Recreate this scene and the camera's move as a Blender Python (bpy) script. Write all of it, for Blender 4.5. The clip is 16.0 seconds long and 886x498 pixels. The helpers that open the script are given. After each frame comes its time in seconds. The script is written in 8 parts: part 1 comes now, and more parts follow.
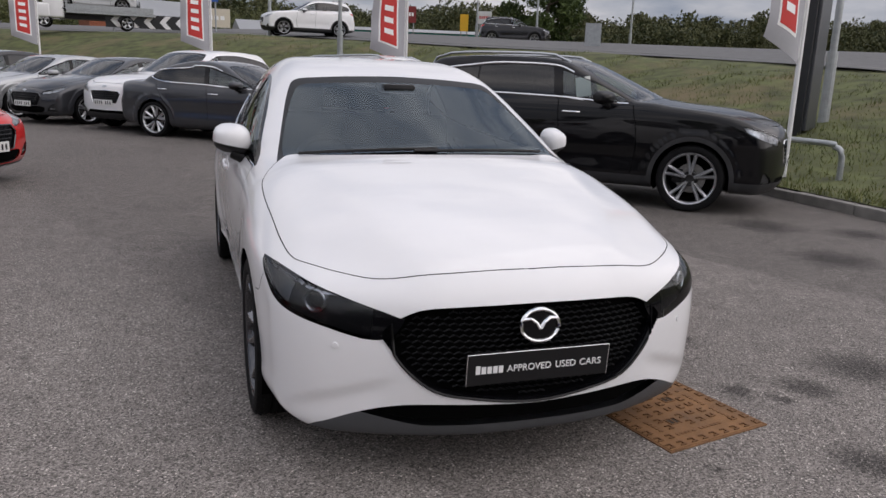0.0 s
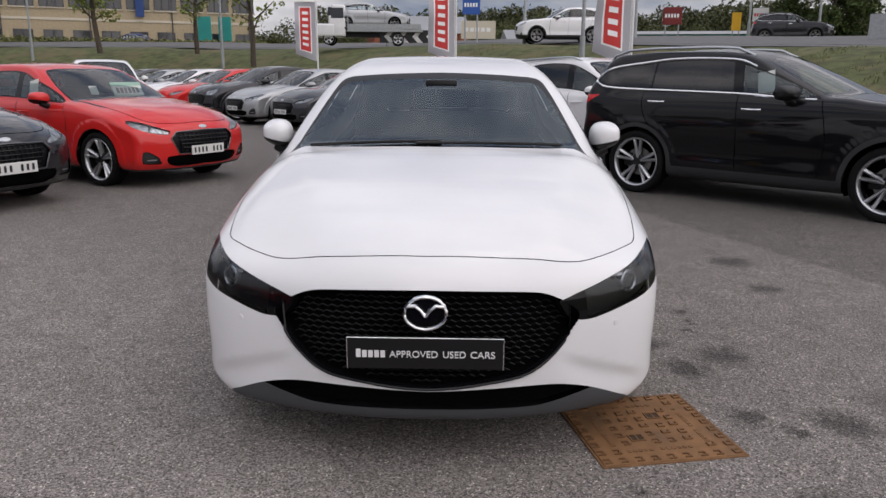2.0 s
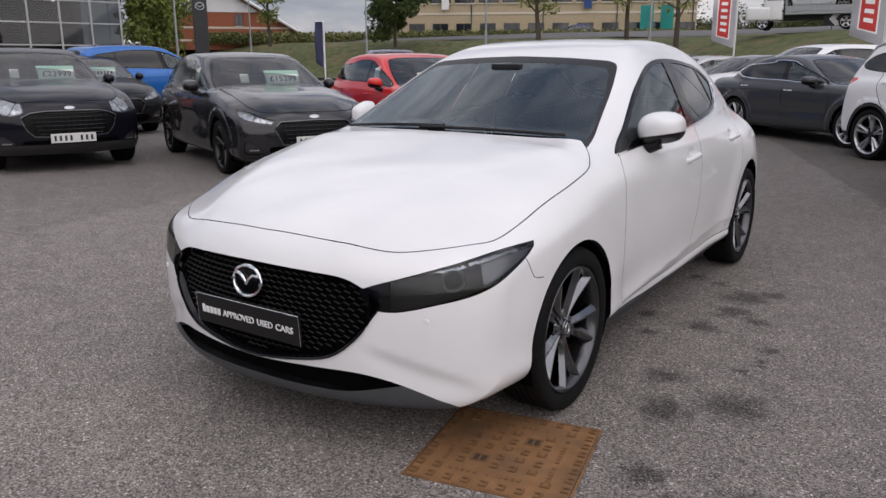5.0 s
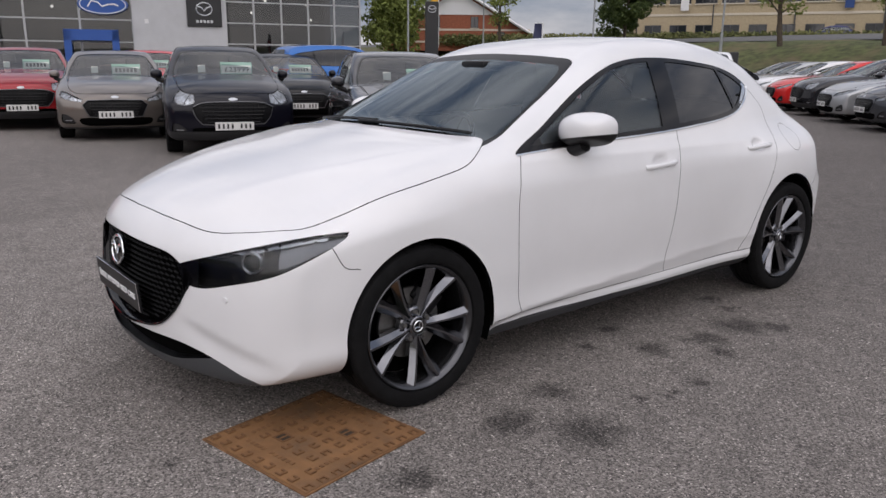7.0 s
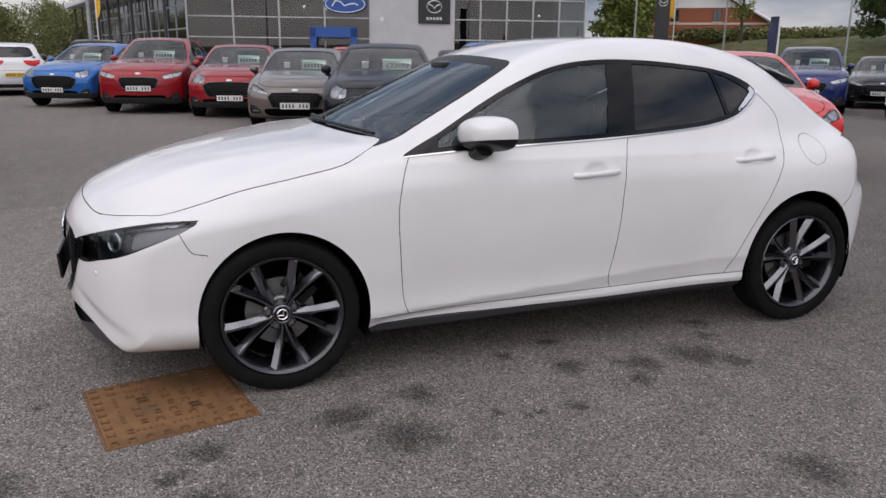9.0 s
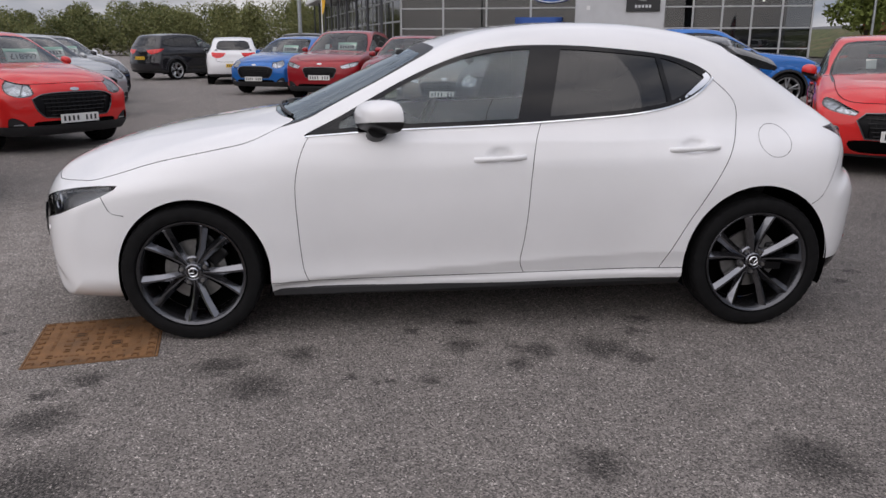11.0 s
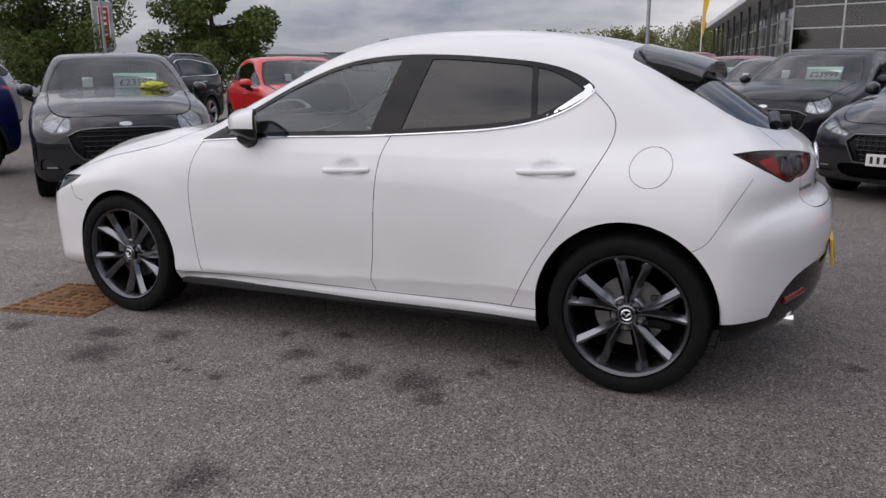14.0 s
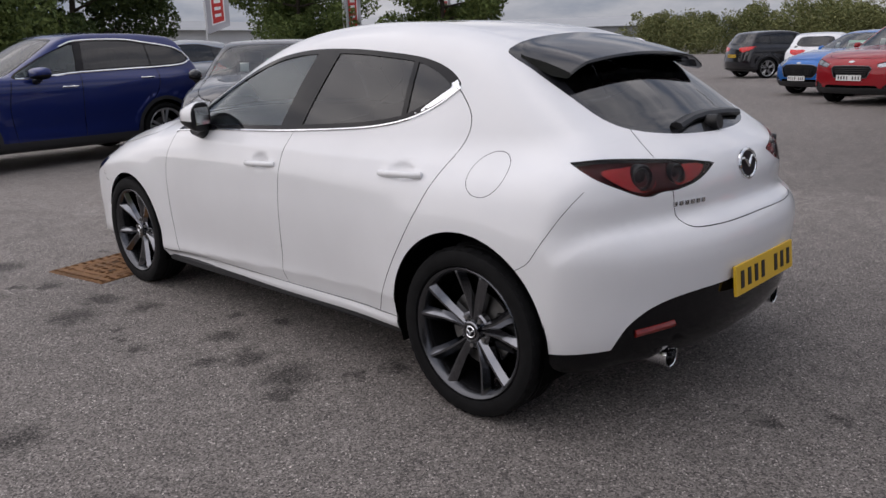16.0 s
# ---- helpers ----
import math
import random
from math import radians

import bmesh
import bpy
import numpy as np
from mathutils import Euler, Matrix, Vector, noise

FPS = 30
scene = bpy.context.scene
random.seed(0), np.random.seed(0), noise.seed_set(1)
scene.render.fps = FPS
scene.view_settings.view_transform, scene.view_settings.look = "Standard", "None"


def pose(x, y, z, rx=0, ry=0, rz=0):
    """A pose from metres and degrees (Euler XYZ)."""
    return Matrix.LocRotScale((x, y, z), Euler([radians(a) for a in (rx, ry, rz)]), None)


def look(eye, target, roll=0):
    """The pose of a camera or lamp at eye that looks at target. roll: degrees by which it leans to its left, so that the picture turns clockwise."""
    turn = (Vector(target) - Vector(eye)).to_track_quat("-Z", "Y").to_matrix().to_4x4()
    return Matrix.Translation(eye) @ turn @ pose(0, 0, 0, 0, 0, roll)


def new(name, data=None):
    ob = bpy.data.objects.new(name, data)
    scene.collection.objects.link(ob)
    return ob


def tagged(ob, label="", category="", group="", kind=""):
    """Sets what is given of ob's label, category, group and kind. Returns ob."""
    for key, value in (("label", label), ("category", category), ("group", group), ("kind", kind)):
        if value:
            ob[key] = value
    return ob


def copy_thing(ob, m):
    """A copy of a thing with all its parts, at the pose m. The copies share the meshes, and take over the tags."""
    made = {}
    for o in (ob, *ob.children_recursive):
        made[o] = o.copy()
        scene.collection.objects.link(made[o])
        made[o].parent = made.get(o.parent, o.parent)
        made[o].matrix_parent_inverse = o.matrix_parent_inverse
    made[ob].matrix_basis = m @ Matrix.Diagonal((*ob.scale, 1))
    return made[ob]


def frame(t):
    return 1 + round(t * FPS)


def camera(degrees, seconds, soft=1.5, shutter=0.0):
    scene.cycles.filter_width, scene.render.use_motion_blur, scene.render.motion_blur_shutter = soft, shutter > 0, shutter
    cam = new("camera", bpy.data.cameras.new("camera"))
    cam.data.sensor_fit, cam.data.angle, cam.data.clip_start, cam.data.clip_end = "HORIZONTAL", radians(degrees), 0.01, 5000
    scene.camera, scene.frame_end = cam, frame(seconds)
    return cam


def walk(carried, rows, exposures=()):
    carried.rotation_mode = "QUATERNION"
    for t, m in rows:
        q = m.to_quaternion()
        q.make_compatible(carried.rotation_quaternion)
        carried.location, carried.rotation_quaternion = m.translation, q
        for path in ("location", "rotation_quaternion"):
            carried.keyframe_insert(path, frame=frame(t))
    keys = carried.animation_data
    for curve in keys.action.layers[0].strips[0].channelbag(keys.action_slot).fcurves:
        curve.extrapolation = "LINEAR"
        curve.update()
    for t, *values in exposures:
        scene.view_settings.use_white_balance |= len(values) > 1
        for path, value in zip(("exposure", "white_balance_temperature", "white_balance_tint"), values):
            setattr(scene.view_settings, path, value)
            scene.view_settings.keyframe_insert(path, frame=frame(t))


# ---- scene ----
cam = camera(60.0, 16.0)
PATH = [
    (0, (-1.125, -3.075, 1.409), (-0.488, -1.234, 0.959), 2.2),
    (0.5, (-0.837, -3.225, 1.418), (-0.394, -1.327, 0.971), 1.3),
    (1, (-0.554, -3.271, 1.390), (-0.276, -1.342, 0.940), 1.0),
    (1.5, (-0.228, -3.258, 1.384), (-0.099, -1.313, 0.938), 0.6),
    (2, (0.112, -3.293, 1.369), (0.068, -1.344, 0.922), 0.4),
    (2.5, (0.444, -3.264, 1.346), (0.197, -1.329, 0.905), 0.2),
    (3, (0.750, -3.180, 1.373), (0.321, -1.280, 0.919), 0.4),
    (3.5, (1.086, -3.141, 1.364), (0.481, -1.290, 0.907), 0.5),
    (4, (1.368, -3.028, 1.333), (0.603, -1.237, 0.879), 0.7),
    (4.5, (1.694, -2.819, 1.360), (0.758, -1.115, 0.888), 0.2),
    (4.7, (1.835, -2.749, 1.354), (0.837, -1.082, 0.878), 0.1),
    (6.8, (3.062, -1.813, 1.346), (1.579, -0.559, 0.876), 0.3),
    (7, (3.128, -1.692, 1.330), (1.611, -0.482, 0.855), 0.6),
    (7.5, (3.314, -1.399, 1.351), (1.717, -0.299, 0.875), 0.6),
    (8, (3.558, -1.112, 1.361), (1.884, -0.135, 0.883), 0.8),
    (8.5, (3.732, -0.791, 1.355), (1.979, 0.030, 0.867), 0.8),
    (9, (3.890, -0.449, 1.377), (2.083, 0.240, 0.884), 0.7),
    (9.2, (3.974, -0.288, 1.382), (2.147, 0.338, 0.877), 0.6),
    (11.3, (4.391, 1.191, 1.364), (2.457, 1.225, 0.868), 0.0),
    (11.5, (4.370, 1.389, 1.341), (2.432, 1.344, 0.863), -0.0),
    (12, (4.305, 1.736, 1.315), (2.373, 1.564, 0.841), -0.0),
    (12.5, (4.232, 2.150, 1.330), (2.328, 1.808, 0.846), -0.2),
    (13, (4.098, 2.576, 1.327), (2.231, 2.056, 0.847), -0.4),
    (13.5, (3.988, 2.904, 1.303), (2.158, 2.258, 0.831), -0.4),
    (14, (3.820, 3.320, 1.292), (2.061, 2.486, 0.836), -0.5),
    (14.5, (3.588, 3.630, 1.314), (1.909, 2.655, 0.834), -0.8),
    (15, (3.388, 3.935, 1.310), (1.777, 2.852, 0.828), -0.8),
    (15.5, (3.155, 4.260, 1.343), (1.638, 3.055, 0.843), -1.2),
    (16, (2.837, 4.533, 1.348), (1.453, 3.180, 0.842), -1.5),
]
walk(cam, [(t, look(eye, target, roll)) for t, eye, target, roll in PATH], [(0, 0.06, 6700, 16.5), (9, 0.02, 6620, 16.5), (16, -0.02, 6580, 16.5)])
SUN_EL, SUN_AZ, SUN_POWER = 42.0, 124.0, 1.30

# ---- world, sun and exposure ----
def build_world():
    world = bpy.data.worlds.new("sky")
    scene.world = world
    world.use_nodes = True
    nt = world.node_tree
    nt.nodes.clear()
    out = nt.nodes.new("ShaderNodeOutputWorld")
    bg = nt.nodes.new("ShaderNodeBackground")
    sky = nt.nodes.new("ShaderNodeTexSky")
    sky.sky_type = "NISHITA"
    sky.sun_disc = False
    sky.sun_elevation = radians(SUN_EL)
    sky.sun_rotation = radians(SUN_AZ)
    co = nt.nodes.new("ShaderNodeTexCoord")
    mp = nt.nodes.new("ShaderNodeMapping")
    mp.inputs["Scale"].default_value = (1.0, 1.0, 3.4)
    n1 = nt.nodes.new("ShaderNodeTexNoise")
    n1.inputs["Scale"].default_value = 2.6
    n1.inputs["Detail"].default_value = 7.0
    n1.inputs["Roughness"].default_value = 0.56
    ramp = nt.nodes.new("ShaderNodeValToRGB")
    els = ramp.color_ramp.elements
    els[0].position, els[0].color = 0.35, (2.0, 2.6, 3.6, 1)
    els[1].position, els[1].color = 0.66, (9.4, 9.5, 9.6, 1)
    e = els.new(0.5)
    e.color = (5.4, 5.7, 6.2, 1)
    mix = nt.nodes.new("ShaderNodeMix")
    mix.data_type = "RGBA"
    mix.inputs["Factor"].default_value = 0.9
    nt.links.new(co.outputs["Generated"], mp.inputs["Vector"])
    nt.links.new(mp.outputs["Vector"], n1.inputs["Vector"])
    nt.links.new(n1.outputs["Fac"], ramp.inputs["Fac"])
    nt.links.new(sky.outputs["Color"], mix.inputs["A"])
    nt.links.new(ramp.outputs["Color"], mix.inputs["B"])
    # an overcast sky is brighter overhead
    sep = nt.nodes.new("ShaderNodeSeparateXYZ")
    rise = nt.nodes.new("ShaderNodeMapRange")
    rise.inputs["From Min"].default_value, rise.inputs["From Max"].default_value = 0.05, 0.9
    rise.inputs["To Min"].default_value, rise.inputs["To Max"].default_value = 0.82, 1.55
    mul = nt.nodes.new("ShaderNodeVectorMath")
    mul.operation = "SCALE"
    nt.links.new(co.outputs["Generated"], sep.inputs["Vector"])
    nt.links.new(sep.outputs["Z"], rise.inputs["Value"])
    nt.links.new(mix.outputs["Result"], mul.inputs[0])
    nt.links.new(rise.outputs["Result"], mul.inputs["Scale"])
    nt.links.new(mul.outputs["Vector"], bg.inputs["Color"])
    bg.inputs["Strength"].default_value = 0.1
    nt.links.new(bg.outputs["Background"], out.inputs["Surface"])
    sun = new("sun", bpy.data.lights.new("sun", "SUN"))
    sun.data.energy = SUN_POWER
    sun.data.angle = radians(100)
    sun.data.color = (1.0, 0.96, 0.9)
    az, el = radians(SUN_AZ), radians(SUN_EL)
    to_sun = Vector((math.sin(az) * math.cos(el), math.cos(az) * math.cos(el), math.sin(el)))
    sun.matrix_world = look(to_sun * 50, (0, 0, 0))


build_world()


# ---- materials ----
def material(name, color, rough=0.5, metal=0.0, coat=0.0, spec=0.5, vary=0.0, scale=6.0, bump=0.0, bump_scale=80.0, stain=None, stain_scale=1.2, per_piece=0.0):
    m = bpy.data.materials.new(name)
    m.use_nodes = True
    nt = m.node_tree
    b = nt.nodes["Principled BSDF"]
    b.inputs["Base Color"].default_value = (*color, 1)
    b.inputs["Roughness"].default_value = rough
    b.inputs["Metallic"].default_value = metal
    b.inputs["Coat Weight"].default_value = coat
    b.inputs["Coat Roughness"].default_value = 0.03
    b.inputs["Specular IOR Level"].default_value = spec
    co = nt.nodes.new("ShaderNodeTexCoord")
    last = None
    if vary or stain:
        rgb = nt.nodes.new("ShaderNodeRGB")
        rgb.outputs[0].default_value = (*color, 1)
        last = rgb.outputs[0]
    if vary:
        n = nt.nodes.new("ShaderNodeTexNoise")
        n.inputs["Scale"].default_value = scale
        n.inputs["Detail"].default_value = 6
        nt.links.new(co.outputs["Object"], n.inputs["Vector"])
        mr = nt.nodes.new("ShaderNodeMapRange")
        mr.inputs["From Min"].default_value, mr.inputs["From Max"].default_value = 0.3, 0.7
        mr.inputs["To Min"].default_value, mr.inputs["To Max"].default_value = 1 - vary, 1 + vary
        nt.links.new(n.outputs["Fac"], mr.inputs["Value"])
        mul = nt.nodes.new("ShaderNodeVectorMath")
        mul.operation = "SCALE"
        nt.links.new(last, mul.inputs[0])
        nt.links.new(mr.outputs["Result"], mul.inputs["Scale"])
        last = mul.outputs["Vector"]
    if per_piece:
        oi = nt.nodes.new("ShaderNodeObjectInfo")
        mr = nt.nodes.new("ShaderNodeMapRange")
        mr.inputs["To Min"].default_value, mr.inputs["To Max"].default_value = 1 - per_piece, 1 + per_piece
        nt.links.new(oi.outputs["Random"], mr.inputs["Value"])
        mul = nt.nodes.new("ShaderNodeVectorMath")
        mul.operation = "SCALE"
        nt.links.new(last, mul.inputs[0])
        nt.links.new(mr.outputs["Result"], mul.inputs["Scale"])
        last = mul.outputs["Vector"]
    if stain:
        n = nt.nodes.new("ShaderNodeTexNoise")
        n.inputs["Scale"].default_value = stain_scale
        n.inputs["Detail"].default_value = 8
        nt.links.new(co.outputs["Object"], n.inputs["Vector"])
        mr = nt.nodes.new("ShaderNodeMapRange")
        mr.inputs["From Min"].default_value, mr.inputs["From Max"].default_value = 0.5, 0.7
        nt.links.new(n.outputs["Fac"], mr.inputs["Value"])
        mx = nt.nodes.new("ShaderNodeMix")
        mx.data_type = "RGBA"
        mx.inputs["B"].default_value = (*stain, 1)
        nt.links.new(mr.outputs["Result"], mx.inputs["Factor"])
        nt.links.new(last, mx.inputs["A"])
        last = mx.outputs["Result"]
    if last is not None:
        nt.links.new(last, b.inputs["Base Color"])
    if bump:
        n = nt.nodes.new("ShaderNodeTexNoise")
        n.inputs["Scale"].default_value = bump_scale
        n.inputs["Detail"].default_value = 4
        nt.links.new(co.outputs["Object"], n.inputs["Vector"])
        bp = nt.nodes.new("ShaderNodeBump")
        bp.inputs["Strength"].default_value = bump
        bp.inputs["Distance"].default_value = 0.01
        nt.links.new(n.outputs["Fac"], bp.inputs["Height"])
        nt.links.new(bp.outputs["Normal"], b.inputs["Normal"])
    return m


def paint(name, color, metal=0.0, rough=0.35, dark=False):
    """Car paint: a base with fine flake under clear lacquer, and faint road dust."""
    m = material(name, color, rough=rough, metal=metal, coat=1.0, spec=0.08, vary=0.035, scale=2.2)
    if dark:
        m.node_tree.nodes["Principled BSDF"].inputs["Coat Weight"].default_value = 0.6
    return m


def thin_glass(name, tint, gloss=1.5, film=(1.0, 1.0, 1.0)):
    """A thin pane: what is behind shows through the tint, with a mirror film by Fresnel."""
    m = bpy.data.materials.new(name)
    m.use_nodes = True
    nt = m.node_tree
    nt.nodes.clear()
    out = nt.nodes.new("ShaderNodeOutputMaterial")
    tr = nt.nodes.new("ShaderNodeBsdfTransparent")
    tr.inputs["Color"].default_value = (*tint, 1)
    gl = nt.nodes.new("ShaderNodeBsdfGlossy")
    gl.inputs["Roughness"].default_value = 0.01
    gl.inputs["Color"].default_value = (*film, 1)
    fr = nt.nodes.new("ShaderNodeFresnel")
    fr.inputs["IOR"].default_value = gloss
    mx = nt.nodes.new("ShaderNodeMixShader")
    nt.links.new(fr.outputs["Fac"], mx.inputs["Fac"])
    nt.links.new(tr.outputs["BSDF"], mx.inputs[1])
    nt.links.new(gl.outputs["BSDF"], mx.inputs[2])
    nt.links.new(mx.outputs["Shader"], out.inputs["Surface"])
    return m


M = {
    "white": paint("pearl_white_paint", (0.78, 0.78, 0.79)),
    "black_paint": paint("black_paint", (0.003, 0.003, 0.004), dark=True),
    "navy": paint("navy_black_paint", (0.005, 0.005, 0.010), 0.0, dark=True),
    "grey": paint("magnetic_grey_paint", (0.020, 0.020, 0.024), 0.35, 0.26),
    "slate": paint("slate_grey_paint", (0.05, 0.052, 0.058), 0.4, 0.3),
    "brown": paint("warm_grey_paint", (0.17, 0.15, 0.135), 0.5),
    "red": paint("race_red_paint", (0.62, 0.022, 0.02)),
    "ruby": paint("ruby_red_paint", (0.30, 0.012, 0.018), 0.3),
    "blue": paint("bright_blue_paint", (0.012, 0.13, 0.44), 0.3),
    "deep_blue": paint("deep_blue_paint", (0.012, 0.022, 0.12), 0.35),
    "silver": paint("silver_paint", (0.42, 0.43, 0.44), 0.6),
    "black_gloss": material("gloss_black_trim", (0.004, 0.004, 0.005), rough=0.06, spec=0.28),
    "black_panel": material("piano_black_panel", (0.012, 0.0125, 0.015), rough=0.09, spec=0.6, vary=0.15, scale=9),
    "black_satin": material("satin_black_trim", (0.010, 0.010, 0.011), rough=0.4, spec=0.3),
    "plastic": material("textured_black_plastic", (0.022, 0.022, 0.024), rough=0.62, bump=0.1, bump_scale=400),
    "lip_grey": material("grey_plastic_lip", (0.06, 0.063, 0.068), rough=0.5, bump=0.1, bump_scale=300),
    # near-black: the shade in gaps and hollows is painted into this colour
    "void": material("recess_shade_black", (0.002, 0.002, 0.002), rough=0.9, spec=0.05),
    "seam": material("seam_shadow_grey", (0.10, 0.10, 0.10), rough=0.9),
    "rubber": material("tyre_rubber", (0.0075, 0.0075, 0.008), rough=0.72, spec=0.14, vary=0.25, scale=20, bump=0.15, bump_scale=120),
    "chrome": material("chrome", (0.82, 0.83, 0.85), rough=0.08, metal=1.0),
    "alloy": material("gunmetal_alloy", (0.165, 0.17, 0.187), rough=0.13, metal=1.0, coat=0.8),
    "grille": material("grille_black", (0.003, 0.003, 0.004), rough=0.4, spec=0.2),
    "alloy_light": material("silver_alloy", (0.50, 0.51, 0.53), rough=0.28, metal=0.8, coat=0.4),
    "alloy_barrel": material("dark_rim_barrel", (0.10, 0.102, 0.110), rough=0.22, metal=0.9),
    "alloy_dark": material("black_alloy", (0.008, 0.008, 0.009), rough=0.35, metal=0.2, coat=0.2),
    "disc": material("brake_disc_steel", (0.22, 0.215, 0.21), rough=0.45, metal=0.9, vary=0.2, scale=30),
    "glass": thin_glass("clear_glass", (0.80, 0.86, 0.86), 1.78, (0.90, 0.97, 1.0)),
    "glass_dark": thin_glass("privacy_glass", (0.05, 0.055, 0.06), 1.62),
    "glass_ws": thin_glass("windscreen_glass", (0.62, 0.67, 0.68), 1.72, (0.82, 0.93, 1.0)),
    "glass_car": thin_glass("car_glass", (0.62, 0.68, 0.69), 1.56),
    "lamp_dim": material("lamp_grey_reflector", (0.15, 0.154, 0.162), rough=0.3, metal=0.8),
    "lens": thin_glass("lamp_lens", (0.90, 0.92, 0.94), 1.45),
    "lens_tail": thin_glass("smoked_red_lens", (0.90, 0.72, 0.72), 1.24),
    "red_smoke": material("smoked_red_housing", (0.045, 0.006, 0.006), rough=0.25, spec=0.3, vary=0.3, scale=25),
    "red_dark": material("dark_red_reflector", (0.20, 0.012, 0.008), rough=0.12, coat=0.6, vary=0.3, scale=30),
    "red_glow": material("deep_red_lamp_panel", (0.40, 0.010, 0.008), rough=0.2, coat=0.3, vary=0.4, scale=14),
    "red_lamp": material("red_lamp_plastic", (0.62, 0.010, 0.010), rough=0.15, coat=0.3, vary=0.35, scale=14),
    "lamp_silver": material("lamp_reflector", (0.50, 0.52, 0.54), rough=0.28, metal=0.9),
    "lamp_mid": material("lamp_bright_bowl", (0.34, 0.355, 0.38), rough=0.22, metal=0.85, vary=0.35, scale=26),
    "lamp_clear": material("clear_lamp_reflector", (0.60, 0.615, 0.64), rough=0.32, metal=0.55, vary=0.5, scale=22),
    "lamp_dark": material("lamp_housing", (0.006, 0.006, 0.007), rough=0.3, spec=0.3),
    "cabin": material("dark_cabin_trim", (0.02, 0.02, 0.022), rough=0.8, vary=0.2, scale=10),
    "seat": material("dark_grey_seat_cloth", (0.035, 0.035, 0.038), rough=0.9, vary=0.2, scale=30, bump=0.2, bump_scale=300),
    "plate_white": material("white_plate", (0.72, 0.72, 0.70), rough=0.35),
    "plate_yellow": material("yellow_plate", (0.72, 0.45, 0.03), rough=0.35),
    "ink": material("black_ink", (0.015, 0.015, 0.017), rough=0.5),
    "paper": material("white_paper", (0.70, 0.72, 0.68), rough=0.7),
    "price_green": material("pale_green_card", (0.30, 0.48, 0.40), rough=0.6),
    "letter_white": material("white_lettering", (0.85, 0.85, 0.85), rough=0.4),
}


# ---- mesh tools ----
def part(name, bm, mat, parent, label=""):
    """Links a bmesh as one mesh object under a thing or a part."""
    me = bpy.data.meshes.new(name)
    bm.to_mesh(me)
    bm.free()
    me.materials.append(mat)
    ob = new(name, me)
    if parent is not None:
        ob.parent = parent
    if label:
        ob["label"] = label
    return ob


def solid(name, vnt, mat, parent, label=""):
    """Links arrays of places, normals and triangles as one smooth mesh object."""
    v, n, t = vnt
    me = bpy.data.meshes.new(name)
    me.from_pydata(v.tolist(), [], t.tolist())
    me.shade_smooth()
    me.normals_split_custom_set_from_vertices(n.tolist())
    me.materials.append(mat)
    ob = new(name, me)
    if parent is not None:
        ob.parent = parent
    if label:
        ob["label"] = label
    return ob


def thing(name, m, label, category, group="", kind=""):
    ob = new(name)
    ob.empty_display_size = 0.2
    ob.matrix_basis = m
    return tagged(ob, label, category, group, kind)


def box(bm, x0, y0, z0, x1, y1, z1, bevel=0.0, seg=2):
    r = bmesh.ops.create_cube(bm, size=1.0, matrix=Matrix.Translation(((x0 + x1) / 2, (y0 + y1) / 2, (z0 + z1) / 2)) @ Matrix.Diagonal((abs(x1 - x0), abs(y1 - y0), abs(z1 - z0), 1)))
    if bevel:
        es = list({e for v in r["verts"] for e in v.link_edges})
        bmesh.ops.bevel(bm, geom=es, offset=bevel, segments=seg, affect="EDGES", profile=0.6)
    return bm


def boxed(*a, **k):
    return box(bmesh.new(), *a, **k)


def cyl(bm, p, q, r0, r1=None, seg=16, caps=True):
    p, q = Vector(p), Vector(q)
    d = q - p
    m = Matrix.Translation((p + q) / 2) @ d.to_track_quat("Z", "Y").to_matrix().to_4x4()
    bmesh.ops.create_cone(bm, cap_ends=caps, segments=seg, radius1=r0, radius2=r0 if r1 is None else r1, depth=d.length, matrix=m)
    return bm


def lathe(bm, prof, seg=48, axis="x", center=(0, 0, 0), closed=False):
    """Turns a profile of (along, radius) round an axis."""
    rings = []
    for k in range(seg):
        a = 2 * math.pi * k / seg
        ring = []
        for s, r in prof:
            c, d = r * math.cos(a), r * math.sin(a)
            co = {"x": (s, c, d), "y": (c, s, d), "z": (c, d, s)}[axis]
            ring.append(bm.verts.new(Vector(co) + Vector(center)))
        rings.append(ring)
    for k in range(seg):
        a, b = rings[k], rings[(k + 1) % seg]
        for i in range(len(prof) - 1):
            bm.faces.new((a[i], a[i + 1], b[i + 1], b[i]))
    bmesh.ops.recalc_face_normals(bm, faces=bm.faces)
    return bm


def tube(bm, pts, r, seg=8, flat=1.0):
    """A round bar along a line of places."""
    pts = [Vector(p) for p in pts]
    rings = []
    for i, p in enumerate(pts):
        d = (pts[min(i + 1, len(pts) - 1)] - pts[max(i - 1, 0)]).normalized()
        up = Vector((0, 0, 1)) if abs(d.z) < 0.95 else Vector((1, 0, 0))
        a = d.cross(up).normalized()
        b = a.cross(d).normalized()
        rings.append([bm.verts.new(p + r * (math.cos(2 * math.pi * k / seg) * a * flat + math.sin(2 * math.pi * k / seg) * b)) for k in range(seg)])
    for u, w in zip(rings, rings[1:]):
        for k in range(seg):
            bm.faces.new((u[k], u[(k + 1) % seg], w[(k + 1) % seg], w[k]))
    bm.faces.new(rings[0][::-1])
    bm.faces.new(rings[-1])
    return bm


def smooth(ob, angle=40):
    me = ob.data
    me.shade_smooth()
    me.set_sharp_from_angle(angle=radians(angle))
    return ob


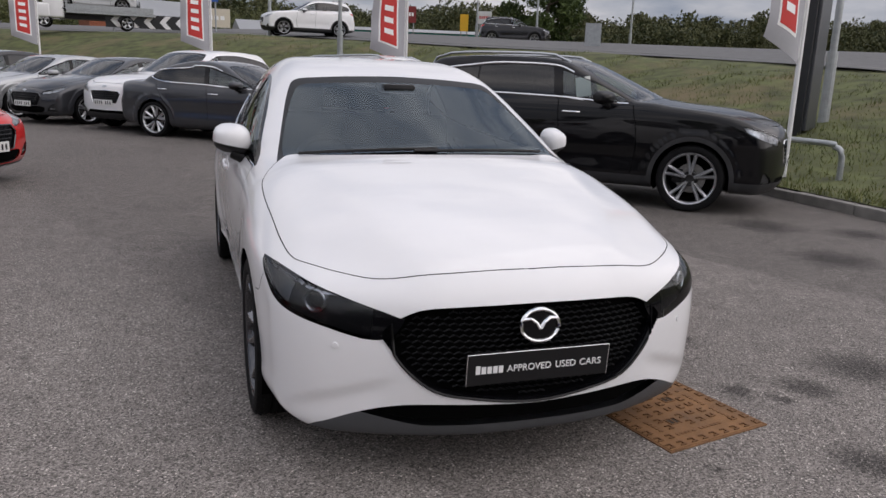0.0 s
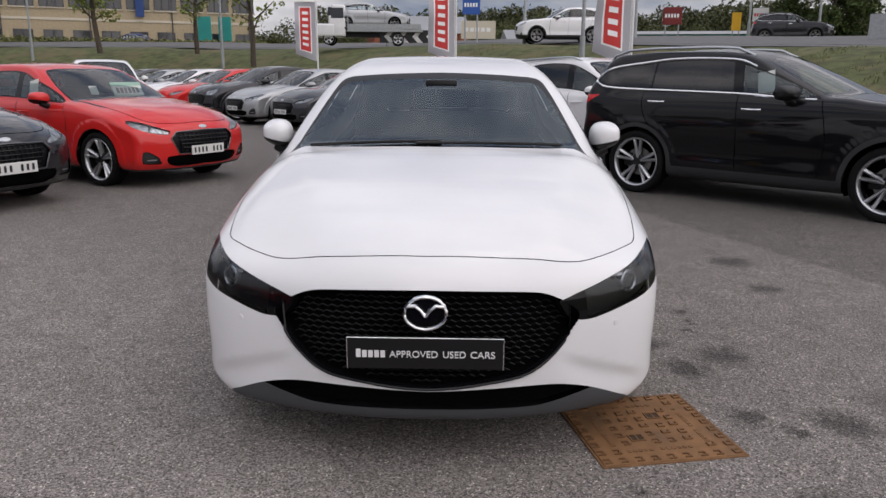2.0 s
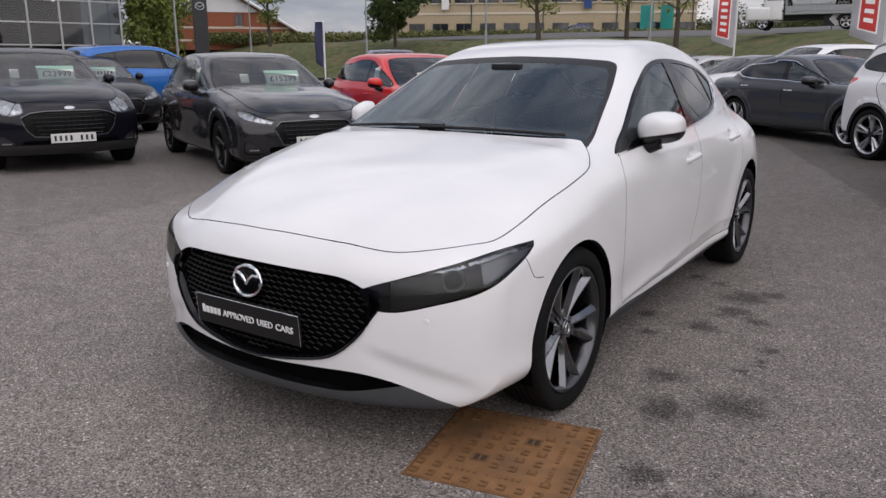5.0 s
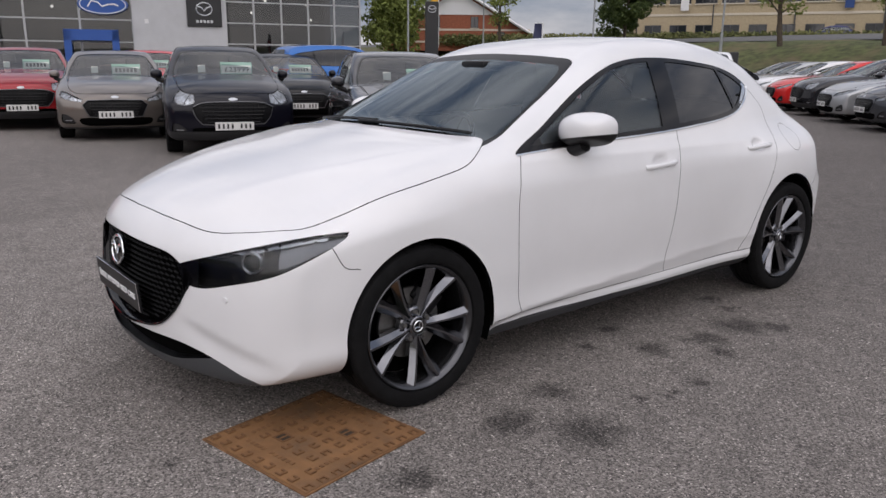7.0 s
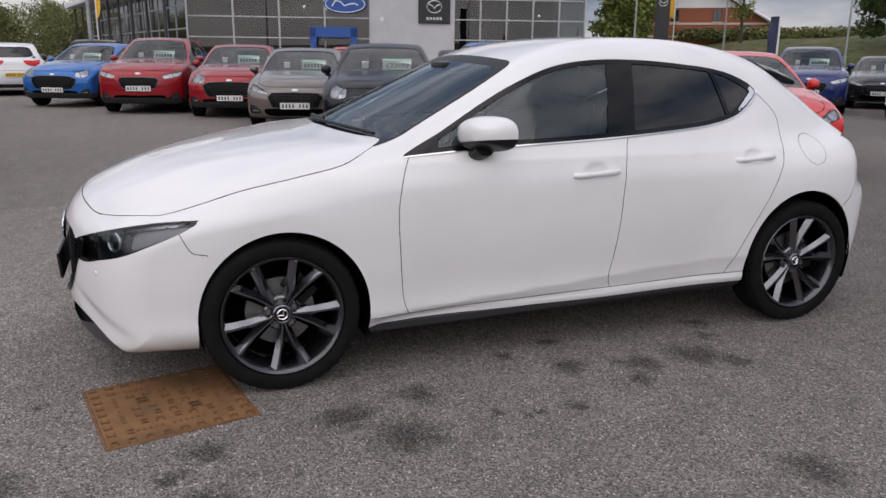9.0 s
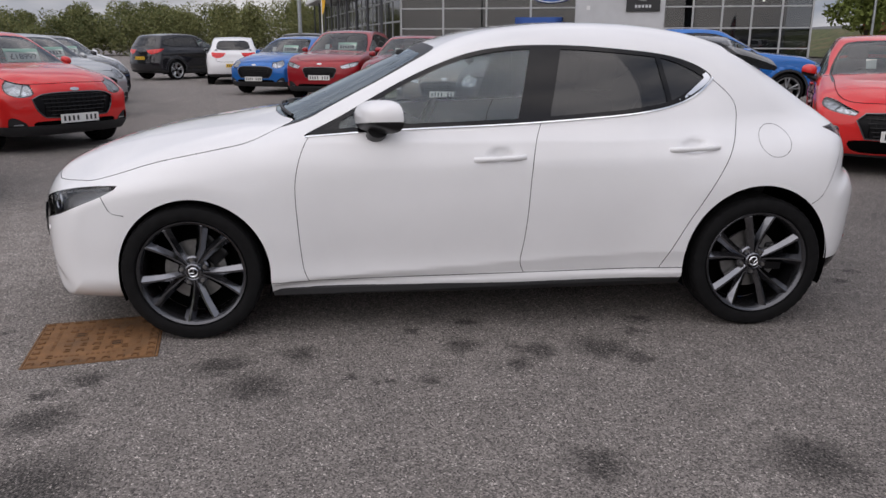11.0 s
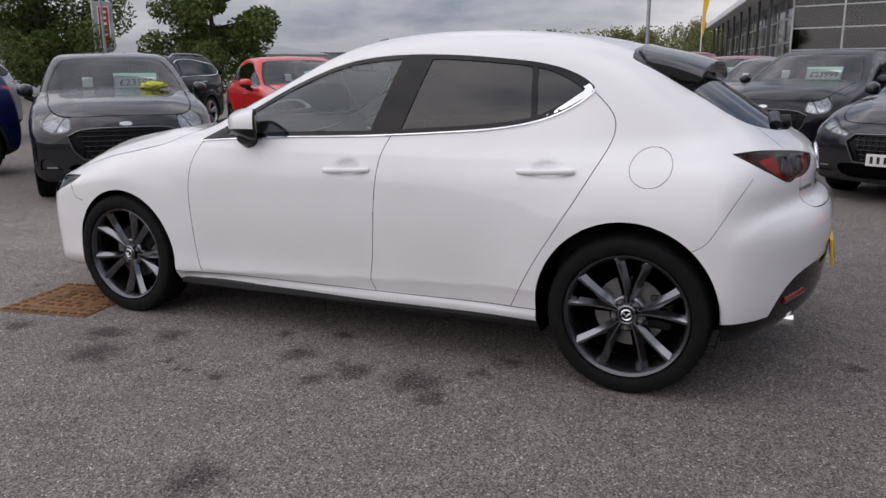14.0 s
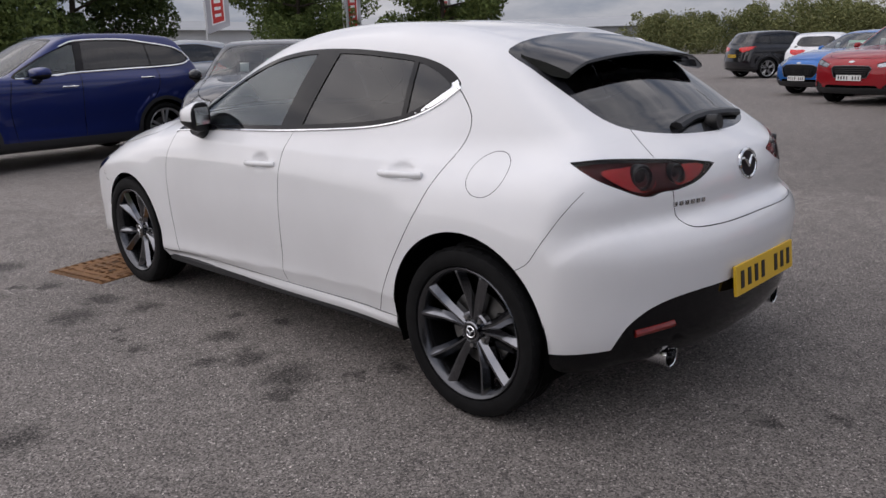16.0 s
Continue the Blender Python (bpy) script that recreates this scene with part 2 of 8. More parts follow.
# Smooth curve y(x) through knots (natural cubic).
def spline(xs, ys):
    xs, ys = np.array(xs, float), np.array(ys, float)
    n = len(xs)
    h = np.diff(xs)
    a = np.eye(n)
    r = np.zeros(n)
    for i in range(1, n - 1):
        a[i, i - 1], a[i, i], a[i, i + 1] = h[i - 1], 2 * (h[i - 1] + h[i]), h[i]
        r[i] = 6 * ((ys[i + 1] - ys[i]) / h[i] - (ys[i] - ys[i - 1]) / h[i - 1])
    m = np.linalg.solve(a, r)

    def f(x):
        x = np.clip(x, xs[0], xs[-1])
        i = np.clip(np.searchsorted(xs, x) - 1, 0, n - 2)
        d0, d1 = x - xs[i], xs[i + 1] - x
        return (m[i] * d1**3 + m[i + 1] * d0**3) / (6 * h[i]) + (ys[i] / h[i] - m[i] * h[i] / 6) * d1 + (ys[i + 1] / h[i] - m[i + 1] * h[i] / 6) * d0

    return f


def rounded(pts, n=5):
    """A closed smooth outline through places; a place given with a third value stays a corner."""
    k = len(pts)
    out = []
    for i in range(k):
        p0, p1, p2, p3 = (np.array(pts[j % k][:2], float) for j in (i - 1, i, i + 1, i + 2))
        c1, c2 = len(pts[i]) > 2, len(pts[(i + 1) % k]) > 2
        a, b, c = (max(np.linalg.norm(q - p), 1e-6) ** 0.5 for p, q in ((p0, p1), (p1, p2), (p2, p3)))
        t1 = (p2 - p1) if c1 else ((p1 - p0) / a - (p2 - p0) / (a + b) + (p2 - p1) / b) * b
        t2 = (p2 - p1) if c2 else ((p2 - p1) / b - (p3 - p1) / (b + c) + (p3 - p2) / c) * b
        for s in np.arange(n) / n:
            out.append((2 * s**3 - 3 * s**2 + 1) * p1 + (s**3 - 2 * s**2 + s) * t1 + (-2 * s**3 + 3 * s**2) * p2 + (s**3 - s**2) * t2)
    return np.array(out)


def sdf(poly, u, v):
    """Signed distance to a closed outline, negative inside."""
    u, v = np.asarray(u, float), np.asarray(v, float)
    best = np.full(u.shape, 1e9)
    inside = np.zeros(u.shape, bool)
    a = poly
    b = np.roll(poly, -1, 0)
    for (x0, y0), (x1, y1) in zip(a, b):
        ex, ey = x1 - x0, y1 - y0
        wx, wy = u - x0, v - y0
        t = np.clip((wx * ex + wy * ey) / (ex * ex + ey * ey + 1e-12), 0, 1)
        best = np.minimum(best, (wx - t * ex) ** 2 + (wy - t * ey) ** 2)
        cross = (y0 > v) != (y1 > v)
        if ey != 0:
            inside ^= cross & (u < x0 + ex * (v - y0) / ey)
    d = np.sqrt(best)
    return np.where(inside, -d, d)


def linedist(pts, u, v):
    """Distance to an open line."""
    u, v = np.asarray(u, float), np.asarray(v, float)
    best = np.full(u.shape, 1e9)
    for (x0, y0), (x1, y1) in zip(pts[:-1], pts[1:]):
        ex, ey = x1 - x0, y1 - y0
        wx, wy = u - x0, v - y0
        t = np.clip((wx * ex + wy * ey) / (ex * ex + ey * ey + 1e-12), 0, 1)
        best = np.minimum(best, (wx - t * ex) ** 2 + (wy - t * ey) ** 2)
    return np.sqrt(best)


def openline(pts, n=6):
    """A smooth open line through places."""
    p = [np.array(q, float) for q in pts]
    p = [2 * p[0] - p[1], *p, 2 * p[-1] - p[-2]]
    out = []
    for i in range(1, len(p) - 2):
        for s in np.arange(n) / n:
            m1, m2 = (p[i + 1] - p[i - 1]) / 2, (p[i + 2] - p[i]) / 2
            out.append((2 * s**3 - 3 * s**2 + 1) * p[i] + (s**3 - 2 * s**2 + s) * m1 + (-2 * s**3 + 3 * s**2) * p[i + 1] + (s**3 - s**2) * m2)
    out.append(p[-2])
    return np.array(out)


def smax(a, b, r):
    h = np.maximum(r - np.abs(a - b), 0) / r
    return np.maximum(a, b) + h * h * r * 0.25


def smin(a, b, r):
    return -smax(-a, -b, r)


def step01(x, lo, hi):
    t = np.clip((x - lo) / (hi - lo), 0, 1)
    return t * t * (3 - 2 * t)


def net(f, lo, hi, h):
    """Meshes the surface f = 0 between the corners lo and hi: places, normals, triangles."""
    ax = [np.arange(l, u + h, h) for l, u in zip(lo, hi)]
    g = np.stack(np.meshgrid(*ax, indexing="ij"), -1)
    val = f(g.reshape(-1, 3)).reshape(g.shape[:3])
    nx, ny, nz = (s - 1 for s in val.shape)
    acc, cnt = np.zeros((nx, ny, nz, 3)), np.zeros((nx, ny, nz))
    corner = [(i, j, k) for i in (0, 1) for j in (0, 1) for k in (0, 1)]
    for c in corner:
        for d in range(3):
            if c[d]:
                continue
            e = list(c)
            e[d] = 1
            sl = lambda q: tuple(slice(o, o + n) for o, n in zip(q, (nx, ny, nz)))
            a, b = val[sl(c)], val[sl(e)]
            hit = (a < 0) != (b < 0)
            t = np.where(hit, a / np.where(hit, a - b, 1), 0)
            p = g[sl(c)] + t[..., None] * (g[sl(e)] - g[sl(c)])
            acc += np.where(hit[..., None], p, 0)
            cnt += hit
    live = cnt > 0
    index = np.full(live.shape, -1)
    index[live] = np.arange(live.sum())
    v = acc[live] / cnt[live][:, None]
    quads = []
    for d in range(3):
        o1, o2 = (d + 1) % 3, (d + 2) % 3
        a = val
        s0, s1 = [slice(None)] * 3, [slice(None)] * 3
        s0[d], s1[d] = slice(0, -1), slice(1, None)
        for s in (s0, s1):
            s[o1], s[o2] = slice(1, -1), slice(1, -1)
        p, q = a[tuple(s0)], a[tuple(s1)]
        hit = (p < 0) != (q < 0)
        ii = np.argwhere(hit)
        if not len(ii):
            continue
        base = ii.copy()
        base[:, o1] += 1
        base[:, o2] += 1
        cells = []
        for da, db in ((-1, -1), (0, -1), (0, 0), (-1, 0)):
            c = base.copy()
            c[:, o1] += da
            c[:, o2] += db
            cells.append(index[c[:, 0], c[:, 1], c[:, 2]])
        quad = np.stack(cells, 1)
        flip = (p[hit] >= 0)
        quad[flip] = quad[flip][:, ::-1]
        quads.append(quad)
    quads = np.concatenate(quads)
    quads = quads[(quads >= 0).all(1)]
    t = np.concatenate([quads[:, [0, 1, 2]], quads[:, [0, 2, 3]]])

    def grad(p, e):
        return np.stack([(f(p + e * u) - f(p - e * u)) / (2 * e) for u in np.eye(3)], 1)

    for _ in range(4):
        gr = grad(v, 0.002)
        step = (f(v) / np.maximum((gr * gr).sum(1), 0.2))[:, None] * gr
        v = v - np.clip(step, -h, h)
    n = grad(v, 0.006)
    n /= np.linalg.norm(n, axis=1, keepdims=True) + 1e-9
    fn = np.cross(v[t[:, 1]] - v[t[:, 0]], v[t[:, 2]] - v[t[:, 0]])
    bad = (fn * n[t].mean(1)).sum(1) < 0
    t[bad] = t[bad][:, ::-1]
    return v, n, t


def split(m, s):
    """Cuts a mesh along s = 0 (a value a vertex): the part with s < 0, and the rest."""
    v, n, t = m
    neg = s < 0
    c = neg[t].sum(1)
    lone_neg, lone_pos = c == 1, c == 2
    keep_in, keep_out = [t[c == 3]], [t[c == 0]]
    vs, ns, base = [v], [n], len(v)
    for sel, alone in ((lone_neg, True), (lone_pos, False)):
        q = t[sel]
        if not len(q):
            continue
        k = np.argmax(neg[q] == alone, 1)
        r = np.arange(len(q))
        a, b, d = q[r, k], q[r, (k + 1) % 3], q[r, (k + 2) % 3]
        new_ids = []
        for o in (b, d):
            w = (s[a] / (s[a] - s[o]))[:, None]
            vs.append(v[a] + w * (v[o] - v[a]))
            m_n = n[a] + w * (n[o] - n[a])
            ns.append(m_n / (np.linalg.norm(m_n, axis=1, keepdims=True) + 1e-9))
            new_ids.append(base + np.arange(len(q)))
            base += len(q)
        e, f = new_ids
        tip = np.stack([a, e, f], 1)
        rest = np.concatenate([np.stack([e, b, d], 1), np.stack([e, d, f], 1)])
        (keep_in if alone else keep_out).append(tip)
        (keep_out if alone else keep_in).append(rest)
    v, n = np.concatenate(vs), np.concatenate(ns)

    def tidy(tt):
        tt = np.concatenate(tt)
        used, inv = np.unique(tt, return_inverse=True)
        return v[used], n[used], inv.reshape(-1, 3)

    return tidy(keep_in), tidy(keep_out)


def joined(*ms):
    vs, ns, ts, b = [], [], [], 0
    for v, n, t in ms:
        vs.append(v), ns.append(n), ts.append(t + b)
        b += len(v)
    return np.concatenate(vs), np.concatenate(ns), np.concatenate(ts)


def mirrored(m):
    v, n, t = m
    return v * (-1, 1, 1), n * (-1, 1, 1), t[:, ::-1]


def both(m):
    return joined(m, mirrored(m))


def sunk(m, d):
    return m[0] - m[1] * d, m[1], m[2]

# ---- cars ----
# In a car's own frame the nose points to -y, the front axle is at y = 0, x = 0 is its middle and z = 0 the ground.
def stretched(S, y):
    """Shortens the nose of a car by a share of its length before the front axle."""
    return np.where(y < -0.3, y + S.get("short", 0.0) * (y + 0.3), y)


def hull(S):
    low, top = rounded(S["low"]), rounded(S["top"])
    w, tuck, lean = spline(*S["plan"]), spline(*S["tuck"]), spline(*S["lean"])
    belt = spline(*S["belt_plan"])
    fy0, fy1, ry0, ry1 = S["front"], S["front"] + 1.2, S["rear"], S["rear"] - 0.9

    def f(p):
        x, y, z = np.abs(p[:, 0]), stretched(S, p[:, 1]), p[:, 2]
        gf = 1 - step01(y, fy0, fy1)
        gr = 1 - step01(-y, -ry0, -ry1)
        yb = y - S["bow_f"] * (x / 0.8) ** 2.4 * gf + S["bow_r"] * (x / 0.8) ** 2.6 * gr
        zc = z + S["crown"] * x * x * step01(z, 0.5, 0.8)
        if S.get("ridge"):
            over = x - (0.34 + 0.25 * (y - fy0))
            zc = zc + S["ridge"] * (0.5 * (over + np.sqrt(over * over + 0.0012)) - 0.08) * step01(z, 0.66, 0.80) * (1 - step01(y, 0.25, 0.7))
        a = sdf(low, yb, zc)
        side = w(y) + tuck(z) * lean(y)
        for yc, zc2, r in S["arches"]:
            d = np.hypot(y - yc, z - zc2)
            spread = S.get("haunch", 0.0)
            side = side + S["flare"] * (1 - step01(d, r + 0.085 - 0.4 * spread, r + 0.118 + spread)) * step01(z, 0.2, 0.3)
        for yc, zc2 in S.get("cups", ()):
            side = side - 0.030 * np.exp(-((((y - yc) / 0.058) ** 2 + ((z - zc2) / 0.030) ** 2) ** 2))
        side = side - S["scoop"] * np.exp(-(((z - S.get("scoop_z", 0.52)) / S.get("scoop_h", 0.13)) ** 2)) * step01(y, 0.35, 0.8) * (1 - step01(y, S["wb"] - 0.75, S["wb"] - 0.35))
        if S.get("sill"):
            crease = np.interp(y, [0.35, 0.52, 1.55, 2.26, 2.45], [0.262, 0.282, 0.355, 0.393, 0.40])
            joint = np.interp(y, [0.366, 1.57, 2.35], [0.252, 0.293, 0.307])
            turn_in = np.clip((crease - z) / (crease - joint), 0, 1) * (0.62 + 0.38 * step01(z, joint - 0.030, joint))
            side = side - 0.023 * turn_in * step01(y, 0.34, 0.44) * (1 - step01(y, 2.33, 2.42))
        lo = smax(a, (x - side) * 0.97, S["r_low"])
        if S.get("groove"):
            u = x + y - fy0
            s = 0.415 - 0.235 * (u - 0.62) - z
            lo = lo + 0.013 * step01(s, -0.01, 0.045) * (1 - step01(s, 0.04, 0.13)) * step01(u, 0.48, 0.70) * (1 - step01(u, 0.92, 1.20)) * (y < 0.3)
        gw = 1 - step01(y, S["top_mid"] - 0.9, S["top_mid"] + 0.2)
        gt = step01(y, S["top_mid"] + 0.3, S["top_mid"] + 1.1)
        yt = y - S["bow_w"] * x * x * gw + S["bow_t"] * x * x * gt
        c = sdf(top, yt, z + S["roof_crown"] * x * x)
        dz = np.maximum(z - S["belt_z"], -0.045)
        wide = belt(y) - S["tumble"] * dz - S["tumble2"] * dz * np.abs(dz)
        hi = smax(c, (x - wide) * 0.93, S["r_top"])
        return smin(lo, hi, S["r_join"])

    return f


def compact(m):
    v, n, t = m
    used, inv = np.unique(t, return_inverse=True)
    return v[used], n[used], inv.reshape(-1, 3)


class Shell:
    """The half skin of a car, from which panels are cut one by one."""

    def __init__(self, S, h):
        self.S, self.f = S, hull(S)
        m = net(self.f, (-1.5 * h, S["front"] - 0.1, 0.05), (1.0, S["rear"] + 0.1, S["height"] + 0.08), h)
        mid = np.abs(m[0][:, 0]) < 0.3 * h
        m[0][mid, 0] = 0.0
        m[1][mid, 0] = 0.0
        m[1][:] /= np.linalg.norm(m[1], axis=1, keepdims=True)
        v, n, t = split(m, -m[0][:, 0] - 1e-6)[0]
        v[v[:, 0] < 1e-5, 0] = 0.0
        area = np.linalg.norm(np.cross(v[t[:, 1]] - v[t[:, 0]], v[t[:, 2]] - v[t[:, 0]]), axis=1)
        self.body = compact((v, n, t[area > 1e-7]))
        self.seams = []

    def uv(self, mode):
        v, n, _ = self.body
        x, y, z = v.T
        if mode == "side":
            return y, z, (x > 0.42) & (n[:, 0] > 0.25)
        if mode == "top":
            return x, stretched(self.S, y), n[:, 2] > 0.1
        if mode == "front":
            return x, z, (y < self.S["top_mid"] - 0.2)
        if mode == "nose":
            return x, z, (y < 0.2)
        if mode == "rear":
            return x, z, (y > self.S["top_mid"] + 0.5)
        if mode == "tail":
            return x, z, (y > self.S["wb"] + 0.12)
        if mode == "nose_wrap":
            return x + stretched(self.S, y) - self.S["front"], z, (y < 0.3) & (z > 0.45)
        if mode == "tail_wrap":
            return x + self.S["rear"] - y, z, (y > self.S["wb"])

    def take(self, mode, outline, gap=0.0, low=-9.0):
        """Cuts the outline's inside out of the skin and gives it back; gap: a seam of that width round it."""
        u, w, ok = self.uv(mode)
        d = np.where(ok & (self.body[0][:, 2] > low), sdf(outline, u, w), 1.0)
        if gap:
            got, rest = split(self.body, d - gap)
            self.body = rest
            u2 = self._again(got, mode, outline)
            inner, strip = split(got, u2)
            self.seams.append(strip)
            return inner
        got, self.body = split(self.body, d)
        return got

    def _again(self, m, mode, outline):
        keep, self.body = self.body, m
        u, w, ok = self.uv(mode)
        self.body = keep
        return sdf(outline, u, w)

    def seam(self, mode, line, width, ok2=None):
        """A narrow joint along a line in the skin."""
        u, w, ok = self.uv(mode)
        if ok2 is not None:
            ok = ok & ok2(*self.body[0].T)
        d = linedist(line, u, w)
        v, n, t = self.body
        near = ok[t].all(1) & (d[t] < 0.045).any(1)
        sub, rest = (v, n, t[near]), (v, n, t[~near])
        left, right = split(sub, self.signed(sub, mode, line) + width / 2)
        strip, other = split(right, self.signed(right, mode, line) - width / 2)
        far = self.signed((strip[0][strip[2]].mean(1), strip[1][strip[2]].mean(1), None), mode, line, True) > width
        back = (strip[0], strip[1], strip[2][far])
        self.seams.append((strip[0], strip[1], strip[2][~far]))
        self.body = compact(joined(rest, left, other, back))

    def signed(self, m, mode, line, plain=False):
        keep, self.body = self.body, m
        u, w, _ = self.uv(mode)
        self.body = keep
        if plain:
            return linedist(line, u, w)
        best, sign = np.full(u.shape, 1e9), np.ones(u.shape)
        for (x0, y0), (x1, y1) in zip(line[:-1], line[1:]):
            ex, ey = x1 - x0, y1 - y0
            wx, wy = u - x0, w - y0
            tt = np.clip((wx * ex + wy * ey) / (ex * ex + ey * ey + 1e-12), 0, 1)
            d2 = (wx - tt * ex) ** 2 + (wy - tt * ey) ** 2
            nearer = d2 < best
            best = np.where(nearer, d2, best)
            sign = np.where(nearer, np.where(ex * wy - ey * wx >= 0, 1.0, -1.0), sign)
        return sign * np.sqrt(best)

    def first(self, along, p):
        """Where a line of places first enters the body."""
        val = self.f(p)
        k = int(np.argmax(val < 0))
        if k == 0:
            return float(along[0]) if val[0] < 0 else 0.0
        w = val[k - 1] / (val[k - 1] - val[k])
        return float(along[k - 1] + w * (along[k] - along[k - 1]))

    def x_at(self, y, z, start=1.05):
        """How far out the skin is at (y, z)."""
        xs = np.linspace(start, 0.0, 90)
        return self.first(xs, np.stack([xs, np.full(90, y), np.full(90, z)], 1))

    def y_at(self, x, z, front=True):
        ys = np.linspace(self.S["front"] - 0.1, 1.0, 120) if front else np.linspace(self.S["rear"] + 0.1, self.S["wb"] - 0.3, 120)
        return self.first(ys, np.stack([np.full(120, x), ys, np.full(120, z)], 1))

    def z_at(self, x, y):
        zs = np.linspace(1.9, 0.3, 160)
        return self.first(zs, np.stack([np.full(160, x), np.full(160, y), zs], 1))


def wheel(parent, at, side, r, width, rim_mat, spokes, style, seg=56, fine=True):
    """A wheel with its outer face towards side (+1 or -1): rim > barrel, tyre, spokes, hub cap, nuts, disc."""
    rr = r * 0.765
    s = side
    hw = width / 2
    bm = bmesh.new()
    lathe(bm, [(s * hw * 0.50, rr * 0.915), (s * hw * 0.72, rr * 0.925), (s * hw * 0.88, rr * 0.955), (s * hw * 0.96, rr * 0.985), (s * hw * 0.98, rr * 1.005), (s * hw * 0.90, rr * 1.035)], seg)
    rim = smooth(part("wheel", bm, M["alloy_barrel"] if fine else rim_mat, parent))
    rim.location = at
    bm = bmesh.new()
    lathe(bm, [(s * -hw * 0.9, rr * 0.97), (s * -hw * 0.5, rr * 0.9), (s * hw * 0.51, rr * 0.915)], seg)
    smooth(part("rim_barrel", bm, M["alloy_barrel"] if fine else M["alloy_dark"], rim))
    bm = bmesh.new()
    ro = r
    prof = [(s * hw * 0.88, rr * 1.03), (s * hw * 1.0, rr * 1.045), (s * hw * 1.05, rr * 1.10), (s * hw * 1.06, r * 0.91), (s * hw * 1.0, r * 0.965), (s * hw * 0.87, r * 0.992), (s * hw * 0.7, ro)]
    for g in (0.42, 0.12, -0.12, -0.42):
        prof += [(s * hw * (g + 0.06), ro), (s * hw * (g + 0.04), ro - 0.008), (s * hw * (g - 0.04), ro - 0.008), (s * hw * (g - 0.06), ro)]
    prof += [(s * -hw * 0.7, ro), (s * -hw * 0.95, r * 0.96), (s * -hw * 1.05, r * 0.88), (s * -hw * 0.95, rr)]
    lathe(bm, prof, seg)
    if fine:
        for k in range(46):
            a = 2 * math.pi * k / 46
            m = Matrix.Rotation(a, 4, "X")
            bmesh.ops.create_cube(bm, size=1.0, matrix=m @ Matrix.Translation((s * hw * 0.84, 0, r * 0.985)) @ Matrix.Rotation(radians(s * 20), 4, "Y") @ Matrix.Diagonal((hw * 0.26, 0.026, 0.006, 1)))
    smooth(part("tyre", bm, M["rubber"], rim), 35)
    sc = r / 0.325
    rim_a, hub_a = {"pair": (0.205, 0.085), "twin": (0.13, 0.10), "wide": (0, 0)}[style]
    wa, wb_ = {"pair": (0.0165, 0.0270), "twin": (0.013, 0.018), "wide": (0.034, 0.05)}[style]
    for k in range(spokes):
        bm = bmesh.new()
        for off in ((0,) if style == "wide" else (-1, 1)):
            rows = []
            for f_, q, dx in ((0.10, 0.0, 0.56), (0.30, 0.25, 0.60), (0.55, 0.55, 0.70), (0.80, 0.85, 0.83), (0.95, 1.0, 0.90), (0.995, 1.0, 0.86)):
                a = (k + off * (hub_a + (rim_a - hub_a) * q)) * 2 * math.pi / spokes
                wd = (wa + (wb_ - wa) * q) * sc
                rot, rad = Matrix.Rotation(a, 4, "X"), rr * f_
                rows.append([rot @ Vector((s * (hw * dx - back), -off * y if off else y, rad)) for y, back in ((-wd, 0.045), (-wd, 0.024), (-wd * 0.20, 0.0), (wd * 0.15, 0.0), (wd, 0.018), (wd, 0.045))])
            vs = [[bm.verts.new(c) for c in row] for row in rows]
            for u, w in zip(vs, vs[1:]):
                for i in range(5):
                    bm.faces.new((u[i], u[i + 1], w[i + 1], w[i]))
        bmesh.ops.recalc_face_normals(bm, faces=bm.faces)
        smooth(part("spoke", bm, rim_mat, rim), 24)
    bm = bmesh.new()
    lathe(bm, [(s * hw * 0.2, rr * 0.31), (s * hw * 0.44, rr * 0.30), (s * hw * 0.50, rr * 0.27), (s * hw * 0.48, rr * 0.17), (s * hw * 0.66, rr * 0.165), (s * hw * 0.70, rr * 0.145), (s * hw * 0.68, rr * 0.12), (s * hw * 0.68, 0.001)], 32)
    smooth(part("hub", bm, rim_mat if fine else M["alloy_dark"], rim))
    if fine:
        bm = bmesh.new()
        cyl(bm, (s * hw * 0.42, 0, 0), (s * hw * 0.60, 0, 0), 0.0105, 0.009, 6)
        nut = bpy.data.meshes.new("wheel_nut")
        bm.to_mesh(nut)
        bm.free()
        nut.materials.append(M["disc"])
        for k in range(5):
            o = new("wheel_nut", nut)
            o.parent = rim
            o.location = Matrix.Rotation((k + 0.5) * 2 * math.pi / 5, 4, "X") @ Vector((0, 0, rr * 0.23))
        bm = bmesh.new()
        lathe(bm, [(s * hw * 0.684, 0.001), (s * hw * 0.686, rr * 0.118)], 24)
        part("hub_cap", bm, M["black_gloss"], rim)
        bm = bmesh.new()
        lathe(bm, [(s * hw * 0.69, 0.018), (s * hw * 0.71, 0.021), (s * hw * 0.69, 0.024)], 24)
        for q in (-1, 1):
            tube(bm, [(s * hw * 0.705, q * 0.016, 0.009), (s * hw * 0.705, q * 0.007, 0.004), (s * hw * 0.705, 0, -0.008)], 0.0028, 6)
        smooth(part("wheel_badge", bm, M["chrome"], rim))
    bm = bmesh.new()
    lathe(bm, [(s * -hw * 0.1, rr * 0.2), (s * hw * 0.05, rr * 0.22), (s * hw * 0.05, rr * 0.58), (s * -hw * 0.1, rr * 0.58)], 40)
    smooth(part("brake_disc", bm, M["disc"], rim))
    bm = boxed(s * -hw * 0.2, rr * 0.3, -rr * 0.22, s * hw * 0.2, rr * 0.70, rr * 0.34, 0.015)
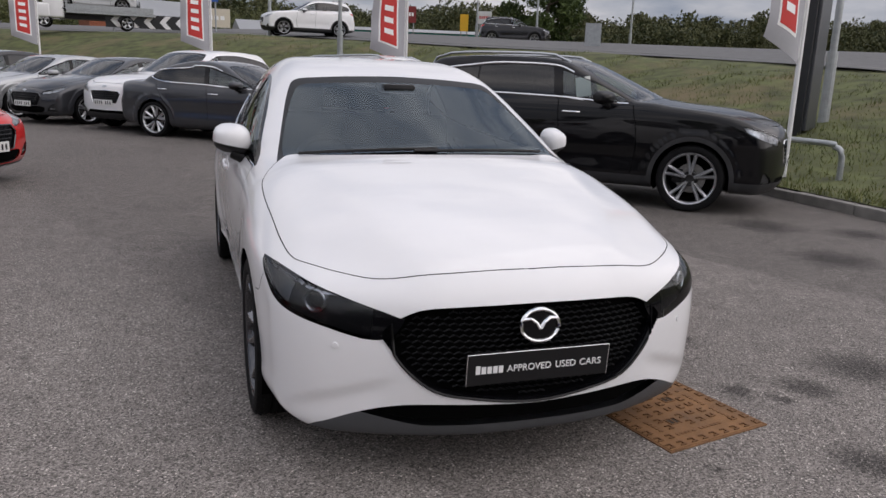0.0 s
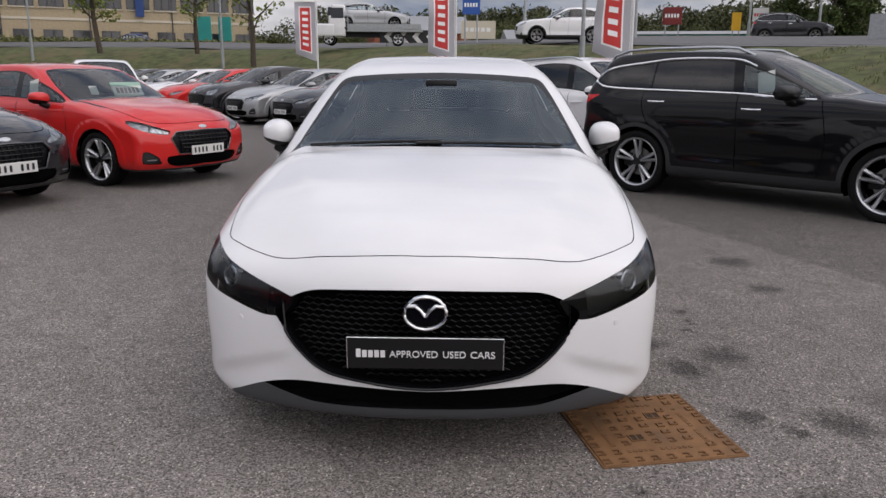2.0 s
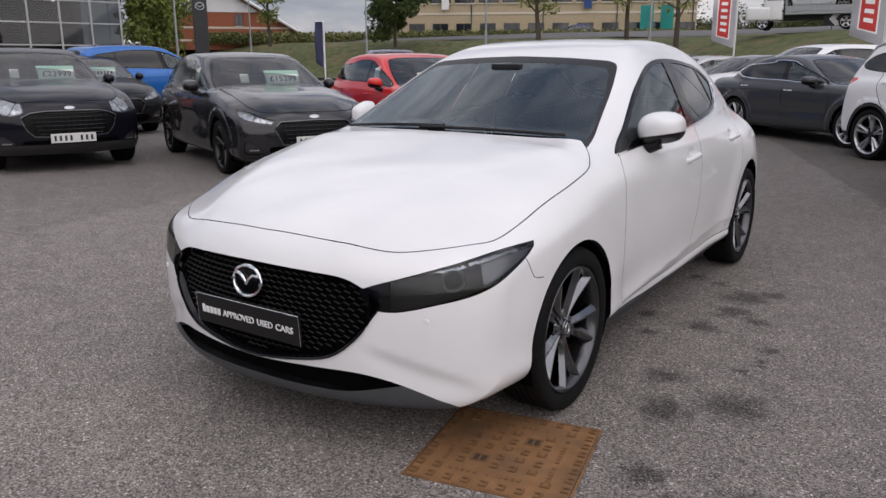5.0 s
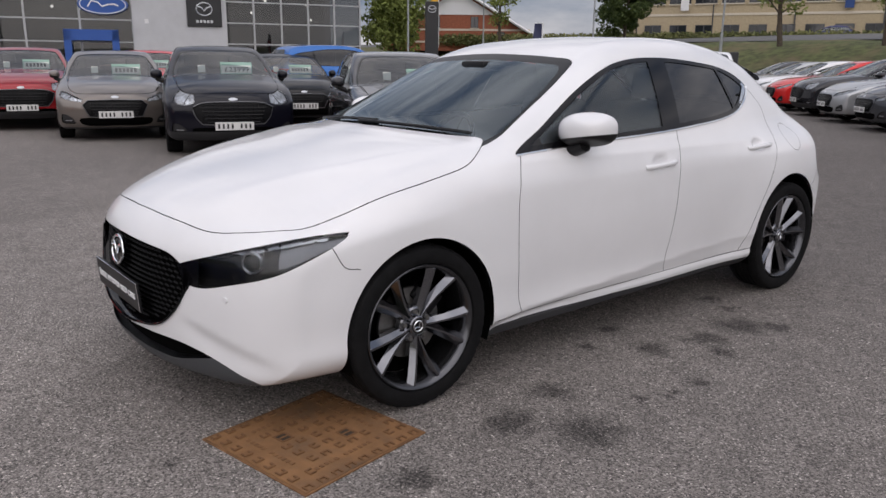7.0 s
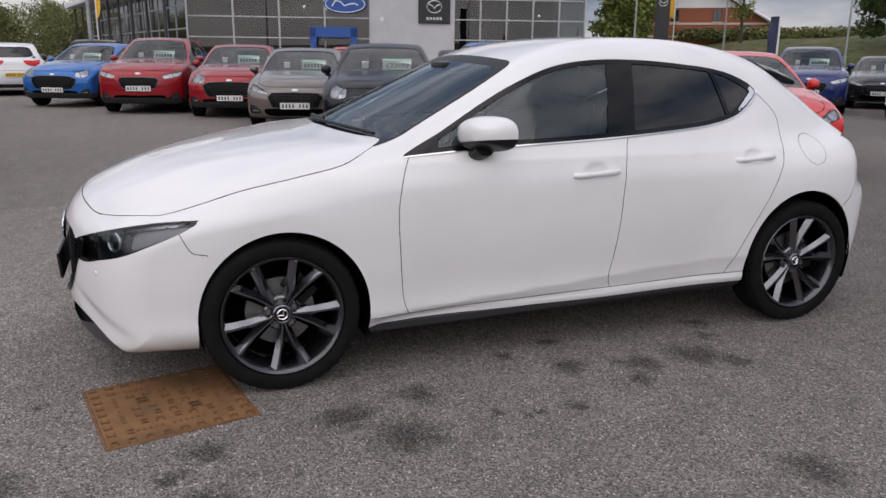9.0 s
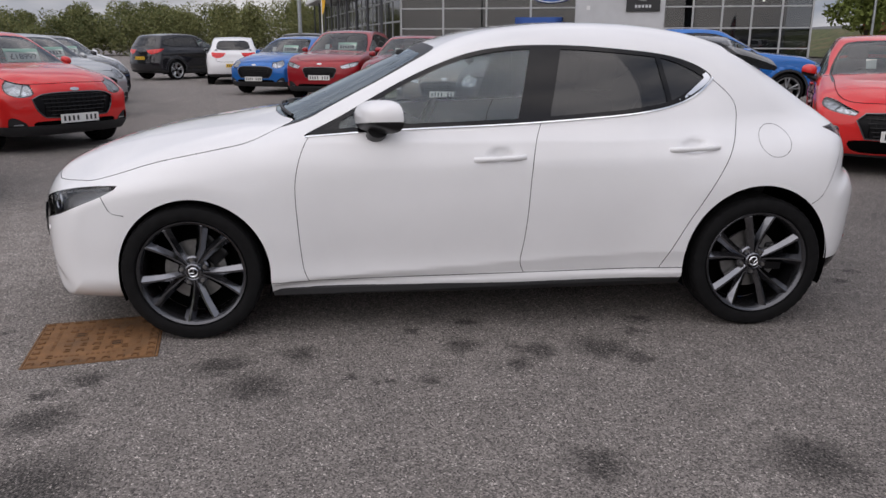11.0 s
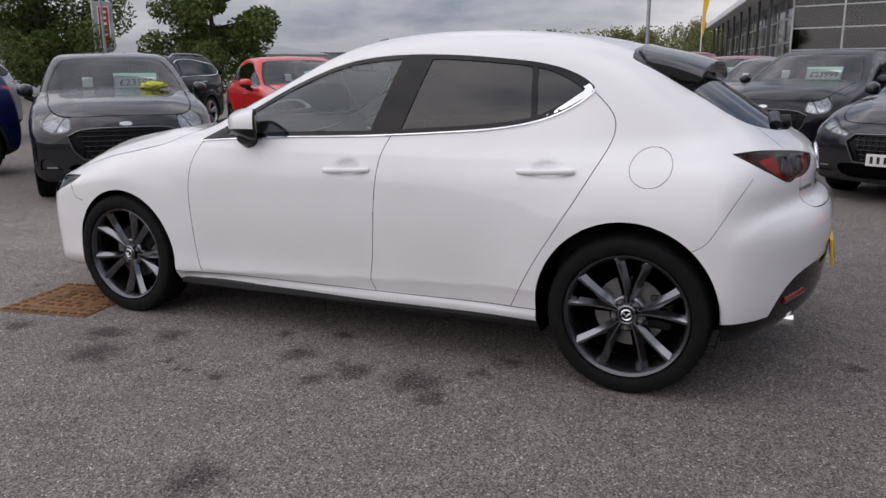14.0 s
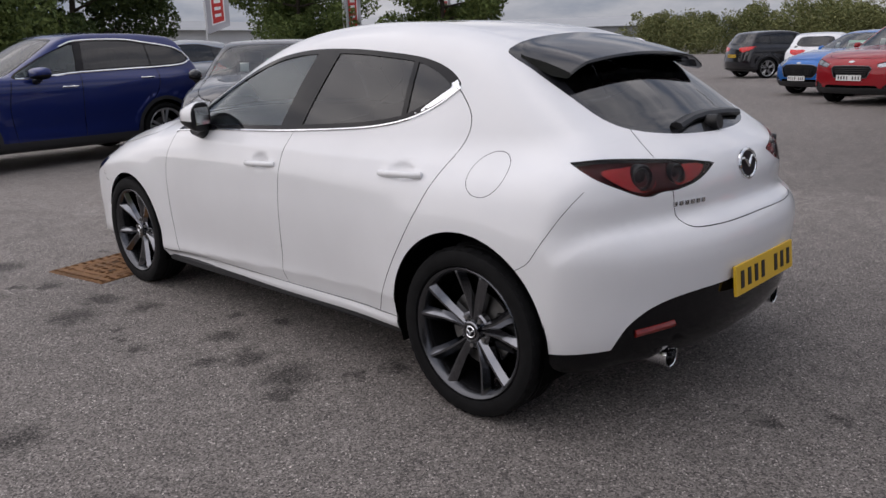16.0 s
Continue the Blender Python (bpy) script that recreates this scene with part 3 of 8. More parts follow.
    part("brake_caliper", bm, M["lamp_dark"], rim)
    # near-black disc added as the shade seen between the spokes
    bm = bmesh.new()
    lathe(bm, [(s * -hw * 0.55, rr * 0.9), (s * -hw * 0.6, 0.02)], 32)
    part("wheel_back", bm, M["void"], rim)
    return rim


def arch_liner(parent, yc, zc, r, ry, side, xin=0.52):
    """The dark inner lining of a wheel arch, near-black with the arch's shade painted in."""
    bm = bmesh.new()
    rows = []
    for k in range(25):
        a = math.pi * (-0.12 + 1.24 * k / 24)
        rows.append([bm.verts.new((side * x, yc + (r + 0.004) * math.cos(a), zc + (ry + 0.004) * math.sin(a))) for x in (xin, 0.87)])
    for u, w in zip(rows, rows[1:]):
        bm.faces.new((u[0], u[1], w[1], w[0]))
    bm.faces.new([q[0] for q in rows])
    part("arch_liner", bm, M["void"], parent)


def plate(parent, at, yaw, tilt, mat, plain=False, w=0.52, h=0.111, label=""):
    """A number plate: a card with a border and plain bars for its characters."""
    m = Matrix.Translation(at) @ Matrix.Rotation(yaw, 4, "Z") @ Matrix.Rotation(tilt, 4, "X")
    bm = boxed(-w / 2, -0.006, -h / 2, w / 2, 0.006, h / 2, 0.003)
    bm.transform(m)
    p = part("number_plate", bm, mat, parent, label)
    for i, x in enumerate(np.linspace(-0.21, 0.21, 8)):
        if i != 4:
            bm = boxed(x - 0.013, -0.0085, -0.032, x + 0.013, -0.0062, 0.032)
            bm.transform(m @ Matrix.Scale(w / 0.52, 4))
            part("plate_bar", bm, M["ink"], p)
    return p


def seat(parent, x, y, z, w=0.5):
    bm = boxed(x - w / 2, y - 0.22, z, x + w / 2, y + 0.28, z + 0.2, 0.05, 3)
    st = smooth(part("seat", bm, M["seat"], parent))
    bm = boxed(-w / 2, -0.06, 0, w / 2, 0.06, 0.58, 0.05, 3)
    bm.transform(Matrix.Translation((x, y + 0.25, z + 0.14)) @ Matrix.Rotation(radians(-14), 4, "X"))
    smooth(part("backrest", bm, M["seat"], st))
    bm = boxed(-0.13, -0.045, 0, 0.13, 0.045, 0.17, 0.035, 3)
    bm.transform(Matrix.Translation((x, y + 0.42, z + 0.72)) @ Matrix.Rotation(radians(-8), 4, "X"))
    smooth(part("headrest", bm, M["seat"], st))


def cabin(parent, S):
    """Seats, dashboard and steering wheel behind the glass."""
    cy, bz = S["cowl"], S["belt_z"]
    bm = boxed(-0.68, cy + 0.30, 0.5, 0.68, cy + 0.62, bz - 0.06, 0.06, 3)
    smooth(part("dashboard", bm, M["cabin"], parent))
    bm = boxed(-0.66, 0.45, 0.28, 0.66, S["wb"] + 0.3, 0.34)
    part("cabin_floor", bm, M["cabin"], parent)
    bm = bmesh.new()
    c, k = Vector((-0.36, cy + 0.80, bz - 0.10)), 28
    rot = Matrix.Rotation(radians(-28), 4, "X")
    pts = [c + rot @ Vector((0.18 * math.cos(2 * math.pi * i / k), 0, 0.18 * math.sin(2 * math.pi * i / k))) for i in range(k + 1)]
    tube(bm, pts, 0.016, 8)
    for a in (0, math.pi, -math.pi / 2):
        tube(bm, [c, c + rot @ Vector((0.17 * math.cos(a), 0, 0.17 * math.sin(a)))], 0.018, 6)
    cyl(bm, c, c + rot @ Vector((0, -0.3, -0.02)), 0.04, 0.05, 12)
    smooth(part("steering_wheel", bm, M["cabin"], parent))
    z = bz - 0.56
    for x in (-0.36, 0.36):
        seat(parent, x, cy + 1.28, z)
    bm = boxed(-0.6, cy + 1.95, z - 0.02, 0.6, cy + 2.45, z + 0.18, 0.05, 3)
    rear_seat = smooth(part("rear_seat", bm, M["seat"], parent))
    bm = boxed(-0.6, -0.06, 0, 0.6, 0.06, 0.56, 0.05, 3)
    bm.transform(Matrix.Translation((0, cy + 2.46, z + 0.12)) @ Matrix.Rotation(radians(-16), 4, "X"))
    smooth(part("rear_backrest", bm, M["seat"], rear_seat))


def blob(center, half, power=2.6, h=0.014, extra=None):
    """A smooth rounded lump as arrays."""
    c, a = np.array(center, float), np.array(half, float)

    def f(p):
        q = np.abs((p - c) / a)
        d = ((q**power).sum(1) ** (1 / power) - 1) * a.min()
        return d if extra is None else smax(d, extra(p), 0.012)

    return net(f, c - a * 1.15, c + a * 1.15, h)


def mirror_housing(parent, at, side, paint_mat, h=0.012):
    """A door mirror: painted cap swept back to its tip, dark skirt and back, tilted glass, thick foot."""
    x, y, z = at
    sweep = 0.55
    cut = lambda p: (p[:, 1] - (y + 0.050)) - 0.12 * (np.abs(p[:, 0]) - x - 0.02)
    taper = lambda p: smax(cut(p), np.abs(p[:, 2] - z - 0.004) + 0.33 * (np.abs(p[:, 0]) - x - 0.02) - 0.30 * (p[:, 1] - y) - 0.078, 0.03)
    cap = blob((x + 0.012, y, z), (0.088, 0.112, 0.076), 2.5, h, taper)
    lower, upper = split(cap, cap[0][:, 2] - (z - 0.030) - 0.16 * (cap[0][:, 0] - x))
    back, upper = split(upper, (y + 0.041) - upper[0][:, 1] + 0.12 * (upper[0][:, 0] - x - 0.02))
    for m in (lower, upper, back):
        m[0][:, 1] += sweep * (m[0][:, 0] - x - 0.012)
    fl = (lambda m: m) if side > 0 else mirrored
    ob = solid("door_mirror", fl(upper), paint_mat, parent)
    solid("mirror_base", fl(joined(lower, back)), M["black_satin"], ob)
    bm = boxed(-0.070, -0.002, -0.042, 0.070, 0.002, 0.042, 0.0)
    bm.transform(Matrix.Translation((side * (x + 0.010), y + 0.0525, z + 0.006)) @ Matrix.Rotation(math.atan(side * (sweep + 0.12)), 4, "Z") @ Matrix.Rotation(radians(5), 4, "X"))
    part("mirror_glass", bm, M["chrome"], ob)
    bm = bmesh.new()
    tube(bm, [(side * (x - 0.13), y - 0.02, z - 0.105), (side * (x - 0.06), y - 0.035, z - 0.098), (side * (x + 0.01), y - 0.02, z - 0.062)], 0.034, 12, 1.35)
    smooth(part("mirror_stalk", bm, M["black_satin"], ob))
    return ob


def surface_line(sh, pts, lift=0.004):
    """Places on the skin over a line of (y, z)."""
    return [(sh.x_at(y, z) + lift, y, z) for y, z in pts]


def tube_part(name, pts, r, mat, parent, side, seg=8):
    bm = bmesh.new()
    tube(bm, [(side * x, y, z) for x, y, z in pts], r, seg)
    return smooth(part(name, bm, mat, parent))

# The white hatchback in the middle of the lot.
HERO = dict(
    wb=2.725, front=-0.90, rear=3.45, height=1.48, top_mid=1.75, cowl=0.33,
    low=[(-0.78, 0.175, 1), (-0.86, 0.195), (-0.893, 0.31), (-0.902, 0.48), (-0.890, 0.60), (-0.868, 0.675), (-0.805, 0.742), (-0.60, 0.835), (-0.30, 0.915), (0.0, 0.966), (0.30, 1.005), (0.8, 1.0), (2.0, 1.0),
         (2.9, 1.02), (3.22, 1.018), (3.325, 0.965), (3.365, 0.88), (3.372, 0.785), (3.422, 0.742), (3.452, 0.675), (3.445, 0.52), (3.415, 0.34), (3.33, 0.252), (3.0, 0.205), (1.5, 0.168), (0.0, 0.165)],
    top=[(0.05, 0.80), (0.20, 0.945), (0.33, 1.012), (0.75, 1.205), (1.14, 1.376), (1.34, 1.432), (1.6, 1.466), (1.9, 1.476), (2.2, 1.462), (2.5, 1.418), (2.72, 1.350), (2.90, 1.245), (3.08, 1.128), (3.22, 1.02), (3.25, 0.86), (1.6, 0.8)],
    plan=([-1.0, -0.6, -0.3, 0.0, 0.4, 1.0, 1.5, 2.2, 2.725, 3.1, 3.3, 3.5], [0.80, 0.845, 0.872, 0.886, 0.886, 0.893, 0.897, 0.897, 0.893, 0.862, 0.825, 0.77]),
    tuck=([0.1, 0.16, 0.205, 0.34, 0.46, 0.58, 0.68, 0.78, 0.86, 0.95, 1.05, 1.2], [-0.11, -0.050, -0.020, -0.008, -0.003, 0.0, 0.0, -0.008, -0.022, -0.054, -0.110, -0.20]),
    lean=([-1, 0.3, 1.2, 2.2, 2.8, 3.5], [1.0, 0.95, 0.8, 1.0, 1.35, 1.5]),
    belt_plan=([-0.5, 0.4, 0.9, 1.4, 2.0, 2.5, 2.9, 3.3], [0.735, 0.775, 0.825, 0.838, 0.818, 0.775, 0.715, 0.63]),
    belt_z=0.97, tumble=0.44, tumble2=0.32, bow_f=0.29, bow_r=0.27, bow_w=0.27, bow_t=0.26, crown=0.055, roof_crown=0.06,
    r_low=0.15, r_top=0.10, r_join=0.06, flare=0.009, haunch=0.11, scoop=0.018, scoop_z=0.37, scoop_h=0.19, ridge=0.19, groove=True, sill=True, short=0.075, cups=((1.448, 0.864), (2.378, 0.898)),
    arches=[(0.02, 0.325, 0.350), (2.716, 0.342, 0.364)],
)


def hero_car(m):
    car = thing("hatchback_car", m, "white five-door hatchback car with dark alloy wheels, standing on the tarmac", "car")
    S = HERO
    sh = Shell(S, 0.019)
    W = M["white"]
    # wheel openings
    for yc, zc, r in S["arches"]:
        v = sh.body[0]
        d = np.where(v[:, 0] > 0.55, np.hypot(v[:, 1] - yc, (v[:, 2] - zc) * np.where(v[:, 2] > zc, 0.985, 1.0)) - r, 1.0)
        d = np.where((v[:, 0] > 0.55) & (v[:, 2] < zc - 0.02), np.maximum(np.abs(v[:, 1] - yc) - r * 1.0, -0.2), d)
        ring, sh.body = split(sh.body, d)
    # dark underbody and sill trim
    v, n, _ = sh.body
    low = v[:, 2] - (0.222 + 0.034 * step01(v[:, 1], 0.3, 2.4))
    low = np.where((v[:, 1] < -0.32) | (v[:, 1] > 3.02), v[:, 2] - 0.17, low)
    under, sh.body = split(sh.body, low)
    solid("underbody", both(under), M["plastic"], car)
    for side in (1, -1):
        bm = bmesh.new()
        rows = []
        for yq in np.linspace(0.375, 2.35, 21):
            rise = 0.232 + 0.032 * float(step01(np.array([yq]), 0.3, 2.4)[0])
            rows.append([bm.verts.new((side * xq, yq, rise + dz)) for xq, dz in ((0.79, 0.006), (0.842, 0.010), (0.852, 0.002), (0.850, -0.026), (0.842, -0.034), (0.77, -0.040))])
        for u, w in zip(rows, rows[1:]):
            for k in range(5):
                bm.faces.new((u[k], u[k + 1], w[k + 1], w[k]))
        bm.faces.new(rows[0]), bm.faces.new(rows[-1][::-1])
        bmesh.ops.recalc_face_normals(bm, faces=bm.faces)
        smooth(part("sill_strip", bm, M["plastic"], car, "black plastic strip under the sill"))
    # bonnet
    hood = rounded([(-0.3, -0.792, 1), (0.0, -0.792), (0.25, -0.777), (0.40, -0.745), (0.53, -0.695), (0.64, -0.605), (0.72, -0.515), (0.765, -0.445), (0.790, -0.30), (0.800, -0.16), (0.808, 0.10), (0.795, 0.28), (0.755, 0.37), (0.705, 0.44), (0.66, 0.48), (0.5, 0.41), (0.3, 0.355), (0.0, 0.325), (-0.3, 0.325, 1)], 4)
    hd = sh.take("top", hood, gap=0.0036, low=0.6)
    solid("bonnet", both(hd), W, car)
    # glass
    screen = rounded([(-0.3, 0.90, 1), (0.66, 0.90), (0.722, 0.968), (0.70, 1.02), (0.585, 1.285), (0.545, 1.335), (0.40, 1.356), (0.0, 1.372), (-0.3, 1.372, 1)])
    got = sh.take("front", screen, low=0.94)
    inner, edge = split(got, sdf(rounded([(-0.3, 0.94, 1), (0.66, 0.955), (0.685, 1.0), (0.56, 1.275), (0.52, 1.31), (0.4, 1.325), (0.0, 1.34), (-0.3, 1.34, 1)]), got[0][:, 0], got[0][:, 2]))
    solid("windscreen", both(inner), M["glass_ws"], car, "sloping windscreen reflecting the clouds")
    solid("windscreen_edge", both(edge), M["black_satin"], car)
    smooth(part("mirror_sensor_box", boxed(-0.09, 0.98, 1.285, 0.09, 1.14, 1.335, 0.02), M["black_satin"], car))
    # side windows
    dlo = rounded([(0.535, 0.950), (0.60, 0.958), (0.98, 0.985), (1.50, 1.006), (1.87, 1.028), (2.13, 1.050), (2.31, 1.085), (2.43, 1.138), (2.515, 1.205), (2.490, 1.236), (2.405, 1.280), (2.275, 1.315), (2.06, 1.340), (1.86, 1.355), (1.655, 1.359), (1.50, 1.352), (1.35, 1.330), (1.22, 1.292), (1.03, 1.212), (0.85, 1.118), (0.71, 1.040)], 4)
    got = sh.take("side", dlo, low=0.9)
    y, z = got[0][:, 1], got[0][:, 2]
    glass, rubber = split(got, sdf(dlo, y, z) + 0.020 + 0.016 * step01(y, 2.26, 2.48))
    y, z = rubber[0][:, 1], rubber[0][:, 2]
    corner, rubber = split(rubber, np.maximum(np.maximum(np.abs(sdf(dlo, y, z) + 0.006 + 0.013 * step01(y, 2.26, 2.47)) + 0.0015 - 0.0145 * step01(y, 2.26, 2.47), 2.26 - y), np.minimum(z - np.interp(y, [2.18, 2.52], [1.16, 1.228]), 2.470 - y)))
    trims = [rubber]

    def band(mesh, y0, z0, y1, z1, half):
        yy, zz = mesh[0][:, 1], mesh[0][:, 2]
        t = (zz - z0) / (z1 - z0)
        return split(mesh, np.abs(yy - (y0 + t * (y1 - y0))) - half)

    pillar, glass = band(glass, 1.605, 1.0, 1.695, 1.36, 0.075)
    trims.append(pillar)
    bar, glass = band(glass, 2.285, 1.08, 2.245, 1.31, 0.013)
    trims.append(bar)
    tri, glass = split(glass, glass[0][:, 1] - (0.70 + 0.10 * (glass[0][:, 2] - 0.95)))
    yy = glass[0][:, 1]
    front_glass, back = split(glass, yy - 1.64)
    rear_glass, quarter = split(back, back[0][:, 1] - 2.262)
    for side, fl in ((1, lambda q: q), (-1, mirrored)):
        solid("front_door_window", fl(sunk(front_glass, 0.004)), M["glass"], car)
        solid("rear_door_window", fl(sunk(rear_glass, 0.004)), M["glass_dark"], car, "dark privacy glass")
        solid("quarter_window", fl(sunk(quarter, 0.004)), M["glass_dark"], car, "dark privacy glass")
        solid("window_frame", fl(joined(*trims)), M["black_gloss"], car)
        solid("mirror_triangle", fl(tri), M["black_satin"], car)
        solid("window_corner_trim", fl(corner), M["chrome"], car, "bright trim round the pointed window corner")
        belt = [(0.545, 0.948), (0.60, 0.955), (0.98, 0.981), (1.50, 1.002), (1.87, 1.024), (2.13, 1.046), (2.31, 1.081), (2.432, 1.134), (2.505, 1.190), (2.516, 1.206)]
        line = openline(belt, 4)
        tube_part("window_strip", surface_line(sh, line, 0.002), 0.0055, M["chrome"], car, side, 6)
    # rear glass with its black side panels
    rgb = rounded([(-0.3, 1.022, 1), (0.0, 1.022), (0.283, 1.032), (0.43, 1.054), (0.482, 1.076), (0.508, 1.115), (0.522, 1.186), (0.526, 1.261), (0.523, 1.322), (0.47, 1.352), (0.3, 1.378), (-0.3, 1.385, 1)], 4)
    rg = rounded([(-0.3, 1.034, 1), (0.0, 1.034), (0.283, 1.044), (0.42, 1.066), (0.466, 1.088), (0.488, 1.12), (0.490, 1.16), (0.46, 1.25), (0.44, 1.29), (0.3, 1.30), (-0.3, 1.30, 1)], 4)
    got = sh.take("rear", rgb, low=0.98)
    glass_r, side_black = split(got, sdf(rg, got[0][:, 0], got[0][:, 2]))
    solid("rear_window", both(glass_r), M["glass_dark"], car, "dark tinted rear window")
    solid("rear_window_surround", both(side_black), M["black_panel"], car)
    # spoiler: carries the roof on to a free edge over the glass
    bm = bmesh.new()
    rows = []
    for x in np.linspace(-0.508, 0.508, 61):
        ax = abs(x)
        y0, y1 = 2.60 + 0.06 * ax + 0.055 * max(0.0, (ax - 0.38) / 0.128) ** 1.5, 2.925 - 0.05 * ax * ax
        z0, z1 = sh.z_at(ax, y0) + 0.003, 1.318 - 0.16 * ax * ax - 0.70 * max(ax - 0.40, 0) ** 1.5
        top = []
        for q in (0.0, 0.03, 0.12, 0.25, 0.4, 0.55, 0.7, 0.85, 1.0):
            yq = y0 + (y1 - y0) * q
            zq = z0 + (z1 - z0) * (0.55 * q + 0.45 * q * q)
            top.append(Vector((x, yq, max(zq, sh.z_at(ax, yq) + 0.011) if q else sh.z_at(ax, yq) - 0.022)))
        tip = top[-1]
        inner = Vector((x, y1 - 0.16, sh.z_at(ax, y1 - 0.16) - 0.004))
        rows.append([bm.verts.new(q) for q in top + [tip + Vector((0, 0.002, -0.010)), tip + Vector((0, -0.012, -0.020)), tip.lerp(inner, 0.5) + Vector((0, 0, -0.022)), inner]])
    for u, w in zip(rows, rows[1:]):
        for k in range(len(u) - 1):
            bm.faces.new((u[k], u[k + 1], w[k + 1], w[k]))
    bm.faces.new(rows[0]), bm.faces.new(rows[-1][::-1])
    bmesh.ops.recalc_face_normals(bm, faces=bm.faces)
    smooth(part("roof_spoiler", bm, M["black_panel"], car, "gloss black roof spoiler over the rear window"), 50)
    bm = bmesh.new()
    tube(bm, [(q, sh.y_at(abs(q), zq, False) + 0.012, zq) for q, zq in ((-0.32, 1.062), (-0.2, 1.072), (-0.02, 1.078), (0.12, 1.070), (0.24, 1.052))], 0.018, 8, 1.4)
    cyl(bm, (0.0, sh.y_at(0, 1.045, False) - 0.01, 1.045), (0.0, sh.y_at(0, 1.045, False) + 0.035, 1.055), 0.035, 0.028, 16)
    smooth(part("rear_wiper", bm, M["black_satin"], car))
    # front lamps, grille, lower intake
    lamp = rounded([(0.535, 0.612, 1), (0.62, 0.633), (0.74, 0.657), (0.90, 0.686), (1.12, 0.718), (1.30, 0.735), (1.475, 0.742, 1), (1.40, 0.702), (1.27, 0.656), (1.15, 0.620), (1.05, 0.598), (0.89, 0.572), (0.78, 0.553), (0.68, 0.542), (0.585, 0.555)], 4)
    lamps = sh.take("nose_wrap", lamp)
    grille = rounded([(-0.3, 0.655, 1), (0.0, 0.662), (0.30, 0.655), (0.395, 0.646), (0.445, 0.628), (0.495, 0.598), (0.525, 0.562), (0.50, 0.515), (0.445, 0.440), (0.355, 0.370), (0.21, 0.338), (0.0, 0.316), (-0.3, 0.345, 1)], 4)
    gr = sh.take("nose", grille)
    intake = rounded([(-0.3, 0.310, 1), (0.0, 0.308), (0.30, 0.320), (0.46, 0.316), (0.58, 0.285), (0.69, 0.235), (0.74, 0.205), (0.76, 0.14, 1), (-0.3, 0.10, 1)], 4)
    lip = sh.take("nose", intake)
    lip_grey, dark = split(lip, lip[0][:, 2] - (0.238 + 0.05 * step01(lip[0][:, 0], 0.35, 0.66)))
    solid("bumper_lip", both(lip_grey), M["lip_grey"], car, "grey plastic front lip")
    # sunk near-black sheet: the intake's inner shade as plain colour
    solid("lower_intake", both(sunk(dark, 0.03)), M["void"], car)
    # grille: sunk near-black sheet for inner shade, a rim, rows of short wavy bars
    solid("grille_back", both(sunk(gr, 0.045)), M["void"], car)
    rim_half = [(0.30, 0.655), (0.395, 0.646), (0.445, 0.628), (0.495, 0.598), (0.525, 0.562), (0.50, 0.515), (0.445, 0.440), (0.355, 0.370), (0.21, 0.338)]
    outline = rounded([(0.0, 0.662)] + rim_half + [(0.0, 0.316)] + [(-x, z) for x, z in rim_half[::-1]], 4)
    bm = bmesh.new()
    ring = [Vector((x, sh.y_at(abs(x), z), z)) for x, z in outline]
    c = Vector((0, 0, 0.5))
    rows = []
    for p in ring:
        inn = Vector((p.x * 0.955, p.y + 0.05, (p.z - 0.5) * 0.94 + 0.5))
        rows.append([bm.verts.new(p + Vector((0, -0.002, 0))), bm.verts.new(p * 1.0 + Vector(((inn.x - p.x) * 0.4, 0.004, (inn.z - p.z) * 0.4))), bm.verts.new(inn)])
    for i in range(len(rows)):
        u, w = rows[i], rows[(i + 1) % len(rows)]
        for k in range(2):
            bm.faces.new((u[k], u[k + 1], w[k + 1], w[k]))
    bmesh.ops.recalc_face_normals(bm, faces=bm.faces)
    gob = smooth(part("grille_frame", bm, M["black_gloss"], car))
    bm = bmesh.new()
    low_pts = [p for p in ring if p.z < 0.60]
    left = sorted([p for p in low_pts], key=lambda p: p.x)
    tube(bm, [p + Vector((0, -0.004, 0.002)) for p in left], 0.0055, 6)
    smooth(part("grille_chrome", bm, M["black_gloss"], gob))
    bm = bmesh.new()
    for j in range(16):
        z = 0.340 + j * 0.0195
        for i in range(-15, 16):
            x = (i + 0.5 * (j % 2)) * 0.034
            if sdf(outline, np.array([x * 1.04]), np.array([z]))[0] > -0.022:
                continue
            yq = sh.y_at(abs(x), z) + 0.026
            tube(bm, [(x - 0.0155, yq + 0.006, z - 0.0045), (x, yq, z + 0.004), (x + 0.0155, yq + 0.006, z - 0.0045)], 0.0036, 5, 1.0)
    part("grille_mesh", bm, M["grille"], gob)
    # badge and show plate
    yb = sh.y_at(0, 0.590) - 0.004
    tilt = radians(-8)
    bm = bmesh.new()
    mb = Matrix.Translation((0, yb, 0.590)) @ Matrix.Rotation(tilt, 4, "X")
    n = 40
    tube(bm, [mb @ Vector((0.070 * math.cos(2 * math.pi * i / n), 0, 0.054 * math.sin(2 * math.pi * i / n))) for i in range(n + 1)], 0.0065, 8)
    for q in (-1, 1):
        tube(bm, [mb @ Vector((q * 0.063, 0, 0.022)), mb @ Vector((q * 0.035, -0.004, 0.024)), mb @ Vector((q * 0.015, -0.004, 0.010)), mb @ Vector((0, -0.003, -0.012))], 0.0065, 8)
    smooth(part("front_badge", bm, M["chrome"], gob, "chrome oval winged badge"))
    bm = bmesh.new()
    cyl(bm, mb @ Vector((0, 0.012, 0)), mb @ Vector((0, 0.002, 0)), 0.066, 0.066, 32)
    part("badge_back", bm, M["black_gloss"], gob)
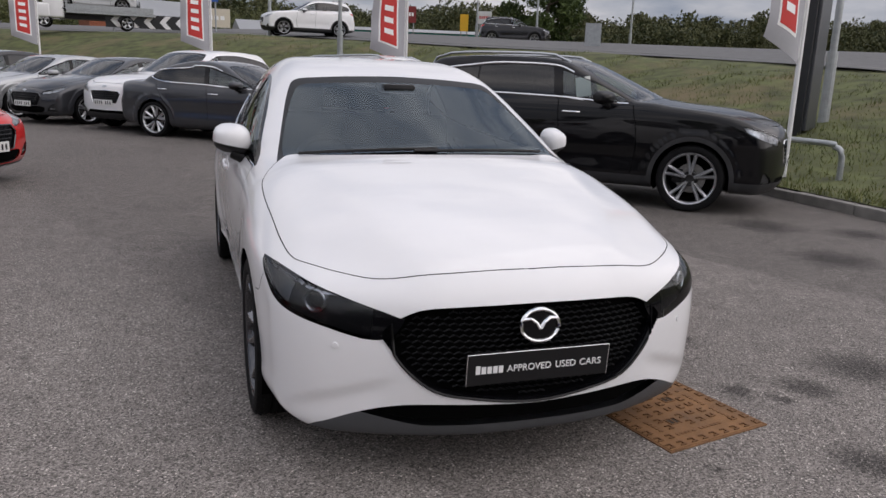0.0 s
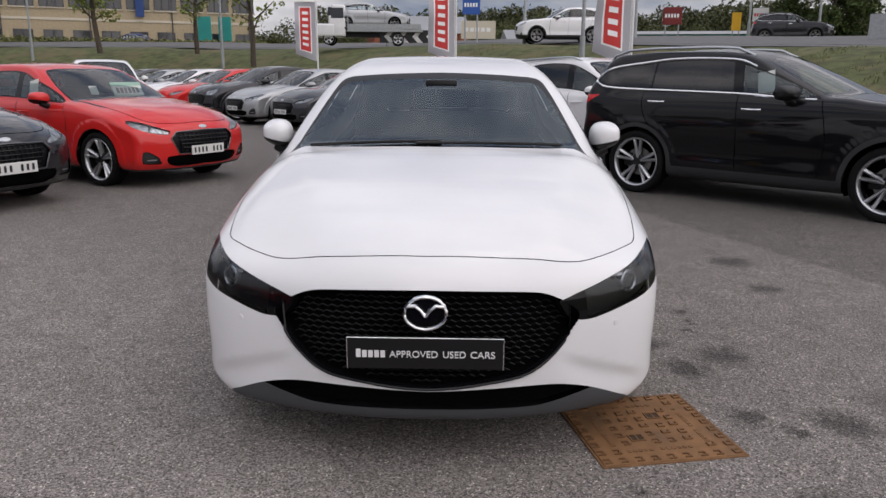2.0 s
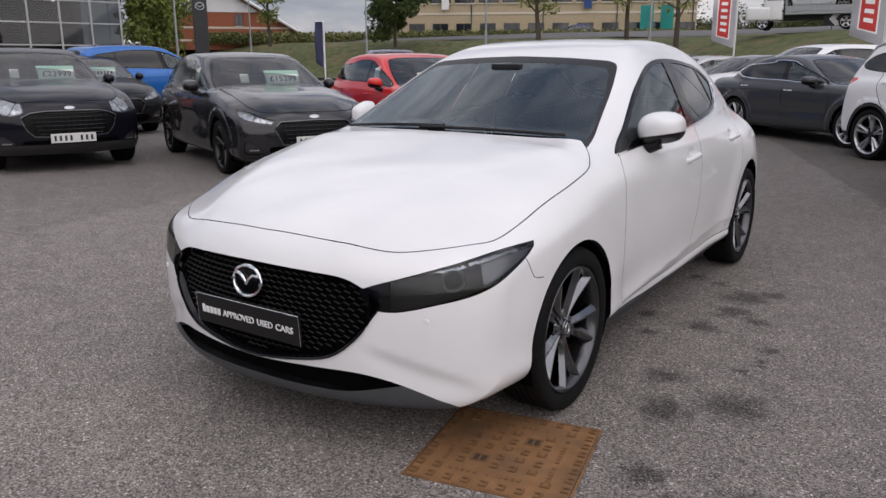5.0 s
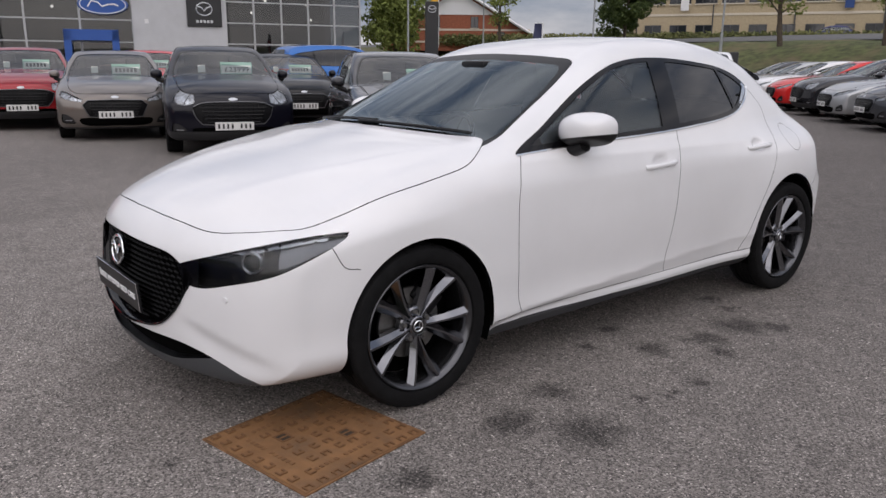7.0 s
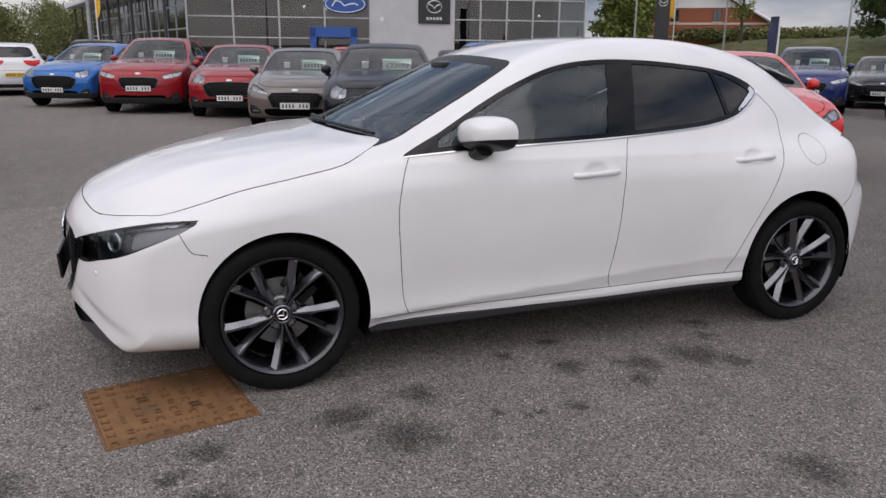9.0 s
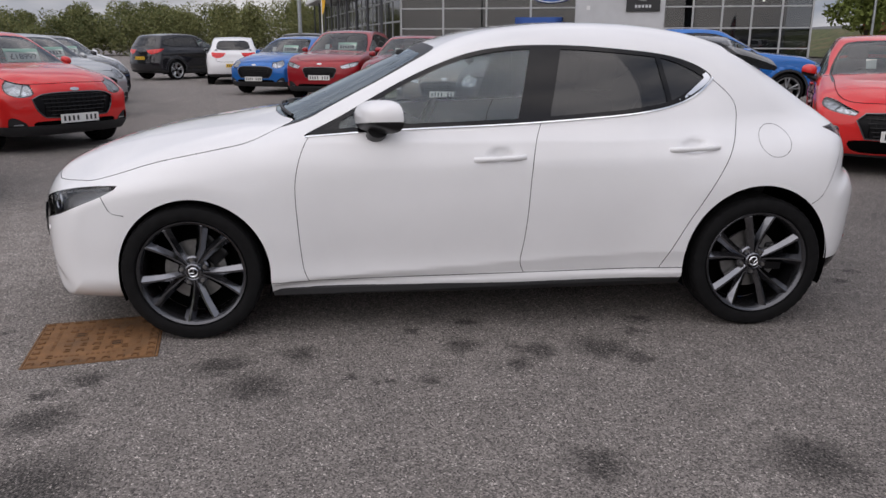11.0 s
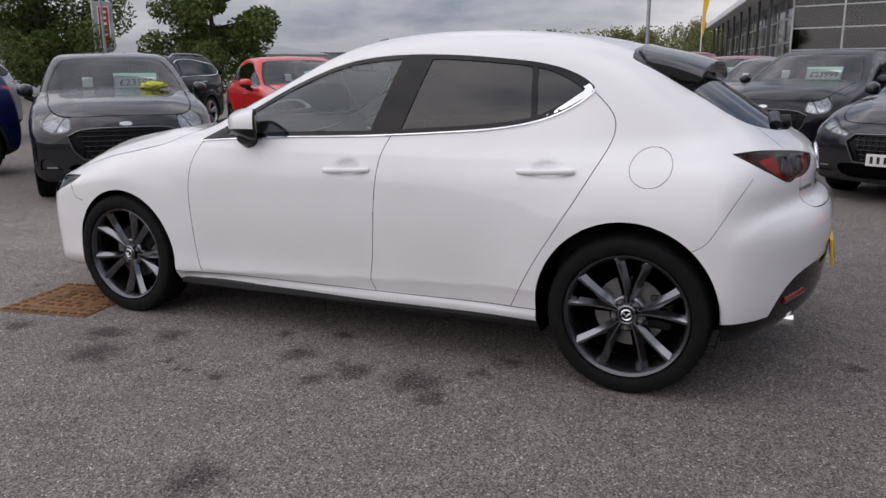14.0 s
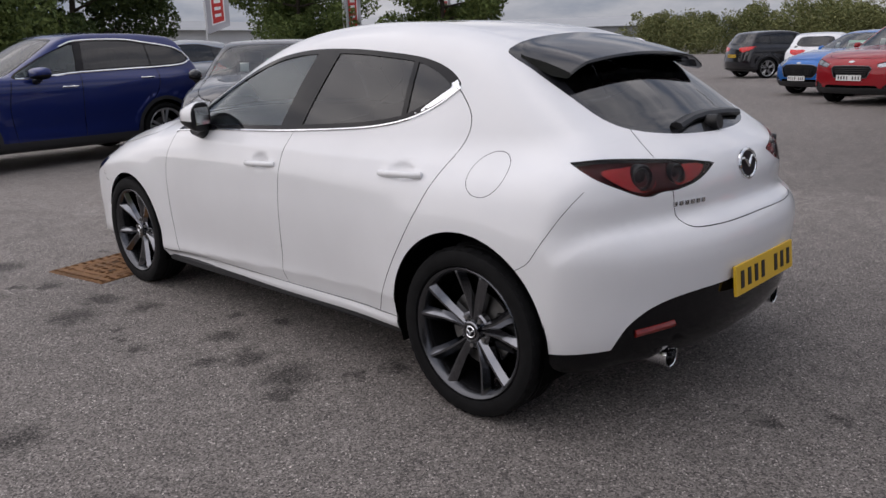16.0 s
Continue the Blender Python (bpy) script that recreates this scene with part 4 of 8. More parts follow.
    yp = sh.y_at(0, 0.47) - 0.006
    mp = Matrix.Translation((0, yp, 0.453)) @ Matrix.Rotation(radians(4), 4, "X")
    bm = boxed(-0.2625, -0.005, -0.056, 0.2625, 0.008, 0.056, 0.003)
    bm.transform(mp)
    show = part("show_plate", bm, M["black_satin"], car, "black show plate lettered in white small capitals")
    bm = bmesh.new()
    for a, b in (((-0.2625, -0.056), (-0.2625, 0.056)), ((0.2625, -0.056), (0.2625, 0.056)), ((-0.2625, 0.056), (0.2625, 0.056))):
        tube(bm, [mp @ Vector((a[0], -0.004, a[1])), mp @ Vector((b[0], -0.004, b[1]))], 0.0015, 6)
    part("plate_edge", bm, M["chrome"], show)
    bm = bmesh.new()
    x = -0.232
    for k in range(5):
        box(bm, x + k * 0.0205, -0.0075, -0.014, x + k * 0.0205 + 0.0155, -0.0055, 0.011 if k else 0.016)
    bm.transform(mp)
    part("brand_bars", bm, M["letter_white"], show)
    text_part("APPROVED", 0.034, mp @ Matrix.Translation((-0.12, -0.0068, -0.013)), M["letter_white"], show, 0.162)
    text_part("USED", 0.034, mp @ Matrix.Translation((0.058, -0.0068, -0.013)), M["letter_white"], show, 0.076)
    text_part("CARS", 0.034, mp @ Matrix.Translation((0.150, -0.0068, -0.013)), M["letter_white"], show, 0.082)
    # head lamps: housing, ring, bar and clear lens
    for side, fl in ((1, lambda q: q), (-1, mirrored)):
        hl = solid("headlamp", fl(sunk(lamps, 0.035)), M["lamp_dark"], car, "slim dark headlamp with a round lens")
        outer, inner = split(lamps, 0.68 - (lamps[0][:, 0] + stretched(S, lamps[0][:, 1]) + 0.9))
        solid("lamp_lens", fl(outer), M["lens"], hl)
        solid("lamp_wing", fl(inner), M["black_gloss"], hl)
        c = Vector((side * 0.712, -0.604, 0.646))
        out = Vector((side * 0.62, -0.78, 0.08)).normalized()
        q = out.to_track_quat("Z", "Y").to_matrix().to_4x4()
        bm = bmesh.new()
        lathe(bm, [(-0.012, 0.027), (0.012, 0.031), (0.016, 0.036), (0.012, 0.041), (-0.012, 0.043)], 32, "z")
        bm.transform(Matrix.Translation(c) @ q)
        smooth(part("lamp_ring", bm, M["lamp_mid"], hl))
        bm = bmesh.new()
        lathe(bm, [(-0.01, 0.034), (0.006, 0.030), (0.016, 0.016), (0.019, 0.001)], 28, "z")
        bm.transform(Matrix.Translation(c) @ q)
        smooth(part("lamp_projector", bm, M["black_gloss"], hl))
        bm = bmesh.new()
        tube(bm, [(side * 0.755, -0.508, 0.692), (side * 0.780, -0.427, 0.704), (side * 0.797, -0.354, 0.714)], 0.011, 8)
        tube(bm, [(side * 0.760, -0.482, 0.656), (side * 0.785, -0.409, 0.678), (side * 0.797, -0.354, 0.70)], 0.008, 8)
        smooth(part("lamp_reflector", bm, M["lamp_dim"], hl))
        qv = outer[0][:, 0] + stretched(S, outer[0][:, 1]) + 0.9
        zmid = np.interp(qv, [0.95, 1.15, 1.45], [0.640, 0.672, 0.722])
        half = np.interp(qv, [1.10, 1.25, 1.43], [0.040, 0.030, 0.008])
        bright, _ = split(sunk(outer, 0.020), np.maximum(np.abs(outer[0][:, 2] - zmid) - half, 1.13 - qv))
        glow_panel = solid("lamp_panel", fl(bright), M["lamp_dim"], hl)
        for k in range(5):
            rib, _ = split(sunk(outer, 0.015), np.maximum(np.abs(outer[0][:, 2] - zmid) - half * 0.9, np.abs(qv - 1.16 - 0.050 * k) - 0.009))
            if len(rib[2]):
                solid("lamp_rib", fl(rib), M["lamp_dim"], glow_panel)
        bar, _ = split(sunk(outer, 0.012), np.maximum(np.abs(outer[0][:, 2] - zmid - half - 0.004) - 0.005, np.maximum(0.86 - qv, qv - 1.36)))
        if len(bar[2]):
            solid("light_bar", fl(bar), M["lamp_mid"], hl)
    # tail lamps
    tail = rounded([(0.335, 0.934, 1), (0.50, 0.955), (0.685, 0.968), (0.95, 0.979), (1.113, 0.970, 1), (1.014, 0.924), (0.87, 0.880), (0.79, 0.858), (0.73, 0.851), (0.665, 0.862), (0.576, 0.864), (0.44, 0.888)], 4)
    tl = sh.take("tail_wrap", tail)
    red_outer = rounded([(0.975, 0.945), (0.88, 0.953), (0.72, 0.948), (0.69, 0.890), (0.74, 0.868), (0.80, 0.872), (0.90, 0.905)], 3)
    red_inner = rounded([(0.40, 0.934), (0.52, 0.945), (0.58, 0.940), (0.585, 0.886), (0.52, 0.882), (0.44, 0.902)], 3)
    eyes = ((0.556, 0.913, 0.044), (0.414, 0.915, 0.033))
    for side, fl in ((1, lambda q: q), (-1, mirrored)):
        ob = solid("tail_lamp", fl(sunk(tl, 0.022)), M["red_smoke"], car, "slim smoked tail lamp with red panels and two round lights")
        solid("lamp_lens", fl(tl), M["lens_tail"], ob)
        qv = tl[0][:, 0] + S["rear"] - tl[0][:, 1]
        for region in (red_outer, red_inner):
            red, _ = split(sunk(tl, 0.008), sdf(region, qv, tl[0][:, 2]))
            for cx, cz, r in eyes:
                _, red = split(red, np.hypot(red[0][:, 0] - cx, red[0][:, 2] - cz) - r)
            if len(red[2]):
                solid("red_glow_panel", fl(red), M["red_glow"], ob)
        for cx, cz, r in eyes:
            cy_ = sh.y_at(cx, cz, False) - 0.022
            out = Vector((side * 0.30, 0.95, 0.05)).normalized()
            place = Matrix.Translation((side * cx, cy_, cz)) @ out.to_track_quat("Z", "Y").to_matrix().to_4x4()
            for nm, prof, mat in (("lamp_ring", [(-0.01, r * 0.80), (0.010, r * 0.86), (0.014, r * 0.93), (0.010, r), (-0.02, r * 1.02)], "lamp_dark"), ("lamp_bezel", [(-0.006, r * 0.62), (0.008, r * 0.70), (0.008, r * 0.76), (-0.006, r * 0.80)], "lamp_mid"), ("lamp_projector", [(-0.006, r * 0.62), (0.002, r * 0.4), (0.004, 0.001)], "lamp_dark")):
                bm = bmesh.new()
                lathe(bm, prof, 32, "z")
                bm.transform(place)
                smooth(part(nm, bm, M[mat], ob))
    # rear lower dark diffuser
    diff = rounded([(-0.3, 0.525, 1), (0.25, 0.525), (0.503, 0.510), (0.606, 0.480), (0.675, 0.43), (0.702, 0.385), (0.715, 0.345, 1), (0.95, 0.326, 1), (0.95, 0.08, 1), (-0.3, 0.08, 1)], 4)
    got = sh.take("tail", diff)
    rd = solid("rear_diffuser", both(got), M["black_gloss"], car, "black lower rear bumper")
    for side in (1, -1):
        bm = bmesh.new()
        tube(bm, [(side * xq, sh.y_at(xq, 0.41, False) - 0.007, 0.412 - 0.10 * (xq - 0.50)) for xq in (0.50, 0.54, 0.58, 0.62, 0.645)], 0.016, 8)
        smooth(part("rear_reflector", bm, M["red_dark"], rd))
        bm = bmesh.new()
        lathe(bm, [(0.0, 0.036), (0.12, 0.040), (0.122, 0.043), (0.0, 0.043)], 32, "y", (side * 0.46, 3.21, 0.272))
        smooth(part("exhaust_tip", bm, M["chrome"], rd))
    plate(car, (0, 3.456, 0.520), math.pi, radians(-6), M["plate_yellow"], label="yellow rear number plate")
    # rear badge and model bars
    yb = sh.y_at(0, 0.905, False) + 0.004
    mb = Matrix.Translation((0, yb, 0.905)) @ Matrix.Rotation(radians(10), 4, "X")
    bm = bmesh.new()
    tube(bm, [mb @ Vector((0.068 * math.cos(2 * math.pi * i / n), 0, 0.053 * math.sin(2 * math.pi * i / n))) for i in range(n + 1)], 0.007, 8)
    for q in (-1, 1):
        tube(bm, [mb @ Vector((q * 0.060, 0, 0.022)), mb @ Vector((q * 0.034, 0.003, 0.022)), mb @ Vector((q * 0.014, 0.003, 0.008)), mb @ Vector((0, 0.003, -0.012))], 0.007, 8)
    rb_ = smooth(part("rear_badge", bm, M["chrome"], car, "chrome oval winged badge"))
    bm = bmesh.new()
    cyl(bm, (0, 0, 0), (0, 0.003, 0), 0.064, 0.064, 32)
    bm.transform(mb @ Matrix.Diagonal((1, 1, 0.78, 1)))
    part("badge_back", bm, M["grille"], rb_)
    bm = bmesh.new()
    for k in range(6):
        yy = sh.y_at(0.46 - k * 0.027, 0.815, False)
        box(bm, 0.46 - k * 0.027 - 0.020, yy - 0.006, 0.807, 0.46 - k * 0.027, yy + 0.007, 0.823)
    part("model_bars", bm, M["chrome"], car)
    # fill the strip below the screen with dark cowl
    cw = sh.take("top", rounded([(-0.3, 0.33, 1), (0.0, 0.33), (0.3, 0.36), (0.5, 0.415), (0.68, 0.51), (0.69, 0.56), (0.5, 0.50), (0.3, 0.45), (0.0, 0.42), (-0.3, 0.42, 1)], 3), low=0.9)
    solid("wiper_cowl", both(cw), M["plastic"], car)
    bm = bmesh.new()
    for x0, x1 in ((-0.62, 0.02), (-0.10, 0.60)):
        pts = []
        for s in np.linspace(0, 1, 9):
            x = x0 + (x1 - x0) * s
            yq = 0.345 + 0.27 * x * x + 0.03 * s
            pts.append((x, yq, sh.z_at(abs(x), yq) + 0.012))
        tube(bm, pts, 0.008, 6)
    smooth(part("wiper", bm, M["black_satin"], car))
    # joints between the panels
    sw = 0.0034
    fseam = openline([(0.600, 0.962), (0.562, 0.945), (0.522, 0.85), (0.500, 0.72), (0.508, 0.51), (0.522, 0.345), (0.545, 0.279)])
    bseam = openline([(1.645, 1.010), (1.615, 0.924), (1.595, 0.772), (1.582, 0.589), (1.568, 0.455), (1.552, 0.352), (1.574, 0.290)])
    rseam = openline([(2.47, 1.225), (2.535, 1.180), (2.600, 1.115), (2.620, 1.060), (2.610, 0.995), (2.572, 0.905), (2.512, 0.790), (2.430, 0.655), (2.342, 0.510), (2.237, 0.306)])
    sill = openline([(0.375, 0.272), (0.92, 0.283), (1.574, 0.293), (2.24, 0.306), (2.36, 0.308)])
    side_ok = lambda x, y, z: x > 0.5
    for line in (fseam, bseam, rseam, sill):
        sh.seam("side", line, sw, side_ok)
    a = np.linspace(0, 2 * math.pi, 40)
    sh.seam("side", np.stack([2.784 + 0.080 * np.cos(a), 0.916 + 0.074 * np.sin(a)], 1), 0.0022, side_ok)
    sh.seam("side", openline([(-0.385, 0.715), (-0.370, 0.68), (-0.340, 0.625), (-0.315, 0.612), (-0.28, 0.608)]), 0.0034, lambda x, y, z: (x > 0.6) & (y > -0.45))
    sh.seam("side", openline([(3.15, 0.885), (3.09, 0.78), (3.04, 0.69), (3.01, 0.645), (2.965, 0.615)]), 0.0022, lambda x, y, z: (x > 0.5) & (y > 2.9))
    tg = openline([(0.440, 1.062), (0.462, 1.02), (0.480, 0.975)])
    sh.seam("rear", tg, 0.0032, lambda x, y, z: y > 3.0)
    tg2 = openline([(0.463, 0.872), (0.452, 0.80), (0.446, 0.762), (0.415, 0.738), (0.30, 0.733), (0.16, 0.735), (0.0, 0.737), (-0.2, 0.735)])
    sh.seam("rear", tg2, 0.0035, lambda x, y, z: y > 3.0)
    # doors
    fd = np.concatenate([fseam, sill[(sill[:, 0] > 0.55) & (sill[:, 0] < 1.57)], bseam[::-1], np.array([[1.6, 1.4], [0.5, 1.1]])])
    rdp = np.concatenate([bseam, sill[(sill[:, 0] > 1.58) & (sill[:, 0] < 2.235)], rseam[::-1], np.array([[2.46, 1.20], [2.3, 1.12], [1.66, 1.05]])])
    fdoor = sh.take("side", fd)
    rdoor = sh.take("side", rdp)
    nose, rest = split(sh.body, sh.body[0][:, 1] + 0.315)
    side_sill, rest = split(rest, np.where((rest[0][:, 0] > 0.5) & (rest[0][:, 1] > 0.3) & (rest[0][:, 1] < 2.4), rest[0][:, 2] - np.interp(rest[0][:, 1], [0.366, 1.57, 2.35], [0.254, 0.295, 0.309]), 1.0))
    solid("front_bumper", both(nose), W, car)
    solid("body_shell", both(rest), W, car)
    lining = split(rest, 0.80 - rest[0][:, 2])[0]
    lining = sunk(lining, 0.018)
    solid("cabin_lining", both((lining[0], -lining[1], lining[2][:, ::-1])), M["cabin"], car)
    for side, fl in ((1, lambda q: q), (-1, mirrored)):
        fdo = solid("front_door", fl(fdoor), W, car)
        rdo = solid("rear_door", fl(rdoor), W, car)
        solid("side_sill", fl(side_sill), W, car)
        for d, yc, zc, ob in ((fdoor, 1.445, 0.852, fdo), (rdoor, 2.375, 0.886, rdo)):
            pts = []
            for s in np.linspace(-1, 1, 9):
                yq, zq = yc + 0.12 * s, zc + 0.006 * s
                pts.append((max(sh.x_at(yc - 0.13, zc), sh.x_at(yc + 0.13, zc)) - 0.002 + 0.014 * math.sqrt(max(0, 1 - s**4)), yq, zq))
            bm = bmesh.new()
            tube(bm, [(side * x, y, z) for x, y, z in pts], 0.0125, 10, 0.8)
            smooth(part("door_handle", bm, W, ob))
    strips = joined(*[s for s in sh.seams if len(s[2])])
    solid("panel_gap", both(sunk(strips, 0.006)), M["seam"], car)
    # mirrors, wheels, liners, cabin, parking sensors, roof fin
    for side in (1, -1):
        mirror_housing(car, (0.872, 0.905, 1.045), side, W)
        for yc, zc, r in S["arches"]:
            arch_liner(car, yc, zc, r, r, side)
    for y, turn in ((0.004, 42.5), (2.725, -3)):
        for side in (1, -1):
            wh = wheel(car, (side * 0.785, y, 0.325), side, 0.325, 0.20, M["alloy"], 5, "pair")
            wh.rotation_euler = (radians(turn), 0, 0)
    cabin(car, S)
    for side in (1, -1):
        for sx, sz in ((0.665, 0.515),):
            yq = sh.y_at(sx, sz)
            bm = bmesh.new()
            cyl(bm, (side * sx, yq + 0.004, sz), (side * (sx + 0.003), yq - 0.0035, sz), 0.011, 0.010, 20)
            smooth(part("parking_sensor", bm, M["white"], car))
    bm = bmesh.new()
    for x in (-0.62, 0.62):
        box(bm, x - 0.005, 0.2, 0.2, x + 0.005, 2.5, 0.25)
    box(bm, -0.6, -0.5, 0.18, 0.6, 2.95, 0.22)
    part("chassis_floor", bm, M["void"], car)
    return car


def text_part(words, size, m, mat, parent, width=None, depth=0.0015):
    cu = bpy.data.curves.new("lettering", "FONT")
    cu.body = words
    cu.size = size
    cu.extrude = depth
    ob = bpy.data.objects.new("lettering", cu)
    scene.collection.objects.link(ob)
    bpy.context.view_layer.update()
    dg = bpy.context.evaluated_depsgraph_get()
    me = bpy.data.meshes.new_from_object(ob.evaluated_get(dg))
    bpy.data.objects.remove(ob)
    k = 1.0
    xs = [v.co.x for v in me.vertices]
    if width and xs:
        k = width / (max(xs) - min(xs))
    me.transform(m @ Matrix.Rotation(radians(90), 4, "X") @ Matrix.Diagonal((k, 1, 1, 1)))
    me.materials.clear()
    me.materials.append(mat)
    t = new("lettering", me)
    t.parent = parent
    return t


hero_car(pose(0, 0, 0))

# ---- parked cars: one mesh set a model, copied for each car ----
def spec(wb, fo, ro, H, hz0, hz1, cowl, wt, rt, rb, rbz, half, belt0, belt1, r, clr=0.2, boxy=0.0, deck=0.0, **more):
    f, e = -fo, wb + ro
    low = [(f + 0.10, clr, 1), (f + 0.02, clr + 0.10), (f, 0.45), (f + 0.01, hz0 - 0.16), (f + 0.05, hz0 - 0.06), (f + 0.15, hz0 + 0.02), (f + 0.45, hz0 + 0.55 * (hz1 - hz0)), (cowl - 0.25, hz1 - 0.03), (cowl, hz1), (cowl + 0.5, hz1), (wb, hz1 + 0.02)]
    if deck:
        low += [(rb, rbz), (e - 0.18, rbz - 0.01), (e - 0.06, rbz - 0.05)]
    else:
        low += [(rb - 0.05, rbz), (e - 0.10, rbz - 0.10)]
    low += [(e - 0.06, rbz - 0.24), (e - 0.015, 0.70), (e, 0.58), (e - 0.03, 0.40), (e - 0.14, clr + 0.06), (wb, clr), (wb / 2, clr - 0.01), (0, clr)]
    mid = (cowl + wt) / 2
    top = [(cowl - 0.3, hz1 - 0.25), (cowl - 0.12, hz1 - 0.06), (cowl, hz1), (mid, hz1 + (H - 0.075 - hz1) * 0.52), (wt, H - 0.075), (wt + 0.25, H - 0.02), ((wt + rt) / 2, H), (rt - 0.35, H - 0.03 + 0.015 * boxy), (rt, H - 0.095 + 0.03 * boxy), ((rt + rb) / 2, (H - 0.095 + rbz) / 2 + 0.03), (rb, rbz), (rb, rbz - 0.25), (cowl + 1, hz1 - 0.3)]
    S = dict(
        wb=wb, front=f, rear=e, height=H, top_mid=(wt + rt) / 2 - 0.2, cowl=cowl, low=low, top=top,
        plan=([f - 0.1, f + 0.3, -0.25, 0.1, wb / 2, wb, e - 0.35, e + 0.1], [half - 0.075, half - 0.030, half - 0.008, half, half + 0.004, half, half - 0.035, half - 0.13]),
        tuck=([0.1, clr + 0.02, clr + 0.12, 0.5, 0.68, hz1 - 0.22, hz1 - 0.10, hz1, hz1 + 0.15], [-0.10, -0.04, -0.008, -0.006, 0.0, -0.006, -0.03, -0.085, -0.19]),
        lean=([f, 0.3, wb, e], [1.0, 0.85, 0.95, 1.25]),
        belt_plan=([f, cowl, cowl + 0.6, wb / 2 + 0.3, wb, rb, e + 0.1], [half - 0.16, half - 0.10, half - 0.065, half - 0.06, half - 0.085, half - 0.17 + 0.05 * boxy, half - 0.24]),
        belt_z=belt0, tumble=0.36 - 0.08 * boxy, tumble2=0.25, bow_f=0.20, bow_r=0.20, bow_w=0.24, bow_t=0.18, crown=0.05, roof_crown=0.07,
        r_low=0.08, r_top=0.05, r_join=0.03, flare=0.010, scoop=0.006, arches=[(0.0, r, r + 0.045), (wb, r, r + 0.045)],
        r=r, H=H, wt=wt, rt=rt, rb=rb, rbz=rbz, half=half, belt0=belt0, belt1=belt1, hz0=hz0, hz1=hz1, clr=clr, e=e, boxy=boxy,
    )
    S.update(more)
    return S


MODELS = {
    "hatch": spec(2.70, 0.90, 0.77, 1.47, 0.76, 1.02, 0.42, 1.28, 2.92, 3.28, 1.03, 0.905, 0.99, 1.06, 0.325, ridge=0.16, grille=(0.46, 0.40, 0.668), lamp=(0.56, 0.665, 1.28, 0.79, 0.11), lamp_shape=[(0.545, 0.668, 1), (0.70, 0.705), (0.90, 0.748), (1.12, 0.786), (1.30, 0.800, 1), (1.20, 0.742), (1.02, 0.690), (0.80, 0.648), (0.60, 0.630, 1)], grille_shape=[(-0.3, 0.672, 1), (0.0, 0.672), (0.41, 0.660, 1), (0.490, 0.585, 1), (0.40, 0.400, 1), (0.0, 0.390), (-0.3, 0.390, 1)], spokes=(5, "twin")),
    "crossover": spec(2.588, 0.85, 0.77, 1.54, 0.86, 1.09, 0.44, 1.26, 2.82, 3.16, 1.10, 0.90, 1.05, 1.15, 0.345, clr=0.22, ridge=0.16, grille=(0.51, 0.45, 0.74), lamp=(0.58, 0.72, 1.05, 0.86, 0.15), lamp_shape=[(0.590, 0.730, 1), (0.66, 0.825), (0.78, 0.905), (0.93, 0.945), (1.08, 0.930), (1.11, 0.850), (1.04, 0.770), (0.90, 0.718), (0.74, 0.702)], grille_shape=[(-0.3, 0.752, 1), (0.0, 0.754), (0.42, 0.735), (0.545, 0.680, 1), (0.50, 0.540), (0.42, 0.450, 1), (0.0, 0.435), (-0.3, 0.435, 1)], clad=0.012, spokes=(5, "pair")),
    "suv": spec(2.69, 0.90, 0.93, 1.68, 0.95, 1.17, 0.48, 1.32, 3.15, 3.46, 1.18, 0.92, 1.13, 1.22, 0.355, clr=0.23, boxy=0.6, grille=(0.42, 0.56, 0.80), lamp=(0.56, 0.80, 1.28, 0.90, 0.09), clad=0.012, spokes=(5, "twin")),
    "big_suv": spec(2.705, 0.93, 1.01, 1.65, 0.97, 1.19, 0.50, 1.36, 3.28, 3.58, 1.20, 0.91, 1.15, 1.22, 0.365, clr=0.23, boxy=0.9, grille=(0.40, 0.56, 0.82), lamp=(0.56, 0.80, 1.34, 0.92, 0.10), clad=0.012, spokes=(5, "twin"), rails=True),
    "small_suv": spec(2.555, 0.87, 0.85, 1.64, 0.92, 1.13, 0.44, 1.26, 2.95, 3.24, 1.15, 0.89, 1.08, 1.20, 0.345, clr=0.23, boxy=0.4, grille=(0.40, 0.54, 0.74), lamp=(0.58, 0.78, 1.20, 0.90, 0.11), clad=0.012, spokes=(5, "twin"), rails=True),
    "saloon": spec(2.725, 0.92, 1.00, 1.45, 0.74, 1.00, 0.36, 1.22, 2.55, 3.15, 1.05, 0.898, 0.98, 1.05, 0.33, deck=1.0, grille=(0.46, 0.38, 0.66), lamp=(0.58, 0.66, 1.35, 0.75, 0.07), spokes=(5, "pair")),
}


